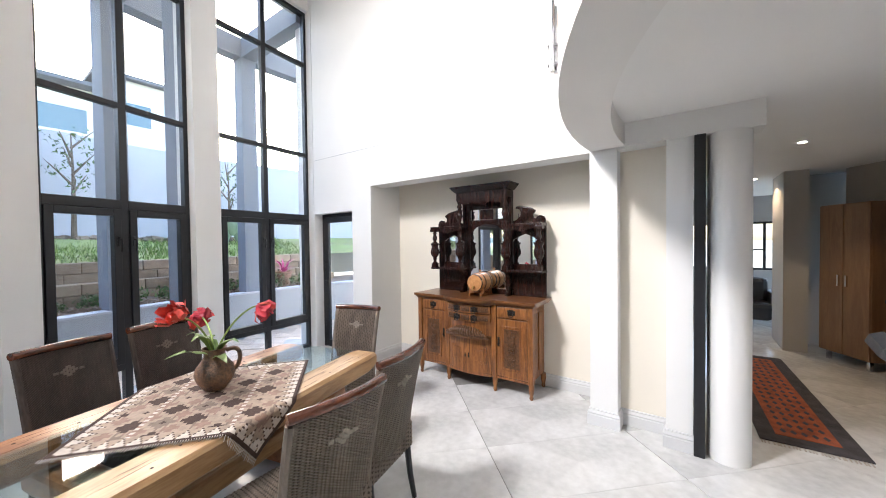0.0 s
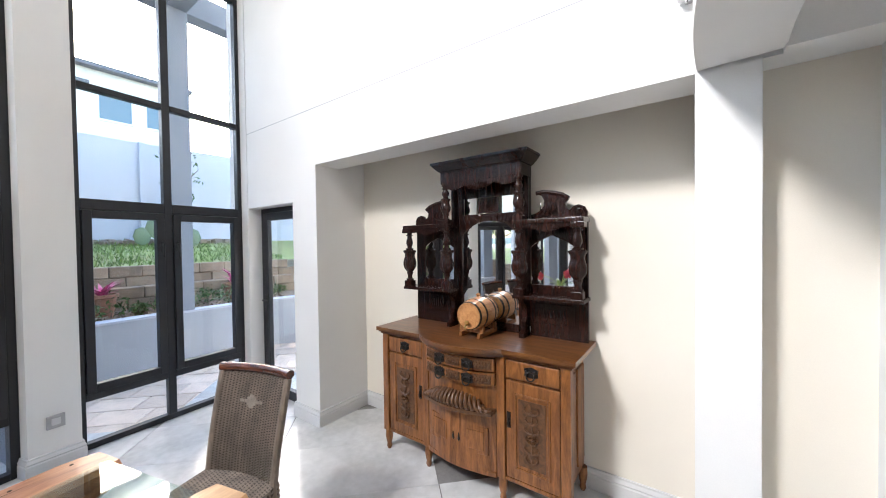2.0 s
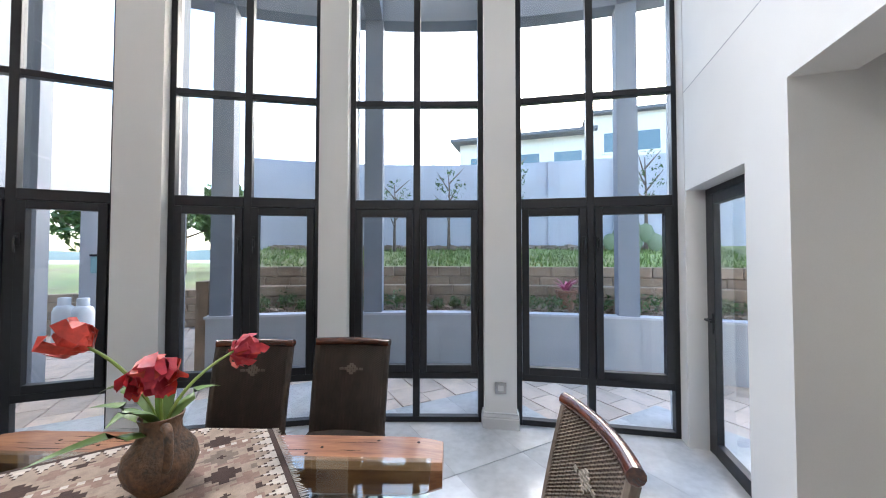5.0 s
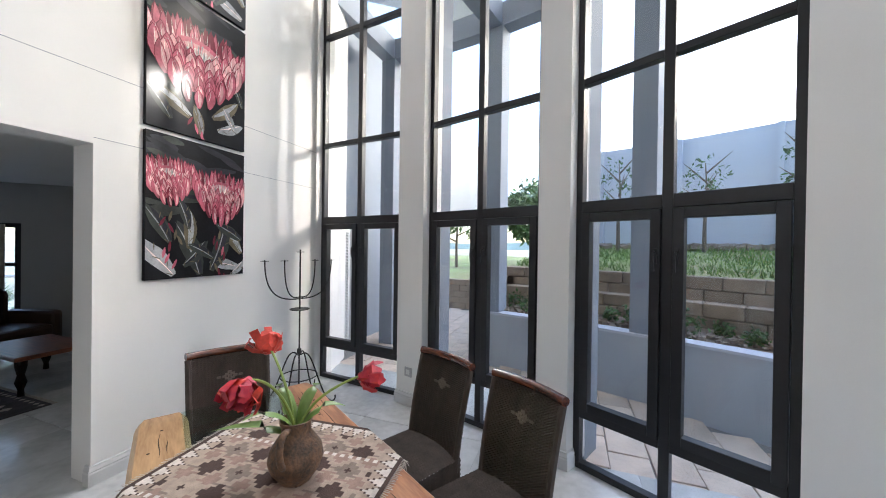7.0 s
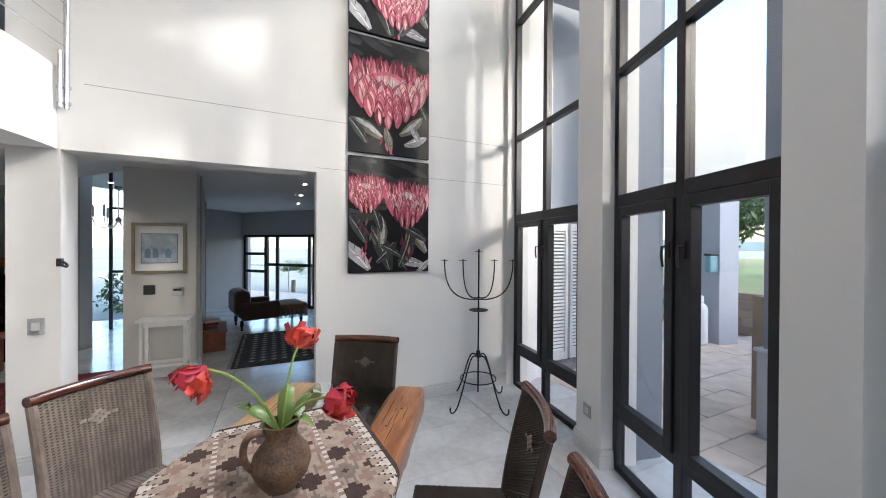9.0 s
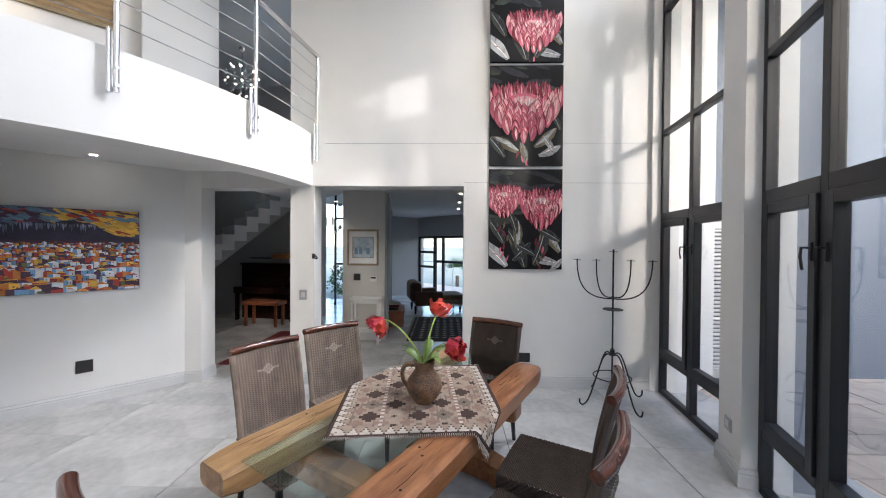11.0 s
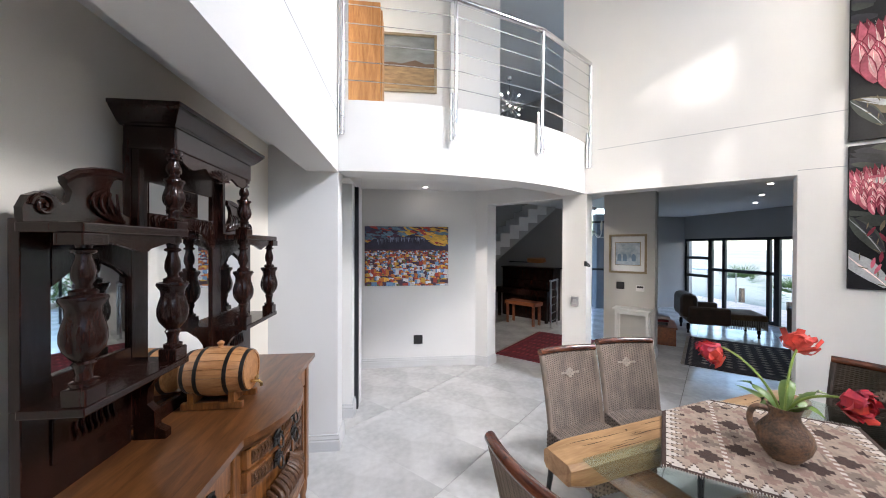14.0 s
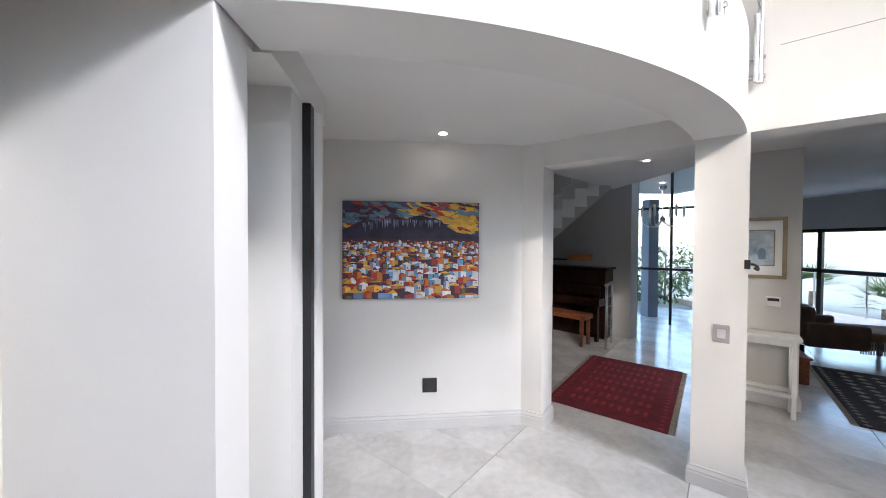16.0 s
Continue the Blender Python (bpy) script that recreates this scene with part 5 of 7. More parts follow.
CRACK = material("dark_crack", (0.03, 0.018, 0.01), 0.9, bump=0)
RATTAN = material("grey_brown_rattan", (0.19, 0.15, 0.12), 0.6, var=0.4, scale=16, fine=90, bump=0.3, stretch=(1, 1, 0.35))
# darker copy of the rattan: the unlit chairs carry their shade in the colour
RATTAN_SHADED = material("rattan_in_shade", (0.06, 0.043, 0.034), 0.6, var=0.45, scale=16, fine=90, bump=0.3, stretch=(1, 1, 0.35))
RAILW = wood("polished_red_brown_rail", (0.04, 0.012, 0.008), (0.16, 0.05, 0.025), 0.22, (2, 10, 10), 2.5, 0.08, 0.5)
TGLASS = glass("table_glass", (0.88, 0.95, 0.93))

# balcony railing of steel posts and cables
rl = thing("balcony_railing", "polished steel balcony railing with thin cables", "railing", kind="structure")
POSTS = [(0.535, 4.945), (0.585, 3.975), (0.915, 3.038), (1.475, 2.215)]
for x, y in POSTS:
    d = (Vector((x, y)) - BC).normalized()
    ps = part("post", tube(bmesh.new(), [(x + d.x * 0.02, y + d.y * 0.02, 2.70), (x + d.x * 0.02, y + d.y * 0.02, 3.93)], 0.017, 12), STEEL, rl, smooth=True)
    part("post", tube(bmesh.new(), [(x + d.y * 0.035, y - d.x * 0.035, 2.70), (x + d.y * 0.035, y - d.x * 0.035, 3.12)], 0.014, 10), STEEL, rl, smooth=True)
    for z in (2.74, 2.86):
        part("bolt", tube(bmesh.new(), [(x - d.x * 0.05, y - d.y * 0.05, z), (x + d.x * 0.045, y + d.y * 0.045, z)], 0.013, 10), STEEL, ps, smooth=True)
hp = [(x + (Vector((x, y)) - BC).normalized().x * 0.02, y + (Vector((x, y)) - BC).normalized().y * 0.02, 3.95) for x, y in POSTS]
part("handrail", tube(bmesh.new(), hp, 0.026, 12), STEEL, rl, smooth=True)
for z in (3.16, 3.32, 3.48, 3.64, 3.80):
    part("cable", tube(bmesh.new(), [(p[0], p[1], z) for p in hp], 0.0035, 6), STEEL, rl)
oc = thing("pine_cabinet", "orange pine cabinet standing on the landing", "cabinet", at=(1.12, 4.84, 2.97))
part("side", B(0, 0.4, -0.17, 0.15, 0, 1.28, bevel=0.004), PINE, oc)
part("door", B(0.03, 0.37, -0.19, -0.172, 0.05, 1.22, bevel=0.004), PINE, oc)
lp = thing("landscape_picture", "framed dry veld landscape under a grey sky", "framed picture", at=(2.617, 4.415, 4.0), rz=90)
part("canvas", B(-0.43, 0.43, 0, 0.012, 0.04, 0.81), material("dull_sky", (0.2, 0.22, 0.22), 0.7, var=0.3, scale=3, stretch=(1, 1, 4), bump=0), lp)
part("plain", B(-0.43, 0.43, 0.012, 0.014, 0.04, 0.36), material("ochre_veld", (0.3, 0.2, 0.1), 0.7, var=0.4, scale=6, stretch=(1, 1, 5), bump=0), lp)
part("ridge", plate(bmesh.new(), [(-0.43, 0.36), (0.43, 0.36), (0.43, 0.4), (0.2, 0.43), (0.05, 0.41), (-0.15, 0.47), (-0.3, 0.42), (-0.43, 0.43)], 0.001, pose(0, 0.0145, 0)), material("brown_ridge", (0.13, 0.08, 0.05), 0.7), lp)
for x0, x1, z0, z1 in ((-0.47, -0.43, 0, 0.85), (0.43, 0.47, 0, 0.85), (-0.43, 0.43, 0, 0.04), (-0.43, 0.43, 0.81, 0.85)):
    part("frame", B(x0, x1, 0, 0.03, z0, z1, bevel=0.005), GILT, lp)

# heavy plank and glass dining table
TM = pose(-0.985, 2.60, 0, 0, 0, 14.5)
tb = thing("dining_table", "dining table of two thick old planks with a glass middle", "dining table")
tb.matrix_basis = TM
for nm, x0, x1, y0, y1, mat in (("east", 0.245, 0.475, -0.99, 1.03, PLANKW), ("west", -0.475, -0.245, -1.0, 0.99, PLANKR)):
    bm = bmesh.new()
    rows = []
    for j in range(31):
        y = y0 + (y1 - y0) * j / 30
        e = min(1.0, min(j, 30 - j) / 1.5)
        w = 0.006 * noise.noise(Vector((x0 * 9, y * 2.5, 0.3))) - 0.018 * (1 - e)
        v = 0.006 * noise.noise(Vector((x1 * 9, y * 2.2, 5.3))) - 0.018 * (1 - e)
        zt, zb = 0.742 - 0.01 * (1 - e), 0.612 + 0.02 * (1 - e)
        xa, xb = x0 - w, x1 + v
        rows.append([bm.verts.new(q) for q in ((xa, y, zb + 0.02), (xa, y, zt - 0.02), (xa + 0.02, y, zt), (xb - 0.02, y, zt), (xb, y, zt - 0.02), (xb, y, zb + 0.02), (xb - 0.02, y, zb), (xa + 0.02, y, zb))])
    for a, b in zip(rows, rows[1:]):
        for k in range(8):
            bm.faces.new((a[k], a[(k + 1) % 8], b[(k + 1) % 8], b[k]))
    bm.faces.new(rows[0]), bm.faces.new(rows[-1][::-1])
    pk = part("plank", bm, mat, tb, "pale worn plank" if mat is PLANKW else "red-brown worn plank", smooth=True)
    bm = bmesh.new()
    for k in range(13):
        cx, cy, ln = random.uniform(x0 + 0.04, x1 - 0.04), random.uniform(y0 + 0.15, y1 - 0.3), random.uniform(0.05, 0.28)
        pts = [(cx + 0.006 * noise.noise(Vector((k * 3.1, t * 3, 0))) , cy + ln * t) for t in (0, 0.25, 0.5, 0.75, 1)]
        wd = (0.0004, 0.0016, 0.0024, 0.0016, 0.0004)
        for (p, wa), (q, wb) in zip(zip(pts, wd), zip(pts[1:], wd[1:])):
            bm.faces.new([bm.verts.new(v) for v in ((p[0] - wa, p[1], 0.7425), (p[0] + wa, p[1], 0.7425), (q[0] + wb, q[1], 0.7425), (q[0] - wb, q[1], 0.7425))])
    for k in range(7):
        lathe(bm, [(0.007, 0.7415), (0.0068, 0.7428)], pose(random.uniform(x0 + 0.05, x1 - 0.05), random.uniform(y0 + 0.1, y1 - 0.1), 0), 10)
    part("cracks", bm, CRACK, pk)
part("glass_top", B(-0.275, 0.275, -0.93, 0.95, 0.7432, 0.7532, bevel=0.002), TGLASS, tb, "clear glass panel with green edge")
for y in (-0.55, 0.58):
    part("crossbeam", block(bmesh.new(), -0.44, 0.44, y - 0.08, y + 0.08, 0.48, 0.611, bevel=0.03), PLANKR, tb)
    part("trestle_post", block(bmesh.new(), -0.1, 0.1, y - 0.07, y + 0.07, 0.12, 0.48, bevel=0.015), PLANKR, tb)
    bm = plate(bmesh.new(), [(-0.46, 0.0), (-0.3, 0.0), (-0.25, 0.03), (0.25, 0.03), (0.3, 0.0), (0.46, 0.0), (0.48, 0.05), (0.4, 0.12), (0.2, 0.17), (-0.2, 0.17), (-0.4, 0.12), (-0.48, 0.05)], 0.16, pose(0, y - 0.08, 0))
    part("foot", bm, PLANKR, tb)
part("stretcher", block(bmesh.new(), -0.07, 0.07, -0.48, 0.5, 0.2, 0.32, bevel=0.02), PLANKW, tb)

# kilim cloth on the table, hanging over the plank edges
KCOL = [material("kilim_" + n, c, 0.95, var=0.22, scale=30, fine=220, bump=0.35) for n, c in (("tan", (0.34, 0.26, 0.2)), ("brown", (0.055, 0.03, 0.022)), ("white", (0.54, 0.48, 0.42)), ("rose", (0.26, 0.17, 0.135)), ("grey", (0.2, 0.15, 0.12)))]
NU, NV = 96, 90
bm = bmesh.new()
inv = TM.inverted()
cu_, cv_ = Vector((0.776, -0.63)), Vector((-0.63, -0.776))
org = Vector((-0.955, 2.585))
grid = []
for i in range(NU + 1):
    row = []
    for j in range(NV + 1):
        q = org + cu_ * (0.98 * (i / NU - 0.5)) + cv_ * (0.93 * (j / NV - 0.5))
        p = inv @ Vector((q.x, q.y, 0))
        over = max(0.0, abs(p.x) - 0.478)
        z = 0.7555 + 0.0012 * noise.noise(Vector((q.x * 9, q.y * 9, 1)))
        if over > 0:
            s = 1 if p.x > 0 else -1
            bend = min(over, 0.02)
            p.x = s * (0.478 + bend + 0.012 * math.sin(p.y * 14) * min(1, over * 8))
            z -= over * 0.97
        row.append(bm.verts.new((p.x, p.y, z)))
    grid.append(row)


def kilim(i, j):
    """Which yarn a knot of the cloth has: zigzag borders, stripes and stepped stars."""
    di, dj = min(i, NU - 1 - i), min(j, NV - 1 - j)
    d = min(di, dj)
    along = i if dj < di else j
    if d < 2:
        return 1
    if d < 9:
        tri = abs((along % 6) - 3)
        return 2 if d - 2 < tri * 1.9 - 0.6 else 1 if d - 2 < tri * 1.9 + 0.8 else 0
    if abs(j - NV * 0.27) < 1 or abs(j - NV * 0.73) < 1:
        return 2 if (i // 2) % 2 else 3
    a, b = (i - 12) % 14 - 7, (j - 12) % 13 - 6
    a2 = (i - 12 + 7) % 14 - 7
    b2 = (j - 12 + 6) % 13 - 6
    m = max(abs(a), abs(b)) + 0.5 * min(abs(a), abs(b))
    if abs(a) // 2 + abs(b) // 2 <= 2:
        return (1, 4, 1, 0)[((i - 12) // 14 + 3 * ((j - 12) // 13)) % 4] if abs(a) + abs(b) > 1 else 1
    if abs(a2) // 2 + abs(b2) // 2 <= 1:
        return 3
    return (0, 0, 3, 0, 4)[int((j // 3 * 7 + i // 11 * 3) % 5)] if (j % 3 == 0) else 0


for i in range(NU):
    for j in range(NV):
        f = bm.faces.new((grid[i][j], grid[i + 1][j], grid[i + 1][j + 1], grid[i][j + 1]))
        f.material_index = kilim(i, j)
bm.normal_update()
kc = thing("kilim_cloth", "brown and cream woven kilim laid across the dining table", "tablecloth")
kc.matrix_basis = TM
cl = part("weave", bm, KCOL[0], kc, smooth=True)
for mt in KCOL[1:]:
    cl.data.materials.append(mt)
sol = cl.modifiers.new("thick", "SOLIDIFY")
sol.thickness, sol.offset = 0.004, -1.0
for row, nxt in ((0, 1), (NU, NU - 1)):
    bm = bmesh.new()
    for j in range(0, NV + 1):
        p, q = cl.data.vertices[row * (NV + 1) + j].co, cl.data.vertices[nxt * (NV + 1) + j].co
        d = (p - q).normalized() * random.uniform(0.018, 0.03)
        tube(bm, [p + Vector((0, 0, 0.001)), p + d + Vector((random.uniform(-0.004, 0.004), random.uniform(-0.004, 0.004), -0.002 if p.z > 0.75 else -0.012))], 0.0022, 4, 0.001)
    part("fringe", bm, KCOL[2], kc)

# earthenware jug with drooping tulips
CLAY = material("mottled_brown_clay", (0.16, 0.085, 0.045), 0.55, var=0.6, scale=22, fine=90, bump=0.5, tint=(0.05, 0.04, 0.03))
jg = thing("clay_jug", "mottled brown earthenware jug with a loop handle on the kilim", "jug", at=(-1.06, 2.635, 0.757), rz=63)
bm = lathe(bmesh.new(), [(0.06, 0), (0.068, 0.012), (0.095, 0.05), (0.108, 0.09), (0.1, 0.13), (0.075, 0.165), (0.058, 0.19), (0.056, 0.215), (0.066, 0.245), (0.06, 0.245), (0.05, 0.21), (0.05, 0.19)], None, 28)
for v in bm.verts:
    v.co += v.co.normalized() * 0.003 * noise.noise(v.co * 28)
part("body", bm, CLAY, jg, smooth=True)
part("handle", tube(bmesh.new(), bez((0.06, 0, 0.22), (0.15, 0, 0.27), (0.15, 0, 0.13), (0.098, 0, 0.1), 12), 0.013, 10), CLAY, jg, smooth=True)
PETAL = material("crimson_tulip_petal", (0.42, 0.025, 0.03), 0.5, var=0.5, scale=14, fine=60, bump=0.2, island=0.3, tint=(0.3, 0.01, 0.04))
PETALO = material("orange_tulip_petal", (0.55, 0.05, 0.03), 0.5, var=0.4, scale=14, fine=60, bump=0.2, island=0.3)
STEM = material("tulip_stem", (0.22, 0.3, 0.06), 0.45, var=0.2, bump=0.05)
TLEAF = material("tulip_leaf", (0.14, 0.22, 0.05), 0.4, var=0.35, scale=8, fine=50, bump=0.1, stretch=(1, 1, 0.3))


def ribbon(bm, pts, widths, up, cup=0.0):
    """A leaf or petal along points, cupped across."""
    rows = []
    for i, p in enumerate(pts):
        d = (pts[min(i + 1, len(pts) - 1)] - pts[max(i - 1, 0)]).normalized()
        s = d.cross(up).normalized()
        nrm = s.cross(d)
        w = widths[i]
        rows.append([bm.verts.new(p + s * w * k + nrm * cup * w * (k * k)) for k in (-1, -0.5, 0, 0.5, 1)])
    for a, b in zip(rows, rows[1:]):
        for k in range(4):
            bm.faces.new((a[k], a[k + 1], b[k + 1], b[k]))


JG = Vector((-1.06, 2.635, 0.757))
for tip, c1, mat, out in (((-0.90, 2.825, 1.245), (-0.96, 2.76, 1.24), PETAL, (0.35, 0.6, -0.7)), ((-0.96, 2.44, 1.235), (-0.99, 2.52, 1.2), PETALO, (0.3, -0.7, 0.5)), ((-1.31, 2.665, 1.15), (-1.2, 2.66, 1.12), PETAL, (-0.95, 0.05, -0.15))):
    fl_ = thing("tulip", "wilting red parrot tulip in the jug", "tulip", "tulips in the jug")
    tip, c1 = Vector(tip), Vector(c1)
    path = bez(JG + Vector((0, 0, 0.12)), JG + Vector((0, 0, 0.3)), c1, tip, 14)
    part("stem", tube(bmesh.new(), path, 0.0065, 7, 0.005), STEM, fl_, smooth=True)
    bloom = new("bloom")
    bloom.parent = fl_
    ax = Vector(out).normalized()
    sd_ = ax.orthogonal().normalized()
    for k in range(40):
        a = k * 2.4
        rad = Matrix.Rotation(a, 3, ax) @ sd_
        spread = 0.3 + 0.6 * (k / 40)
        ln = random.uniform(0.055, 0.095)
        pts = [tip + rad * 0.006, tip + ax * ln * 0.3 + rad * ln * spread * 0.75, tip + ax * ln * 0.65 + rad * ln * spread * 1.0 , tip + ax * ln * 0.95 + rad * ln * spread * (0.8 + random.uniform(-0.3, 0.4))]
        pts = [p + Vector((random.uniform(-1, 1), random.uniform(-1, 1), random.uniform(-1, 1))) * 0.012 for p in pts]
        bm = bmesh.new()
        ribbon(bm, pts, [0.006, 0.016, 0.018, random.uniform(0.003, 0.02)], rad, random.uniform(-0.5, 0.3))
        part("petal", bm, mat if random.random() < 0.75 else PETALO, bloom, smooth=True)
for k, (dx, dy, h, ln) in enumerate(((0.05, -0.08, 0.2, 0.1), (-0.06, -0.06, 0.19, 0.09), (0.1, 0.03, 0.15, 0.14), (-0.1, 0.02, 0.13, 0.15), (0.03, -0.14, 0.1, 0.2), (0.16, -0.03, 0.06, 0.2))):
    lf = thing("tulip_leaf", "long pale green tulip leaf in the jug", "leaf", "leaves in the jug")
    b0 = JG + Vector((0, 0, 0.18))
    pts = bez(b0, b0 + Vector((dx * 0.3, dy * 0.3, h * 0.7)), b0 + Vector((dx, dy, h)), b0 + Vector((dx * 1.9, dy * 1.9, h * 0.75)), 9)
    bm = bmesh.new()
    ribbon(bm, pts, [0.008, 0.016, 0.023, 0.028, 0.03, 0.029, 0.025, 0.019, 0.011, 0.001], Vector((dx, dy, 0.02)).normalized(), 0.35)
    part("blade", bm, TLEAF, lf, smooth=True)


# dark faces of the weave: shade between strands put into the colour
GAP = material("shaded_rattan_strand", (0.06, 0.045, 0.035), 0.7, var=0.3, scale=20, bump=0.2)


# woven dining chairs
def weave(bm, fx, nu, nv, amp):
    """A woven sheet: fx(u, v) gives a point and its normal."""
    g = []
    for i in range(nu + 1):
        row = []
        for j in range(nv + 1):
            p, n = fx(i / nu, j / nv)
            row.append(bm.verts.new(p + n * (amp if (i + j) % 2 else -amp)))
        g.append(row)
    for i in range(nu):
        for j in range(nv):
            f = bm.faces.new((g[i][j], g[i + 1][j], g[i + 1][j + 1], g[i][j + 1]))
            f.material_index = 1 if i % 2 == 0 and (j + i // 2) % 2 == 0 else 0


def chair_back(u, v, face):
    """The leaning, hollow chair back from z 0.42 to 0.97."""
    x = (u - 0.5) * (0.43 + 0.02 * v)
    y = 0.19 + 0.11 * v ** 1.4 + 0.03 * (1 - (2 * u - 1) ** 2) + face
    return Vector((x, y, 0.40 + 0.57 * v)), Vector((0, 1 if face > 0 else -1, 0.2)).normalized()


def build_chair(mat, label):
    c = thing("dining_chair", label, "dining chair", "chairs round the table")
    bm = bmesh.new()
    weave(bm, lambda u, v: chair_back(u, v, -0.014), 45, 90, 0.0026)
    weave(bm, lambda u, v: chair_back(u, v, 0.014), 45, 90, 0.0026)
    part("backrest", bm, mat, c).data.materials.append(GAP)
    for s in (0.0, 1.0):
        part("back_post", tube(bmesh.new(), [chair_back(s, v / 10, 0.0)[0] for v in range(11)], 0.019, 8), mat, c, smooth=True)
    for face in (-0.02, 0.02):
        bm = bmesh.new()
        for i in range(5):
            for j in range(9):
                if abs(j - 4) + abs(i - 2) * 2 <= 4 and (i + j) % 2 == 0:
                    p, n = chair_back(0.5 + (j - 4) * 0.035, 0.76 + (i - 2) * 0.022, face)
                    block(bm, -0.012, 0.012, -0.003, 0.003, -0.007, 0.007, Matrix.Translation(p))
        part("diamond", bm, RUGCREAM if mat is RATTAN else RATTAN, c)
    bm = bmesh.new()
    tube(bm, [chair_back(-0.03 + 1.06 * i / 12, 1.0, 0.0)[0] + Vector((0, 0.004, 0.022)) for i in range(13)], 0.024, 12)
    part("top_rail", bm, RAILW, c, smooth=True)
    bm = bmesh.new()
    weave(bm, lambda u, v: (Vector(((u - 0.5) * 0.46, -0.25 + v * 0.47, 0.475 + 0.008 * math.sin(u * math.pi))), Vector((0, 0, 1))), 45, 60, 0.003)
    for x0, y0, x1, y1 in ((-0.23, -0.25, 0.23, -0.25), (0.23, -0.25, 0.23, 0.22), (0.23, 0.22, -0.23, 0.22), (-0.23, 0.22, -0.23, -0.25)):
        n = Vector((y1 - y0, x0 - x1, 0)).normalized()
        weave(bm, lambda u, v: (Vector((x0 + (x1 - x0) * u, y0 + (y1 - y0) * u, 0.32 + 0.155 * v)), n), 34, 12, 0.004)
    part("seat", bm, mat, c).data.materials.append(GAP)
    for x in (-0.2, 0.2):
        for y, lean in ((-0.22, 0.0), (0.2, 0.05)):
            part("leg", tube(bmesh.new(), [(x, y, 0.33), (x, y + lean * 0.4, 0.15), (x, y + lean, 0)], 0.022, 8, 0.016), BLACK, c, smooth=True)
    return c


CH1 = build_chair(RATTAN, "grey-brown woven rattan dining chair with a wooden top rail")
CH2 = build_chair(RATTAN_SHADED, "woven rattan dining chair darkened for shade, with a wooden top rail")


def chair_pose(x, y, rz):
    """The pose of a chair from the middle of its top rail."""
    return pose(x, y, 0, 0, 0, rz) @ pose(0, -0.305, 0)


CH1.matrix_basis = chair_pose(-0.055, 3.22, -79)
copy_thing(CH1, chair_pose(0.12, 2.65, -90))
copy_thing(CH1, chair_pose(-1.38, 4.02, 17.5))
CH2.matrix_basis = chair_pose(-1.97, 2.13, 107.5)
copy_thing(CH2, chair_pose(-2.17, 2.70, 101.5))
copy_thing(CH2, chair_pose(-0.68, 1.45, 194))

# wrought-iron candle stand
cn = thing("candle_stand", "tall black wrought-iron candle stand by the windows", "candle stand", at=(-1.17, 0.03, 0), rz=22)
part("rod", tube(bmesh.new(), [(0, 0, 0.12), (0, 0, 1.66)], 0.009, 8), WROUGHT, cn, smooth=True)
part("dish", lathe(bmesh.new(), [(0.02, 1.0), (0.1, 1.0), (0.105, 1.008), (0.02, 1.006)], None, 20), WROUGHT, cn, smooth=True)
part("collar", lathe(bmesh.new(), [(0.02, 0.5), (0.026, 0.53), (0.02, 0.57)], None, 12), WROUGHT, cn, smooth=True)
bm = tube(bmesh.new(), [(0.19 * math.cos(a), 0.19 * math.sin(a), 0.27) for a in (i * math.pi / 16 for i in range(33))], 0.006, 6)
part("ring", bm, WROUGHT, cn, smooth=True)
for i in range(4):
    a = i * math.pi / 2 + 0.7
    c, s = math.cos(a), math.sin(a)
    pts = bez((c * 0.02, s * 0.02, 0.5), (c * 0.14, s * 0.14, 0.6), (c * 0.17, s * 0.17, 0.3), (c * 0.3, s * 0.3, 0.06), 12) + bez((c * 0.3, s * 0.3, 0.06), (c * 0.35, s * 0.35, -0.02), (c * 0.42, s * 0.42, -0.01), (c * 0.41, s * 0.41, 0.07), 8)[1:]
    part("foot", tube(bmesh.new(), [Vector(p) + Vector((0, 0, 0.002)) for p in pts], 0.008, 8), WROUGHT, cn, smooth=True)
for x in (-0.37, -0.17, 0.17, 0.37):
    arm = part("arm", tube(bmesh.new(), bez((0, 0, 1.12 + 0.02 * (abs(x) < 0.3)), (x * 0.75, 0, 1.1), (x, 0, 1.25), (x * 1.0, 0, 1.55), 14), 0.007, 8), WROUGHT, cn, smooth=True)
    part("pricket", block(block(bmesh.new(), x - 0.04, x + 0.04, -0.004, 0.004, 1.535, 1.541), x - 0.004, x + 0.004, -0.04, 0.04, 1.5355, 1.5405), WROUGHT, arm)
part("pricket", B(-0.04, 0.04, -0.004, 0.004, 1.63, 1.636), WROUGHT, cn)

# flower canvases on the tall wall
def varnished(m, weight=0.12):
    """A clear picture varnish over a paint."""
    b = m.node_tree.nodes["Principled BSDF"]
    b.inputs["Coat Weight"].default_value, b.inputs["Coat Roughness"].default_value, b.inputs["Coat IOR"].default_value = weight, 0.12, 1.45
    return m


PBG = varnished(material("night_canvas", (0.006, 0.006, 0.008), 0.6, var=0.6, scale=5, bump=0.02, spec=0.15))
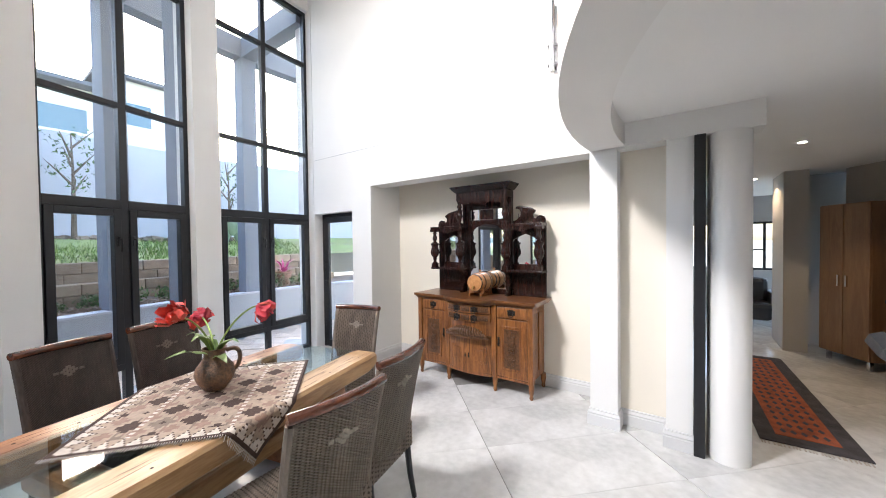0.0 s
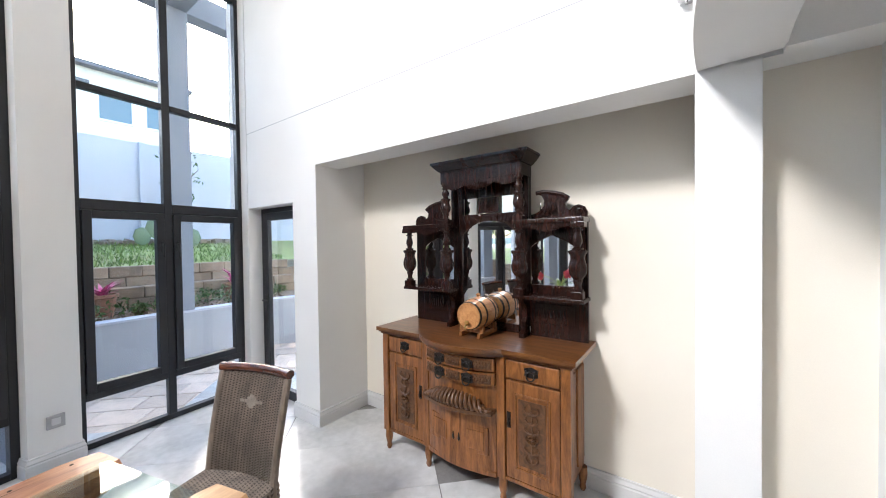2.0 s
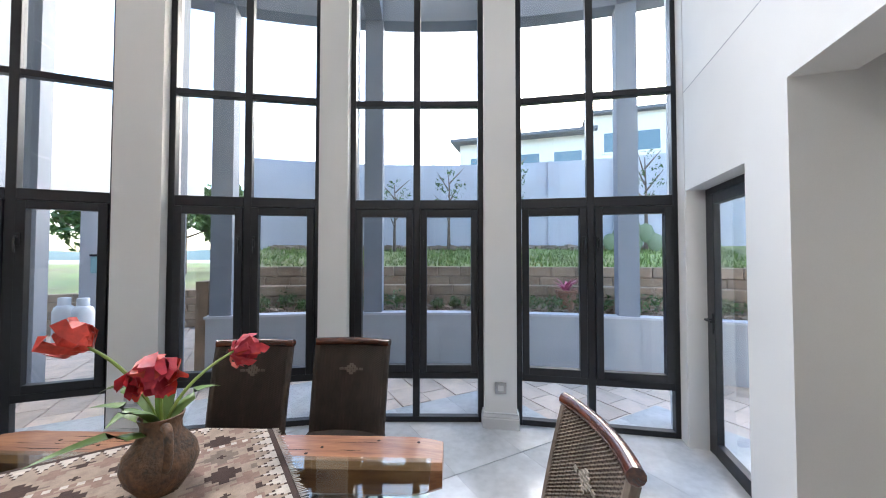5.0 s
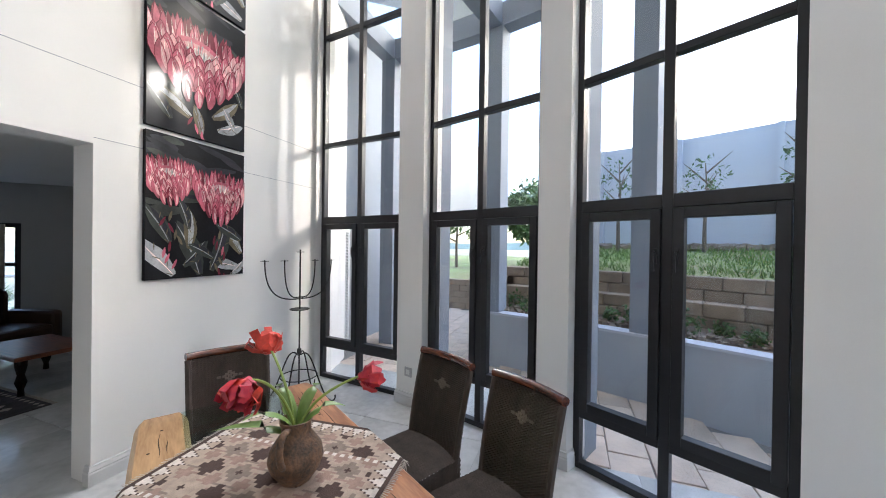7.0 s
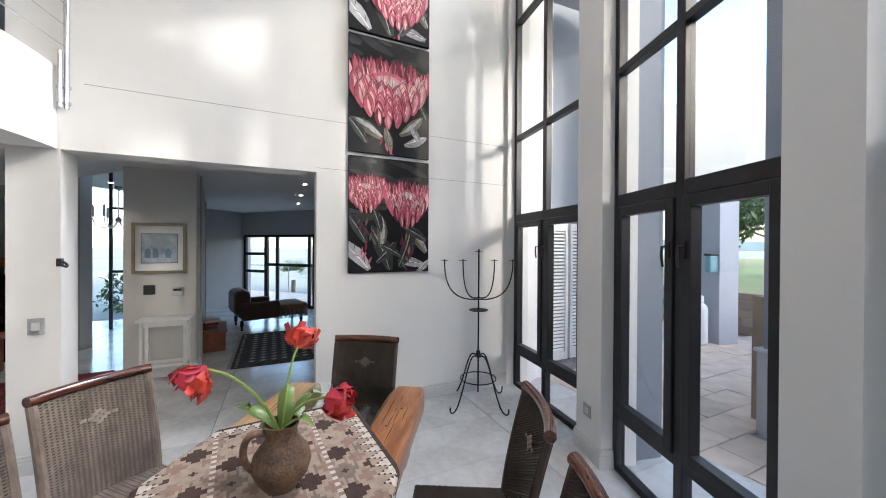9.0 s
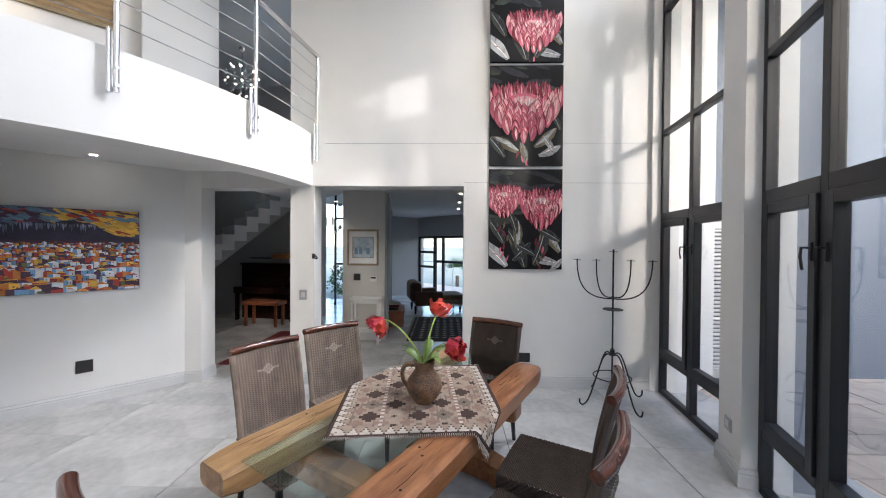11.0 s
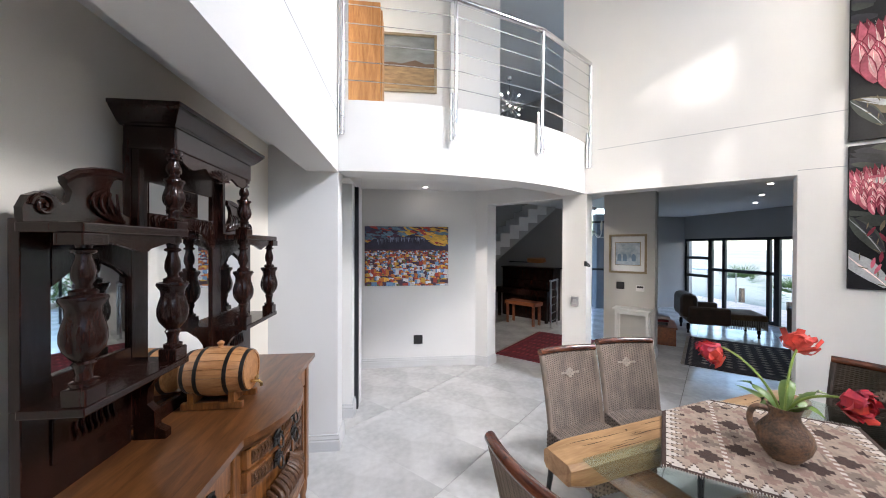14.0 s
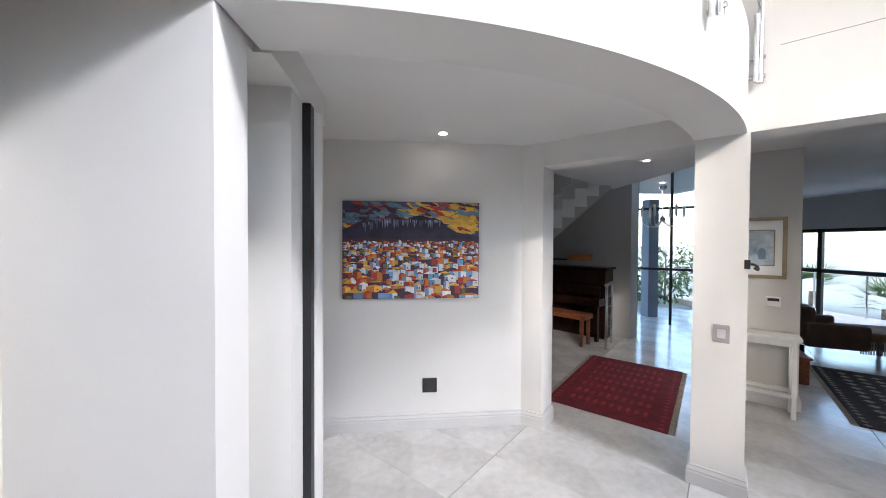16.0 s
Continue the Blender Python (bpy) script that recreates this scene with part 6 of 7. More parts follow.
PCOL = {n: varnished(material("paint_" + n, c, 0.55, var=0.35, scale=14, fine=60, bump=0.04, island=0.22, spec=0.2)) for n, c in (("rose", (0.44, 0.1, 0.14)), ("deep", (0.16, 0.014, 0.03)), ("blush", (0.66, 0.33, 0.34)), ("cream", (0.78, 0.66, 0.62)), ("leaf", (0.035, 0.042, 0.035)), ("silver", (0.3, 0.31, 0.32)), ("olive", (0.12, 0.1, 0.06)), ("dusk", (0.02, 0.02, 0.026)))}
PK = list(PCOL)


def canvas(z0, flowers, leaves_at, label):
    """A tall canvas with painted sugarbush heads and leaves; flowers are (x, base, half width, height, lean)."""
    w, h = 0.86, 1.18
    cv = thing("flower_canvas", label, "painting", "flower canvases")
    x, y = diag(0.005 - w / 2, 0.004)
    cv.matrix_basis = Matrix.Translation((x, y, z0)) @ dm
    part("canvas", B(-w / 2, w / 2, 0, 0.035, 0, h, bevel=0.002), PBG, cv)
    layer = [0.0352]
    bms = {n: bmesh.new() for n in PK}

    def shape(name, pts):
        layer[0] += 0.000012
        q = [(max(-w / 2 + 0.002, min(w / 2 - 0.002, a)), max(0.002, min(h - 0.002, b))) for a, b in pts]
        if max(a for a, b in q) - min(a for a, b in q) < 0.0005 or max(b for a, b in q) - min(b for a, b in q) < 0.0005:
            return
        vs = [bms[name].verts.new((a, layer[0], b)) for a, b in q]
        bms[name].faces.new(vs)

    def petal(cx, cz, ang, ln, wd, name, bend=0.0, belly=0.55):
        d, s = (math.sin(ang), math.cos(ang)), (math.cos(ang), -math.sin(ang))
        rows = [(0, 0.3), (0.2, 0.7), (belly * 0.75, 0.95), (belly, 1.0), (0.78, 0.72), (0.9, 0.4), (1.0, 0.02)]

        def at(t, k):
            o = bend * t * t * ln
            return (cx + d[0] * t * ln + s[0] * (wd * k + o), cz + d[1] * t * ln + s[1] * (wd * k + o))
        shape(name, [at(t, k) for t, k in rows] + [at(t, -k) for t, k in rows[::-1]])

    def bract(cx, cz, ang, ln, wd, names, bend=0.0):
        """A pointed scale: dark edge, body, a lit side and a pale midrib."""
        petal(cx, cz, ang, ln * 1.03, wd * 1.14, "deep", bend)
        petal(cx, cz, ang, ln, wd, random.choice(names), bend)
        petal(cx - wd * 0.22, cz + ln * 0.12, ang, ln * 0.72, wd * 0.42, "blush" if random.random() < 0.7 else "rose", bend)
        petal(cx + wd * 0.1, cz + ln * 0.3, ang, ln * 0.66, wd * 0.06, "cream", bend)

    for k in range(26):
        petal(random.uniform(-0.43, 0.4), random.uniform(0.55, 1.15), random.uniform(1.2, 1.9), random.uniform(0.15, 0.4), random.uniform(0.02, 0.05), random.choice(("dusk", "dusk", "leaf")))
    for lx, lz, ang, ln, nm in leaves_at:
        petal(lx, lz, ang, ln, ln * 0.17, nm, 0.15)
        petal(lx - 0.012, lz + 0.02, ang, ln * 0.9, ln * 0.06, "dusk" if nm == "leaf" else "silver", 0.15)
        petal(lx + 0.008, lz + 0.01, ang + 0.03, ln * 0.95, ln * 0.014, "silver" if nm != "silver" else "cream", 0.15)
        for k in range(4):
            petal(lx + math.sin(ang) * ln * 0.2 * k, lz + math.cos(ang) * ln * 0.2 * k, ang + 0.6 * (-1) ** k, ln * 0.16, 0.004, "olive")
    for cx, zb, wf, hf, lean in flowers:
        for k in range(9):
            petal(cx + 0.05 * math.sin(k * 1.3) - lean * 0.1, zb - 0.02 - 0.05 * k, random.uniform(-0.5, 0.5) + 3.14, 0.09, 0.012, random.choice(("olive", "rose", "deep")))
        for n, fan, ln in ((15, 0.95, 0.96), (14, 0.82, 1.0), (11, 0.62, 0.98)):
            for i in range(n):
                k = 2 * i / (n - 1) - 1
                bract(cx + 0.5 * wf * k, zb + hf * (0.2 + 0.1 * k * k), fan * k * 0.5 + lean + random.uniform(-0.05, 0.05), hf * (ln - 0.2 - 0.12 * k * k) * random.uniform(0.92, 1.06), wf * 0.11, ("rose", "rose", "deep"), -0.12 * k)
        for q in range(3):
            shape(("rose", "blush", "cream")[q], [(cx + lean * 0.3 * hf + (0.66 - 0.13 * q) * wf * math.cos(a * 0.314), zb + hf * (0.56 + (0.27 - 0.05 * q) * math.sin(a * 0.314))) for a in range(20)])
        for i in range(90):
            a = random.uniform(-1.25, 1.25)
            q = random.uniform(0.25, 0.62)
            petal(cx + lean * 0.3 * hf + math.sin(a) * wf * q, zb + hf * (0.5 + 0.3 * math.cos(a) * q), a * 0.8, hf * 0.13, wf * 0.014, random.choice(("cream", "blush", "silver", "rose")))
        for r_ in range(7):
            n = max(4, 11 - r_)
            for i in range(n):
                k = (2 * (i + 0.5 * (r_ % 2)) / (n - 1) - 1)
                if abs(k) > 1.06:
                    continue
                px = cx + k * wf * (0.84 - 0.02 * r_ - 0.008 * r_ * r_) + lean * 0.2 * hf * (1 - r_ / 7)
                pz = zb + hf * (0.36 - 0.055 * r_ + 0.14 * k * k)
                bract(px, pz, 0.4 * k + lean + random.uniform(-0.07, 0.07), hf * (0.33 - 0.018 * r_ + 0.1 * k * k) * random.uniform(0.9, 1.1), wf * (0.125 - 0.006 * r_), ("rose", "rose", "blush") if r_ < 4 else ("rose", "rose", "deep"), -0.2 * k)
    for n in PK:
        if len(bms[n].faces):
            tagged(part("painted_" + n, bms[n], PCOL[n], cv), kind="stuff")
        else:
            bms[n].free()


LV = [(-0.4, 0.2, 0.5, 0.34, "olive"), (-0.38, 0.06, 1.2, 0.3, "silver"), (0.22, 0.03, 0.62, 0.42, "silver"), (0.0, 0.02, 0.25, 0.5, "leaf"), (-0.1, 0.05, -0.5, 0.45, "leaf"), (0.25, 0.3, 0.4, 0.35, "leaf"), (-0.4, 0.33, 0.9, 0.3, "leaf"), (0.1, 0.25, -0.15, 0.34, "olive"), (0.14, 0.1, -0.9, 0.3, "leaf"), (-0.12, 0.16, 0.9, 0.26, "leaf"), (0.1, 0.42, 0.15, 0.26, "leaf"), (-0.3, 0.0, -1.0, 0.2, "silver")]
canvas(1.415, ((0.25, 0.58, 0.2, 0.42, 0.12), (-0.18, 0.44, 0.245, 0.52, -0.03)), LV, "dark canvas painted with two pink protea flowers")
canvas(2.635, ((0.03, 0.24, 0.42, 0.74, -0.02),), [(-0.1, 0.22, -1.0, 0.34, "olive"), (-0.15, 0.12, -1.3, 0.28, "silver"), (0.1, 0.16, 0.9, 0.36, "olive"), (-0.32, 0.16, 0.4, 0.22, "silver"), (0.0, 0.03, 0.1, 0.26, "olive"), (0.25, 0.1, 0.5, 0.3, "leaf"), (-0.4, 0.42, 0.3, 0.2, "leaf")], "glossy dark canvas painted with one large pink protea")
canvas(3.855, ((-0.08, 0.08, 0.3, 0.52, 0.02),), LV[:8], "dark canvas painted with a deep red protea flower")

# city painting
cp = thing("city_painting", "colourful canvas of a town below a flat mountain", "painting", at=(PX - 0.003, 4.375, 1.185), rz=90)
CW, CHH = 1.2, 0.855
part("canvas", B(-CW / 2, CW / 2, 0, 0.035, 0, CHH, bevel=0.002), material("indigo_sky_ground", (0.07, 0.06, 0.12), 0.5, var=0.6, scale=4.0, fine=12, bump=0.1, tint=(0.03, 0.04, 0.08)), cp)
CITY = [material("town_" + n, c, 0.55, var=0.2, scale=12, bump=0.1, island=0.2) for n, c in (("white", (0.7, 0.71, 0.74)), ("orange", (0.58, 0.2, 0.04)), ("red", (0.4, 0.05, 0.035)), ("yellow", (0.72, 0.42, 0.06)), ("blue", (0.16, 0.32, 0.55)), ("plum", (0.07, 0.03, 0.06)), ("green", (0.13, 0.15, 0.05)))]
# clouds as broad dabs: plum and teal on one side, crimson and gold on the other
dabs = [bmesh.new() for _ in range(4)]
DAB = [CITY[3], CITY[2], CITY[5], material("town_teal", (0.12, 0.2, 0.28), 0.55, var=0.3, scale=12, bump=0.1, island=0.3)]
ly = 0.0352
for k in range(420):
    x, z = random.uniform(-0.58, 0.58), random.uniform(0.58, 0.85)
    low = z < 0.72
    c = random.choices(range(4), (7, 0.7, 0.4, 0.6) if x < -0.15 and low else (3, 1.3, 1.2, 2) if x < 0.05 else (0.9, 0.5, 2.2, 4.5))[0]
    a, b = random.uniform(0.02, 0.075), random.uniform(0.008, 0.024)
    ly += 0.0000012
    dabs[c].faces.new([dabs[c].verts.new((max(-0.598, min(0.598, x + a * math.cos(q * 0.7) * (1 + 0.3 * math.sin(q * 2.1 + k)))), ly, min(0.852, z + 0.25 * a * math.cos(q * 0.7) + b * math.sin(q * 0.7)))) for q in range(9)])
for d_, m_ in zip(dabs, DAB):
    tagged(part("painted_sky", d_, m_, cp), kind="stuff")
ridge = [(-0.6, 0.5), (0.6, 0.5), (0.6, 0.6), (0.52, 0.64), (0.46, 0.675), (0.38, 0.69), (0.3, 0.685), (0.12, 0.71), (0.05, 0.7), (-0.02, 0.73), (-0.1, 0.735), (-0.14, 0.715), (-0.2, 0.715), (-0.26, 0.69), (-0.3, 0.645), (-0.4, 0.59), (-0.6, 0.55)]
mountain = part("mountain", plate(bmesh.new(), ridge, 0.0006, pose(0, 0.0358, 0)), material("mountain_indigo", (0.035, 0.03, 0.06), 0.5, var=0.5, scale=6, bump=0.1), cp)
bm = bmesh.new()
for k in range(34):
    # narrow sunlit buttresses hanging from the flat summit
    x = -0.24 + 0.02 * k + random.uniform(-0.006, 0.006)
    top = (0.69 if x > 0.3 else 0.7) - 0.02 * max(0, x - 0.3) / 0.1 + random.uniform(-0.006, 0.004)
    w, h = random.uniform(0.005, 0.012), random.uniform(0.03, 0.09)
    y = 0.0366 + 2e-6 * k
    bm.faces.new([bm.verts.new(v) for v in ((x - w, y, top - 0.3 * h), (x - 0.4 * w, y, top), (x + w, y, top - 0.1 * h), (x + 0.5 * w, y, top - 0.7 * h), (x - 0.2 * w, y, top - h))])
tagged(part("painted_cliff", bm, material("cliff_blue", (0.2, 0.22, 0.33), 0.5, var=0.4, bump=0.1, island=0.5), cp), kind="stuff")
bms = [bmesh.new() for _ in CITY]
bms[5].faces.new([bms[5].verts.new(v) for v in ((-0.598, 0.0367, 0.002), (0.598, 0.0367, 0.002), (0.598, 0.0367, 0.53), (-0.598, 0.0367, 0.53))])
ly = 0.0369
z = 0.5
while z > 0.0:
    k = 0.16 + 1.0 * (0.53 - z)
    x = -0.595
    while x < 0.57:
        w, h = random.uniform(0.05, 0.15) * k * 1.6, random.uniform(0.05, 0.11) * k * 1.6
        ly += 0.000004
        zz = z + random.uniform(-0.05, 0.05) * k
        x1, z0, zt = min(0.597, x + w), max(0.003, zz - h), max(0.006, min(0.53, zz))
        lean, split = random.uniform(-0.12, 0.12) * h, x + (x1 - x) * random.uniform(0.45, 0.7)
        c = random.choices(range(7), (6, 2.6, 2.4, 1.5, 1.5, 2.2, 1))[0]
        side = {0: 4, 1: 2, 2: 5, 3: 1, 4: 5, 5: 5, 6: 5}[c]
        for col, xa, xb, za, zb in ((c, x, split, 0.0, lean), (side, split, x1, lean, -0.3 * lean)):
            bms[col].faces.new([bms[col].verts.new(v) for v in ((xa, ly, z0), (xb, ly, z0), (xb, ly, min(0.53, zt + zb)), (xa, ly, min(0.53, zt + za)))])
        c2 = random.choice((1, 2, 1, 0, 5, 3))
        bms[c2].faces.new([bms[c2].verts.new(v) for v in ((x, ly + 2e-6, zt), (split, ly + 2e-6, min(0.53, zt + lean)), (x1, ly + 2e-6, zt), (x + w * 0.45, ly + 2e-6, min(0.535, zt + h * random.uniform(0.15, 0.4))))])
        if k > 0.3 and z0 > 0.01:
            for q in range(random.randint(0, 2)):
                xx, zw = x + (x1 - x) * random.uniform(0.05, 0.85), random.uniform(z0 + 0.1 * h, zt - 0.35 * h)
                bms[5].faces.new([bms[5].verts.new(v) for v in ((xx, ly + 3e-6, zw), (xx + w * 0.09, ly + 3e-6, zw), (xx + w * 0.09, ly + 3e-6, zw + h * 0.22), (xx, ly + 3e-6, zw + h * 0.22))])
        if random.random() < 0.3:
            xx, rr_ = random.uniform(x, x1), 0.03 * k
            cg = random.choice((6, 6, 1, 5))
            bms[cg].faces.new([bms[cg].verts.new((max(-0.597, min(0.597, xx + rr_ * 1.6 * math.cos(q * 0.9) * random.uniform(0.7, 1.2))), ly + 3.5e-6, max(0.003, z0 + 0.4 * rr_ + rr_ * math.sin(q * 0.9)))) for q in range(7)])
        x += w * random.uniform(0.6, 1.15)
    z -= 0.07 * k + 0.01
for b_, m_ in zip(bms, CITY):
    tagged(part("painted_town", b_, m_, cp), kind="stuff")

# ---- carved sideboard with its mirror back ----
SB = thing("sideboard", "carved golden oak sideboard with a bowed middle and brass pulls", "sideboard", at=(-0.75, 5.095, 0))


def bow(x, deep=0.115):
    """How far the middle of the front bows out at x."""
    return -deep * max(0.0, math.cos(x / 0.33 * math.pi / 2)) ** 0.8 if abs(x) < 0.33 else 0.0


def curved(bm, x0, x1, z0, z1, d0, d1, n=14, deep=0.1):
    """A slab that follows the bowed front, from depth d0 to d1 behind its line."""
    rows = []
    for i in range(n + 1):
        x = x0 + (x1 - x0) * i / n
        y = bow(x, deep)
        rows.append([bm.verts.new(v) for v in ((x, y + d0, z0), (x, y + d0, z1), (x, y + d1, z1), (x, y + d1, z0))])
    for a, b in zip(rows, rows[1:]):
        for k in range(4):
            bm.faces.new((a[k], b[k], b[(k + 1) % 4], a[(k + 1) % 4]))
    bm.faces.new(rows[0]), bm.faces.new(rows[-1][::-1])
    return bm


part("body", block(block(curved(bmesh.new(), -0.3, 0.3, 0.16, 0.945, 0.03, 0.44), -0.7, -0.3, 0.02, 0.44, 0.16, 0.945), 0.3, 0.7, 0.02, 0.44, 0.16, 0.945), OAK, SB)
# moulded top following the bow
for z0, z1, o in ((0.945, 0.96, 0.02), (0.96, 0.972, 0.032), (0.972, 1.0, 0.045)):
    bm = bmesh.new()
    pts = [(-0.735 - o, 0.0 - o)] + [(x, bow(x) - o) for x in (-0.33 + 0.66 * i / 20 for i in range(21))] + [(0.735 + o, 0.0 - o), (0.735 + o, 0.46), (-0.735 - o, 0.46)]
    prism(bm, pts, z0, z1)
    part("top" if z1 == 1.0 else "moulding", bm, OAKTOP, SB)
for x in (-0.715, -0.305, 0.305, 0.715):
    part("post", B(x - 0.028, x + 0.028, -0.012, 0.05, 0.16, 0.944, bevel=0.004), OAK, SB)
    part("leg", lathe(bmesh.new(), [(0.014, 0), (0.022, 0.02), (0.018, 0.045), (0.026, 0.075), (0.03, 0.11), (0.028, 0.16)], pose(x, 0.02, 0), 14), OAK, SB, smooth=True)
for x in (-0.7, 0.7):
    part("leg", lathe(bmesh.new(), [(0.014, 0), (0.022, 0.02), (0.018, 0.045), (0.026, 0.075), (0.03, 0.11), (0.028, 0.16)], pose(x, 0.41, 0), 14), OAK, SB, smooth=True)
for s in (-1, 1):
    for y0, y1 in ((0.07, 0.21), (0.25, 0.4)):
        part("side_panel", B(min(s * 0.7, s * 0.715), max(s * 0.7, s * 0.715), y0, y1, 0.24, 0.86, bevel=0.004), OAK, SB)


def acanthus(bm, cx, cz, w, h, y, n=5):
    """Raised leaf carving: a stem, a flower boss and curling leaves."""
    for s in (-1, 1):
        for i in range(n):
            t = (i + 0.5) / n
            zz = cz - h / 2 + h * t
            ln = w * (0.42 if i % 2 else 0.34)
            tube(bm, bez((cx, y, zz - h * 0.06), (cx + s * ln * 0.6, y - 0.006, zz - h * 0.05), (cx + s * ln, y - 0.006, zz + h * 0.04), (cx + s * ln * 0.55, y - 0.003, zz + h * 0.08), 6), w * 0.055, 6, w * 0.02)
    tube(bm, [(cx, y, cz - h / 2), (cx + w * 0.04, y - 0.004, cz), (cx, y, cz + h / 2)], w * 0.045, 6, w * 0.02)
    for i in range(8):
        a = i * math.pi / 4
        lathe(bm, [(0.001, -0.006), (w * 0.09, 0), (0.001, 0.006)], Matrix.Translation((cx + math.cos(a) * w * 0.15, y - 0.003, cz - h * 0.05 + math.sin(a) * w * 0.15)), 6)
    lathe(bm, [(0.001, -0.008), (w * 0.1, 0), (0.001, 0.008)], Matrix.Translation((cx, y - 0.006, cz - h * 0.05)), 8)
    return bm


def pull(par, x, y, z):
    bm = plate(bmesh.new(), [(-0.045, -0.02), (-0.03, -0.026), (-0.012, -0.03), (0.012, -0.03), (0.03, -0.026), (0.045, -0.02), (0.04, 0.0), (0.045, 0.022), (0.02, 0.03), (0, 0.036), (-0.02, 0.03), (-0.045, 0.022), (-0.04, 0.0)], 0.005, pose(x, y - 0.005, z))
    h = part("pull", bm, IRON, par, "dark bronze pull with a ring")
    part("ring", tube(bmesh.new(), [(x + 0.027 * math.sin(a), y - 0.012 - 0.006 * (1 - math.cos(a)), z - 0.012 - 0.026 * (1 - math.cos(a)) + 0.022) for a in (i * math.pi / 8 for i in range(17))], 0.0045, 7), IRON, h, smooth=True)
    for dx in (-0.027, 0.027):
        part("boss", lathe(bmesh.new(), [(0.009, 0), (0.007, 0.01), (0.001, 0.013)], Matrix.Translation((x + dx, y - 0.005, z + 0.008)) @ pose(0, 0, 0, 90, 0, 0), 10), IRON, h, smooth=True)


for s in (-1, 1):
    xa, xb = sorted((s * 0.34, s * 0.68))
    cx = (xa + xb) / 2
    dw = part("drawer", B(xa, xb, -0.004, 0.02, 0.815, 0.93, bevel=0.006), OAK, SB)
    pull(dw, cx, -0.004, 0.875)
    dr_ = part("door", B(xa, xb, 0.0, 0.02, 0.185, 0.80, bevel=0.003), OAK, SB)
    for x0, x1, z0, z1 in ((xa + 0.055, xa + 0.072, 0.25, 0.73), (xb - 0.072, xb - 0.055, 0.25, 0.73), (xa + 0.072, xb - 0.072, 0.25, 0.267), (xa + 0.072, xb - 0.072, 0.713, 0.73)):
        part("moulding", B(x0, x1, -0.01, 0.0, z0, z1, bevel=0.004), OAK, dr_)
    pn_ = part("carved_panel", B(xa + 0.085, xb - 0.085, -0.004, 0.0, 0.285, 0.695), CARVE, dr_, "dark carved flower panel")
    part("carving", acanthus(bmesh.new(), cx, 0.49, 0.15, 0.36, -0.006, 6), CARVE, dr_, smooth=True)
    lk = xa + 0.02 if s > 0 else xb - 0.02
    part("escutcheon", B(lk - 0.012, lk + 0.012, -0.006, 0.0, 0.5, 0.6, bevel=0.003), IRON, dr_)
    part("pendant", lathe(bmesh.new(), [(0.003, 0), (0.012, 0.02), (0.006, 0.05), (0.003, 0.06)], pose(lk, -0.012, 0.505), 8), IRON, dr_, smooth=True)
for z0, z1 in ((0.845, 0.925), (0.75, 0.83)):
    dw = part("drawer", curved(bmesh.new(), -0.275, 0.275, z0, z1, -0.0, 0.03), OAK, SB)
    for x in (-0.2, 0.0, 0.2):
        bm = curved(bmesh.new(), x - 0.055, x + 0.055, z0 + 0.012, z1 - 0.012, -0.004, 0.0, 6)
        part("carved_panel", bm, CARVE, dw)
        bm = bmesh.new()
        for k in range(6):
            xx = x - 0.045 + k * 0.018
            tube(bm, [(xx - 0.008, bow(xx, 0.1) - 0.005, z0 + 0.018), (xx + 0.004, bow(xx, 0.1) - 0.008, (z0 + z1) / 2), (xx - 0.004, bow(xx, 0.1) - 0.005, z1 - 0.018)], 0.005, 5, 0.003)
        part("carving", bm, CARVE, dw)
    for x in (-0.11, 0.11):
        pull(dw, x, bow(x, 0.1) - 0.004, (z0 + z1) / 2)
# gadrooned shell frieze
bm = bmesh.new()
for i in range(17):
    t = i / 16 * 2 - 1
    x = t * 0.26
    h = 0.085 * math.sqrt(max(0.02, 1 - t * t))
    tube(bm, bez((x * 1.0, bow(x, 0.1) - 0.02, 0.60), (x * 0.98, bow(x, 0.1) - 0.075, 0.60 + h * 0.3), (x * 0.9, bow(x, 0.1) - 0.06, 0.60 + h * 0.8), (x * 0.75, bow(x, 0.1) - 0.0, 0.60 + h * 1.1), 6), 0.017, 8, 0.01)
part("carved_frieze", bm, CARVE, SB, "dark carved shell frieze", smooth=True)
part("frieze_ledge", curved(bmesh.new(), -0.275, 0.275, 0.575, 0.597, -0.05, 0.03, 14, 0.1), CARVE, SB)
for s in (-1, 1):
    xa, xb = sorted((s * 0.004, s * 0.272))
    cx = (xa + xb) / 2
    dr_ = part("door", curved(bmesh.new(), xa, xb, 0.19, 0.565, 0.01, 0.04, 8, 0.06), OAK, SB)
    yy = bow(cx, 0.06)
    for q, (o, d) in enumerate(((0.09, -0.004), (0.062, -0.012), (0.035, -0.005))):
        tilt = (bow(cx + 0.05, 0.06) - bow(cx - 0.05, 0.06)) / 0.1
        m = Matrix.Translation((cx, yy + 0.012, 0.375)) @ Matrix.Rotation(math.atan(tilt), 4, "Z")
        part("moulding", B(-o, o, d - 0.01, 0.012, -o, o, m, bevel=0.004), OAK if q != 2 else CARVE, dr_)
    part("pendant", lathe(bmesh.new(), [(0.003, 0), (0.012, 0.02), (0.006, 0.06), (0.003, 0.07)], pose(s * 0.022, bow(0.022, 0.06) - 0.005, 0.33), 8), IRON, dr_, smooth=True)
part("plinth", curved(bmesh.new(), -0.275, 0.275, 0.155, 0.185, 0.0, 0.05, 14, 0.06), OAK, SB)
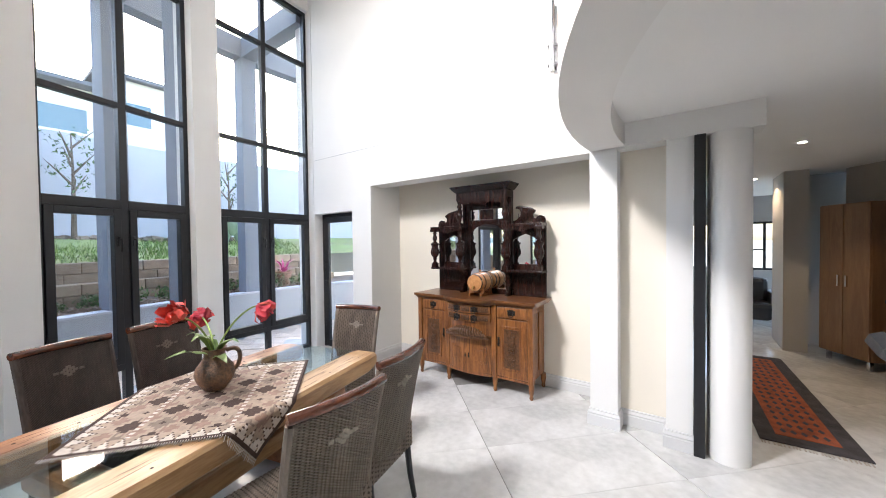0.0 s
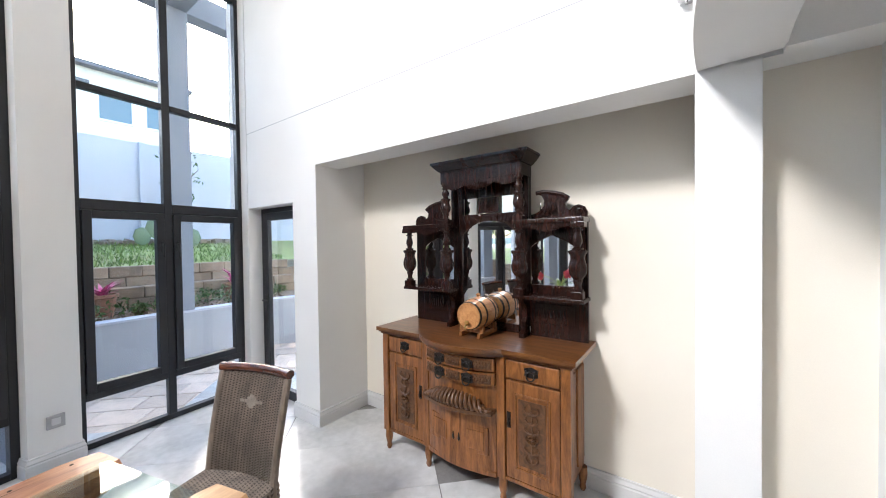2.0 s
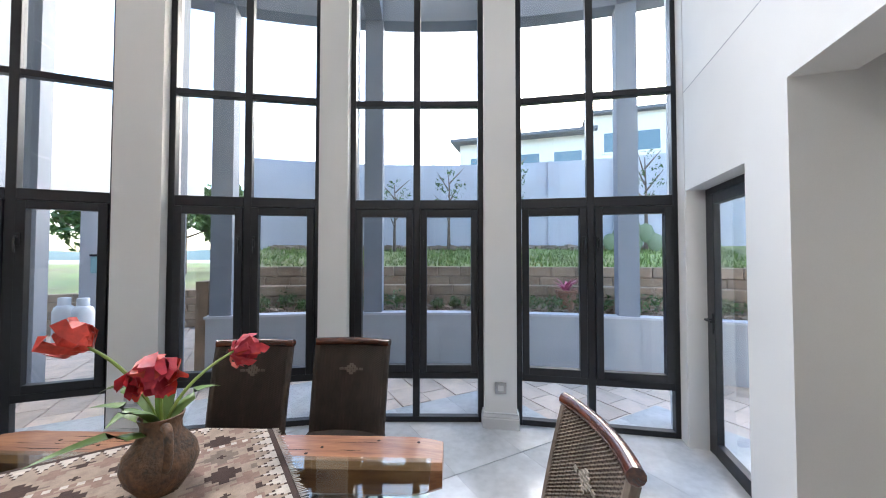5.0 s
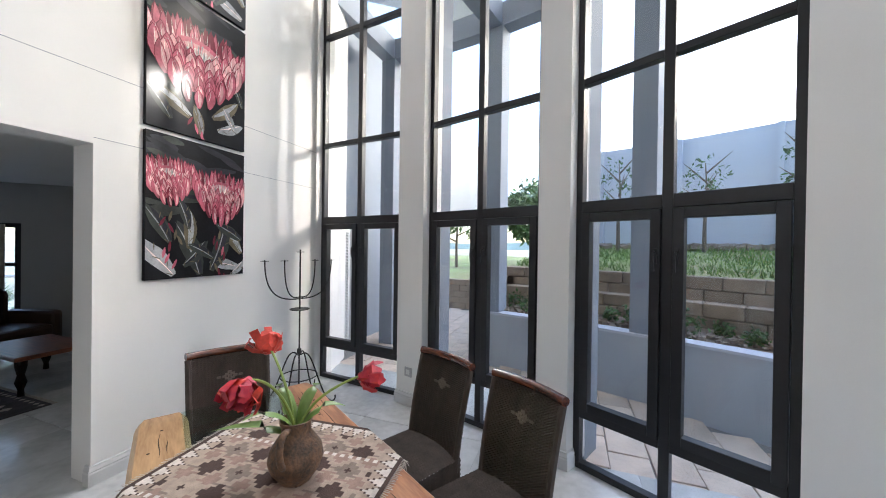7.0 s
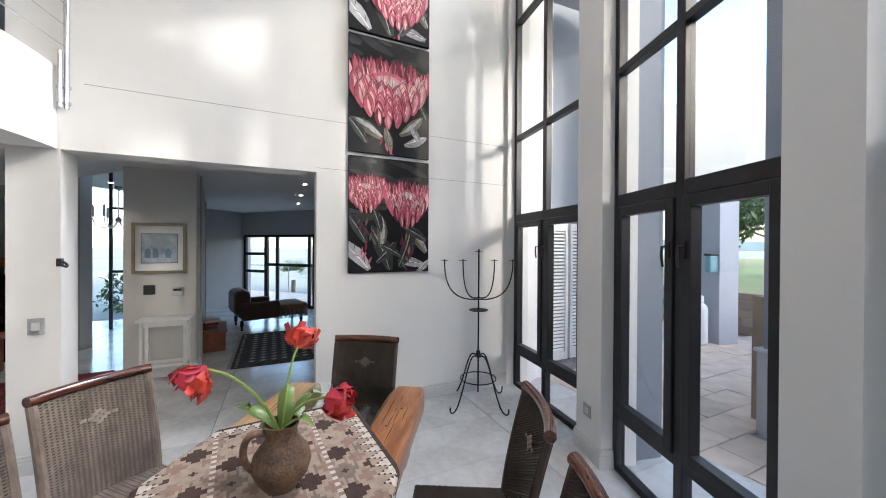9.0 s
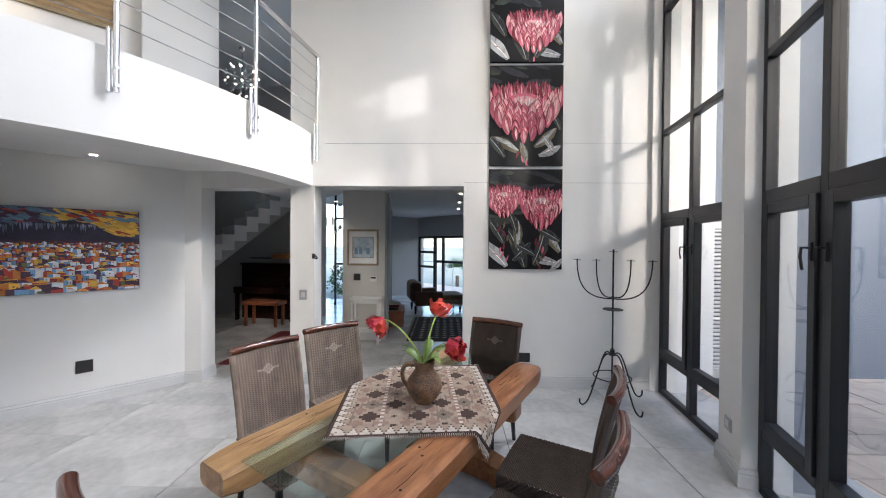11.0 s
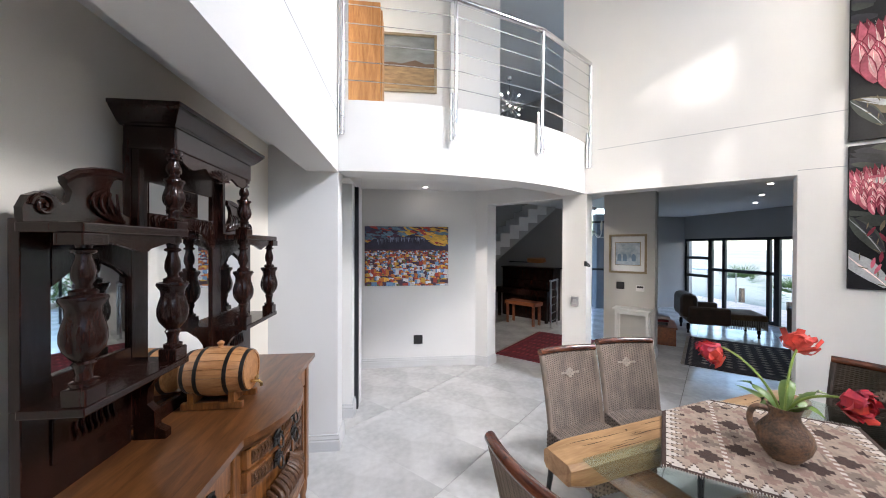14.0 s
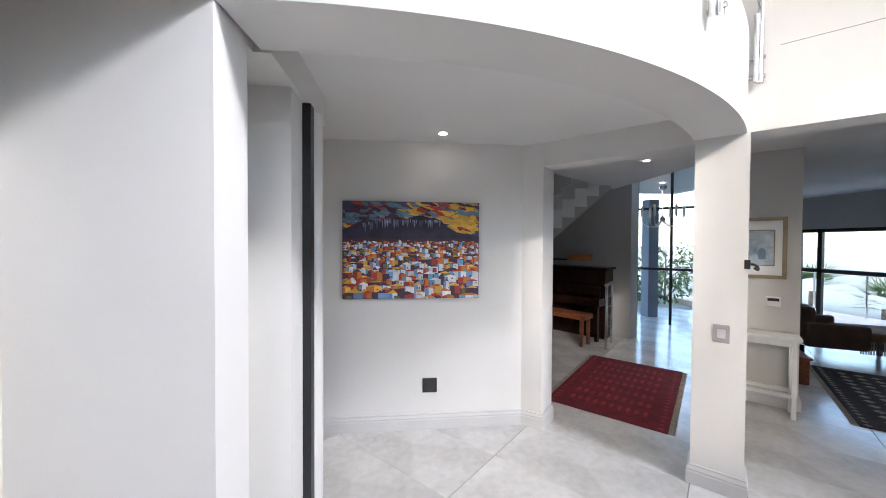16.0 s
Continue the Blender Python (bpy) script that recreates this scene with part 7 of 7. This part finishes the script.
for s in (-1, 1):
    xa, xb = sorted((s * 0.335, s * 0.69))
    part("plinth", B(xa, xb, 0.0, 0.03, 0.155, 0.18, bevel=0.003), OAK, SB)

# overmantel: dark mirror back standing on the sideboard
OM = thing("mirror_overmantel", "dark mahogany carved mirror back with turned columns and a cornice", "mirror cabinet", at=(-0.72, 5.03, 1.0))
YB = 0.435


def column(par, x, y, z0, z1, fat=0.056):
    h = z1 - z0
    # (radius, height, depth of the carved lobes)
    pr = [(0.03, 0, 0), (0.03, 0.1, 0), (0.034, 0.115, 0), (0.034, 0.13, 0), (0.022, 0.14, 0), (0.02, 0.18, 0), (0.026, 0.22, 0), (0.03, 0.235, 0), (0.024, 0.25, 0), (fat * 0.62, 0.275, 0.1), (fat * 0.9, 0.32, 0.16), (fat * 1.02, 0.37, 0.18), (fat * 1.02, 0.42, 0.18), (fat * 0.9, 0.475, 0.16), (fat * 0.78, 0.52, 0.1), (fat * 0.8, 0.565, 0.04), (fat * 1.0, 0.6, 0), (fat * 1.04, 0.612, 0), (fat * 1.0, 0.628, 0), (fat * 0.6, 0.64, 0), (fat * 0.62, 0.66, 0), (0.02, 0.675, 0), (0.02, 0.7, 0), (0.027, 0.72, 0.08), (0.03, 0.755, 0.12), (0.028, 0.8, 0.1), (0.02, 0.85, 0.04), (0.019, 0.875, 0), (0.03, 0.885, 0), (0.03, 0.9, 0), (0.02, 0.91, 0), (0.024, 0.94, 0), (0.032, 0.955, 0), (0.032, 1.0, 0)]
    bm, n = bmesh.new(), 36
    rings = []
    for rad, z, lobe in pr:
        ring = []
        for i in range(n):
            a = 2 * math.pi * i / n
            q = rad * (1 - lobe + lobe * abs(math.cos(3 * a + 2.2 * z)) ** 0.6 * 1.15)
            ring.append(bm.verts.new((x + q * math.cos(a), y + q * math.sin(a), z0 + z * h)))
        rings.append(ring)
    for lo, hi in zip(rings, rings[1:]):
        for i in range(n):
            bm.faces.new((lo[i], lo[(i + 1) % n], hi[(i + 1) % n], hi[i]))
    part("column", bm, MAHOG, par, smooth=True)
    part("column_block", B(x - 0.036, x + 0.036, y - 0.036, y + 0.036, z0 - 0.002, z0 + 0.1 * h, bevel=0.004), MAHOG, par)


for x0, x1, z0, z1 in ((-0.72, -0.33, 0.0, 0.30), (0.33, 0.72, 0.0, 0.30), (-0.24, 0.24, 0.0, 0.06), (-0.72, -0.635, 0.30, 0.84), (0.635, 0.72, 0.30, 0.84), (-0.33, -0.24, 0.06, 1.16), (0.24, 0.33, 0.06, 1.16), (-0.635, -0.33, 0.30, 0.37), (0.33, 0.635, 0.30, 0.37), (-0.635, -0.33, 0.74, 0.84), (0.33, 0.635, 0.74, 0.84), (-0.24, 0.24, 0.85, 0.90), (-0.24, 0.24, 1.03, 1.16)):
    part("back_panel", B(x0, x1, YB, YB + 0.035, z0, z1, bevel=0.003), MAHOG, OM)
MIRROR_ARCH = [(-0.24, 0.06), (0.24, 0.06), (0.24, 0.76), (0.2, 0.78), (0.14, 0.83), (0.0, 0.85), (-0.14, 0.83), (-0.2, 0.78), (-0.24, 0.76)]
part("mirror", plate(bmesh.new(), MIRROR_ARCH, 0.006, pose(0, YB + 0.012, 0)), MIRROR, OM, "tall arched bevelled mirror")
for s in (-1, 1):
    part("spandrel", plate(bmesh.new(), [(s * 0.24, 0.74), (s * 0.22, 0.76), (s * 0.15, 0.815), (s * 0.08, 0.838), (0, 0.846), (0, 0.9), (s * 0.24, 0.9)], 0.02, pose(0, YB - 0.004, 0)), MAHOG, OM)
    bm = bmesh.new()
    for k in range(5):
        x = s * (0.06 + 0.035 * k)
        tube(bm, bez((x, YB - 0.006, 0.86 - 0.012 * k), (x + s * 0.02, YB - 0.014, 0.87), (x + s * 0.03, YB - 0.014, 0.88), (x + s * 0.01, YB - 0.006, 0.893), 5), 0.007, 6, 0.003)
    part("carving", bm, MAHOG, OM, smooth=True)
    part("mirror", plate(bmesh.new(), [(s * 0.335, 0.37), (s * 0.63, 0.37), (s * 0.63, 0.64), (s * 0.56, 0.69), (s * 0.483, 0.735), (s * 0.4, 0.69), (s * 0.335, 0.64)], 0.006, pose(0, YB + 0.014, 0)), MIRROR, OM, "small shaped side mirror")
    part("mirror_surround", plate(bmesh.new(), [(s * 0.332, 0.64), (s * 0.38, 0.675), (s * 0.483, 0.722), (s * 0.585, 0.675), (s * 0.634, 0.64), (s * 0.634, 0.76), (s * 0.332, 0.76)], 0.012, pose(0, YB - 0.002, 0)), MAHOG, OM)
    part("mirror", B(min(s * 0.11, s * 0.22), max(s * 0.11, s * 0.22), YB + 0.01, YB + 0.016, 0.9, 1.03), MIRROR, OM)
    # shelves and their columns
    xa, xb = sorted((s * 0.262, s * 0.735))
    part("shelf", B(xa, xb, YB - 0.19, YB, 0.285, 0.31, bevel=0.004), MAHOG, OM)
    part("shelf", B(xa, xb, YB - 0.19, YB, 0.80, 0.83, bevel=0.005), MAHOG, OM)
    part("apron", plate(bmesh.new(), [(xa + 0.05, 0.80), (xb - 0.05, 0.80), (xb - 0.05, 0.765), (xb - 0.1, 0.775), ((xa + xb) / 2 + 0.05, 0.755), ((xa + xb) / 2, 0.74), ((xa + xb) / 2 - 0.05, 0.755), (xa + 0.1, 0.775), (xa + 0.05, 0.765)], 0.014, pose(0, YB - 0.175, 0)), MAHOG, OM)
    for x in (s * 0.305, s * 0.69):
        column(OM, x, YB - 0.15, 0.31, 0.80)
    column(OM, s * 0.305, YB - 0.155, 0.83, 1.14, 0.04)
    part("bracket", plate(bmesh.new(), [(0.0, 0.0), (-0.13, 0.0), (-0.13, 0.03), (-0.09, 0.05), (-0.085, 0.11), (-0.055, 0.14), (-0.06, 0.2), (-0.09, 0.24), (-0.16, 0.285), (0.0, 0.285)], 0.035, Matrix.Translation((s * 0.305 + 0.0175, YB, 0)) @ pose(0, 0, 0, 0, 0, 90)), MAHOG, OM)
    part("side_panel", B(min(s * 0.298, s * 0.328), max(s * 0.298, s * 0.328), YB - 0.03, YB, 0.83, 1.16, bevel=0.003), MAHOG, OM)
    part("base_panel", B(min(s * 0.36, s * 0.64), max(s * 0.36, s * 0.64), YB - 0.008, YB, 0.1, 0.24, bevel=0.005), MAHOG, OM)
    bm = bmesh.new()
    for k in range(7):
        x = s * (0.43 + 0.023 * k)
        tube(bm, bez((x, YB - 0.012, 0.14), (x + 0.014, YB - 0.018, 0.15), (x - 0.014, YB - 0.018, 0.18), (x, YB - 0.012, 0.2), 6), 0.008, 6, 0.004)
    part("carving", bm, MAHOG, OM, smooth=True)
    # scrolled crest over the side shelf
    crest = [(0.345, 0.83), (0.72, 0.83), (0.722, 0.87), (0.705, 0.905), (0.668, 0.922), (0.632, 0.914), (0.61, 0.888), (0.588, 0.9), (0.578, 0.935), (0.602, 0.962), (0.56, 0.99), (0.5, 1.008), (0.43, 1.018), (0.385, 1.016), (0.42, 0.998), (0.438, 0.965), (0.433, 0.93), (0.41, 0.897), (0.375, 0.878), (0.345, 0.87)]
    bm = plate(bmesh.new(), [(s * x, z) for x, z in crest], 0.024, pose(0, YB - 0.01, 0))
    part("crest", bm, MAHOG, OM)
    bm = tube(bmesh.new(), [(s * (0.668 + 0.034 * math.cos(a) * (1 - a / 12)), YB - 0.014, 0.88 + 0.034 * math.sin(a) * (1 - a / 12)) for a in (k * 0.5 for k in range(22))], 0.006, 6)
    for k in range(4):
        tube(bm, bez((s * 0.38, YB - 0.012, 0.85), (s * (0.42 + 0.04 * k), YB - 0.022, 0.86), (s * (0.42 + 0.04 * k), YB - 0.02, 0.93), (s * (0.41 + 0.025 * k), YB - 0.012, 0.95), 6), 0.008, 6, 0.004)
    part("carving", bm, MAHOG, OM, smooth=True)
    part("crest_cap", tube(bmesh.new(), [(s * x, YB - 0.006, z) for x, z in ((0.38, 1.02), (0.43, 1.025), (0.5, 1.014), (0.56, 0.996), (0.605, 0.966))], 0.015, 8), MAHOG, OM, smooth=True)
    part("shelf_end", B(min(s * 0.655, s * 0.74), max(s * 0.655, s * 0.74), YB - 0.194, YB - 0.11, 0.765, 0.8, bevel=0.004), MAHOG, OM)
part("carved_tile", B(-0.09, 0.09, YB - 0.012, YB, 0.905, 1.025, bevel=0.004), MAHOG, OM)
part("carving", acanthus(bmesh.new(), 0, 0.965, 0.08, 0.09, YB - 0.014, 3), MAHOG, OM, smooth=True)
part("frieze", B(-0.335, 0.335, YB - 0.185, YB + 0.03, 1.14, 1.23, bevel=0.006), MAHOG, OM)
ap = [(-0.3, 1.14)] + [(x, 1.115 - 0.03 * math.cos(x / 0.33 * math.pi * 1.5) ** 2 - 0.02 * (abs(x) < 0.1)) for x in (-0.28 + 0.04 * i for i in range(15))] + [(0.3, 1.14)]
part("apron", plate(bmesh.new(), ap, 0.016, pose(0, YB - 0.178, 0)), MAHOG, OM)
bm = bmesh.new()
for i in range(9):
    a = (i - 4) * 0.36
    tube(bm, [(0, YB - 0.185, 1.078), (math.sin(a) * 0.05, YB - 0.192, 1.08 + math.cos(a) * 0.03), (math.sin(a) * 0.085, YB - 0.185, 1.082 + math.cos(a) * 0.045)], 0.007, 6, 0.004)
part("carving", bm, MAHOG, OM, smooth=True)
bm = bmesh.new()
steps_ = ((1.23, 0.012), (1.235, 0.016), (1.24, 0.025), (1.262, 0.045), (1.282, 0.062), (1.29, 0.066), (1.29, 0.072), (1.306, 0.072))
rows = [[bm.verts.new(v) for v in ((-0.325 - o, YB + 0.04, z), (-0.325 - o, YB - 0.17 - o, z), (0.325 + o, YB - 0.17 - o, z), (0.325 + o, YB + 0.04, z))] for z, o in steps_]
for a, b in zip(rows, rows[1:]):
    for k in range(4):
        bm.faces.new((a[k], a[(k + 1) % 4], b[(k + 1) % 4], b[k]))
bm.faces.new(rows[0][::-1]), bm.faces.new(rows[-1])
part("cornice", bm, MAHOG, OM)

# small oak barrel on its cradle
BARREL = wood("barrel_oak", (0.33, 0.14, 0.045), (0.52, 0.26, 0.1), 0.4, (10, 1.2, 10), 3.0, 0.15)
bl = thing("oak_barrel", "small oak barrel with dark hoops and brass tap", "barrel", at=(-0.725, 5.305, 1.0))
bl.scale = (1.14, 1.02, 1.14)
RB = 0.1


def brad(t):
    return RB * (1 - 0.2 * (2 * t - 1) ** 2)


for i in range(18):
    bm = bmesh.new()
    a0, a1 = 2 * math.pi * i / 18 + 0.012, 2 * math.pi * (i + 1) / 18 - 0.012
    rows = []
    for j in range(9):
        t = j / 8
        r, y = brad(t), -0.14 + 0.28 * t
        rows.append([bm.verts.new((r * math.cos(a), y, r * math.sin(a))) for a in (a0, (a0 + a1) / 2, a1)] + [bm.verts.new(((r - 0.008) * math.cos(a), y, (r - 0.008) * math.sin(a))) for a in (a1, a0)])
    for p, q in zip(rows, rows[1:]):
        for k in range(5):
            bm.faces.new((p[k], p[(k + 1) % 5], q[(k + 1) % 5], q[k]))
    bm.faces.new(rows[0]), bm.faces.new(rows[-1][::-1])
    bmesh.ops.translate(bm, verts=bm.verts, vec=(0, 0, 0.135))
    part("stave", bm, BARREL, bl)
for t in (0.03, 0.26, 0.7, 0.92):
    y = -0.14 + 0.28 * t
    bm = bmesh.new()
    rows = [[bm.verts.new((r * math.cos(q * math.pi / 15), h_, r * math.sin(q * math.pi / 15))) for q in range(30)] for r, h_ in ((brad(t) + 0.0025, -0.008), (brad(t + 0.03) + 0.0025, 0.008), (brad(t + 0.03) - 0.001, 0.008), (brad(t) - 0.001, -0.008))]
    for p, q in zip(rows, rows[1:] + rows[:1]):
        for k in range(30):
            bm.faces.new((p[k], p[(k + 1) % 30], q[(k + 1) % 30], q[k]))
    bmesh.ops.translate(bm, verts=bm.verts, vec=(0, y + 0.005, 0.135))
    part("hoop", bm, IRON, bl, smooth=True)
for y in (-0.131, 0.131):
    bm = lathe(bmesh.new(), [(brad(0.05) - 0.004, -0.004), (brad(0.05) - 0.004, 0.004)], None, 30, "y")
    bmesh.ops.translate(bm, verts=bm.verts, vec=(0, y, 0.135))
    part("head", bm, BARREL, bl)
BRASS = material("brass", (0.5, 0.33, 0.12), 0.3, metal=1.0, var=0.15, bump=0.05)
tp = part("tap", tube(bmesh.new(), [(0, -0.13, 0.085), (0, -0.17, 0.085), (0, -0.18, 0.075), (0, -0.18, 0.062)], 0.007, 8), BRASS, bl, "small brass tap", smooth=True)
part("tap_key", B(-0.014, 0.014, -0.163, -0.155, 0.092, 0.108, bevel=0.002), BRASS, tp)
bm = lathe(bmesh.new(), [(0.013, 0.222), (0.013, 0.236), (0.009, 0.24), (0.016, 0.252), (0.006, 0.26)], None, 12)
part("bung", bm, BARREL, bl, smooth=True)
for x in (-0.075, 0.055):
    part("cradle_rail", B(x, x + 0.02, -0.13, 0.13, 0.002, 0.03, bevel=0.003), OAK, bl)
for y in (-0.1, 0.07):
    part("cradle_rest", plate(bmesh.new(), [(-0.085, 0.03), (0.085, 0.03), (0.085, 0.075), (0.05, 0.056), (0, 0.044), (-0.05, 0.056), (-0.085, 0.075)], 0.025, pose(0, y, 0)), OAK, bl)

OM.matrix_basis = OM.matrix_basis @ Matrix.Translation((0, YB + 0.03, 0)) @ Matrix.Diagonal((1, 0.88, 0.985, 1)) @ Matrix.Translation((0, -YB - 0.03, 0))
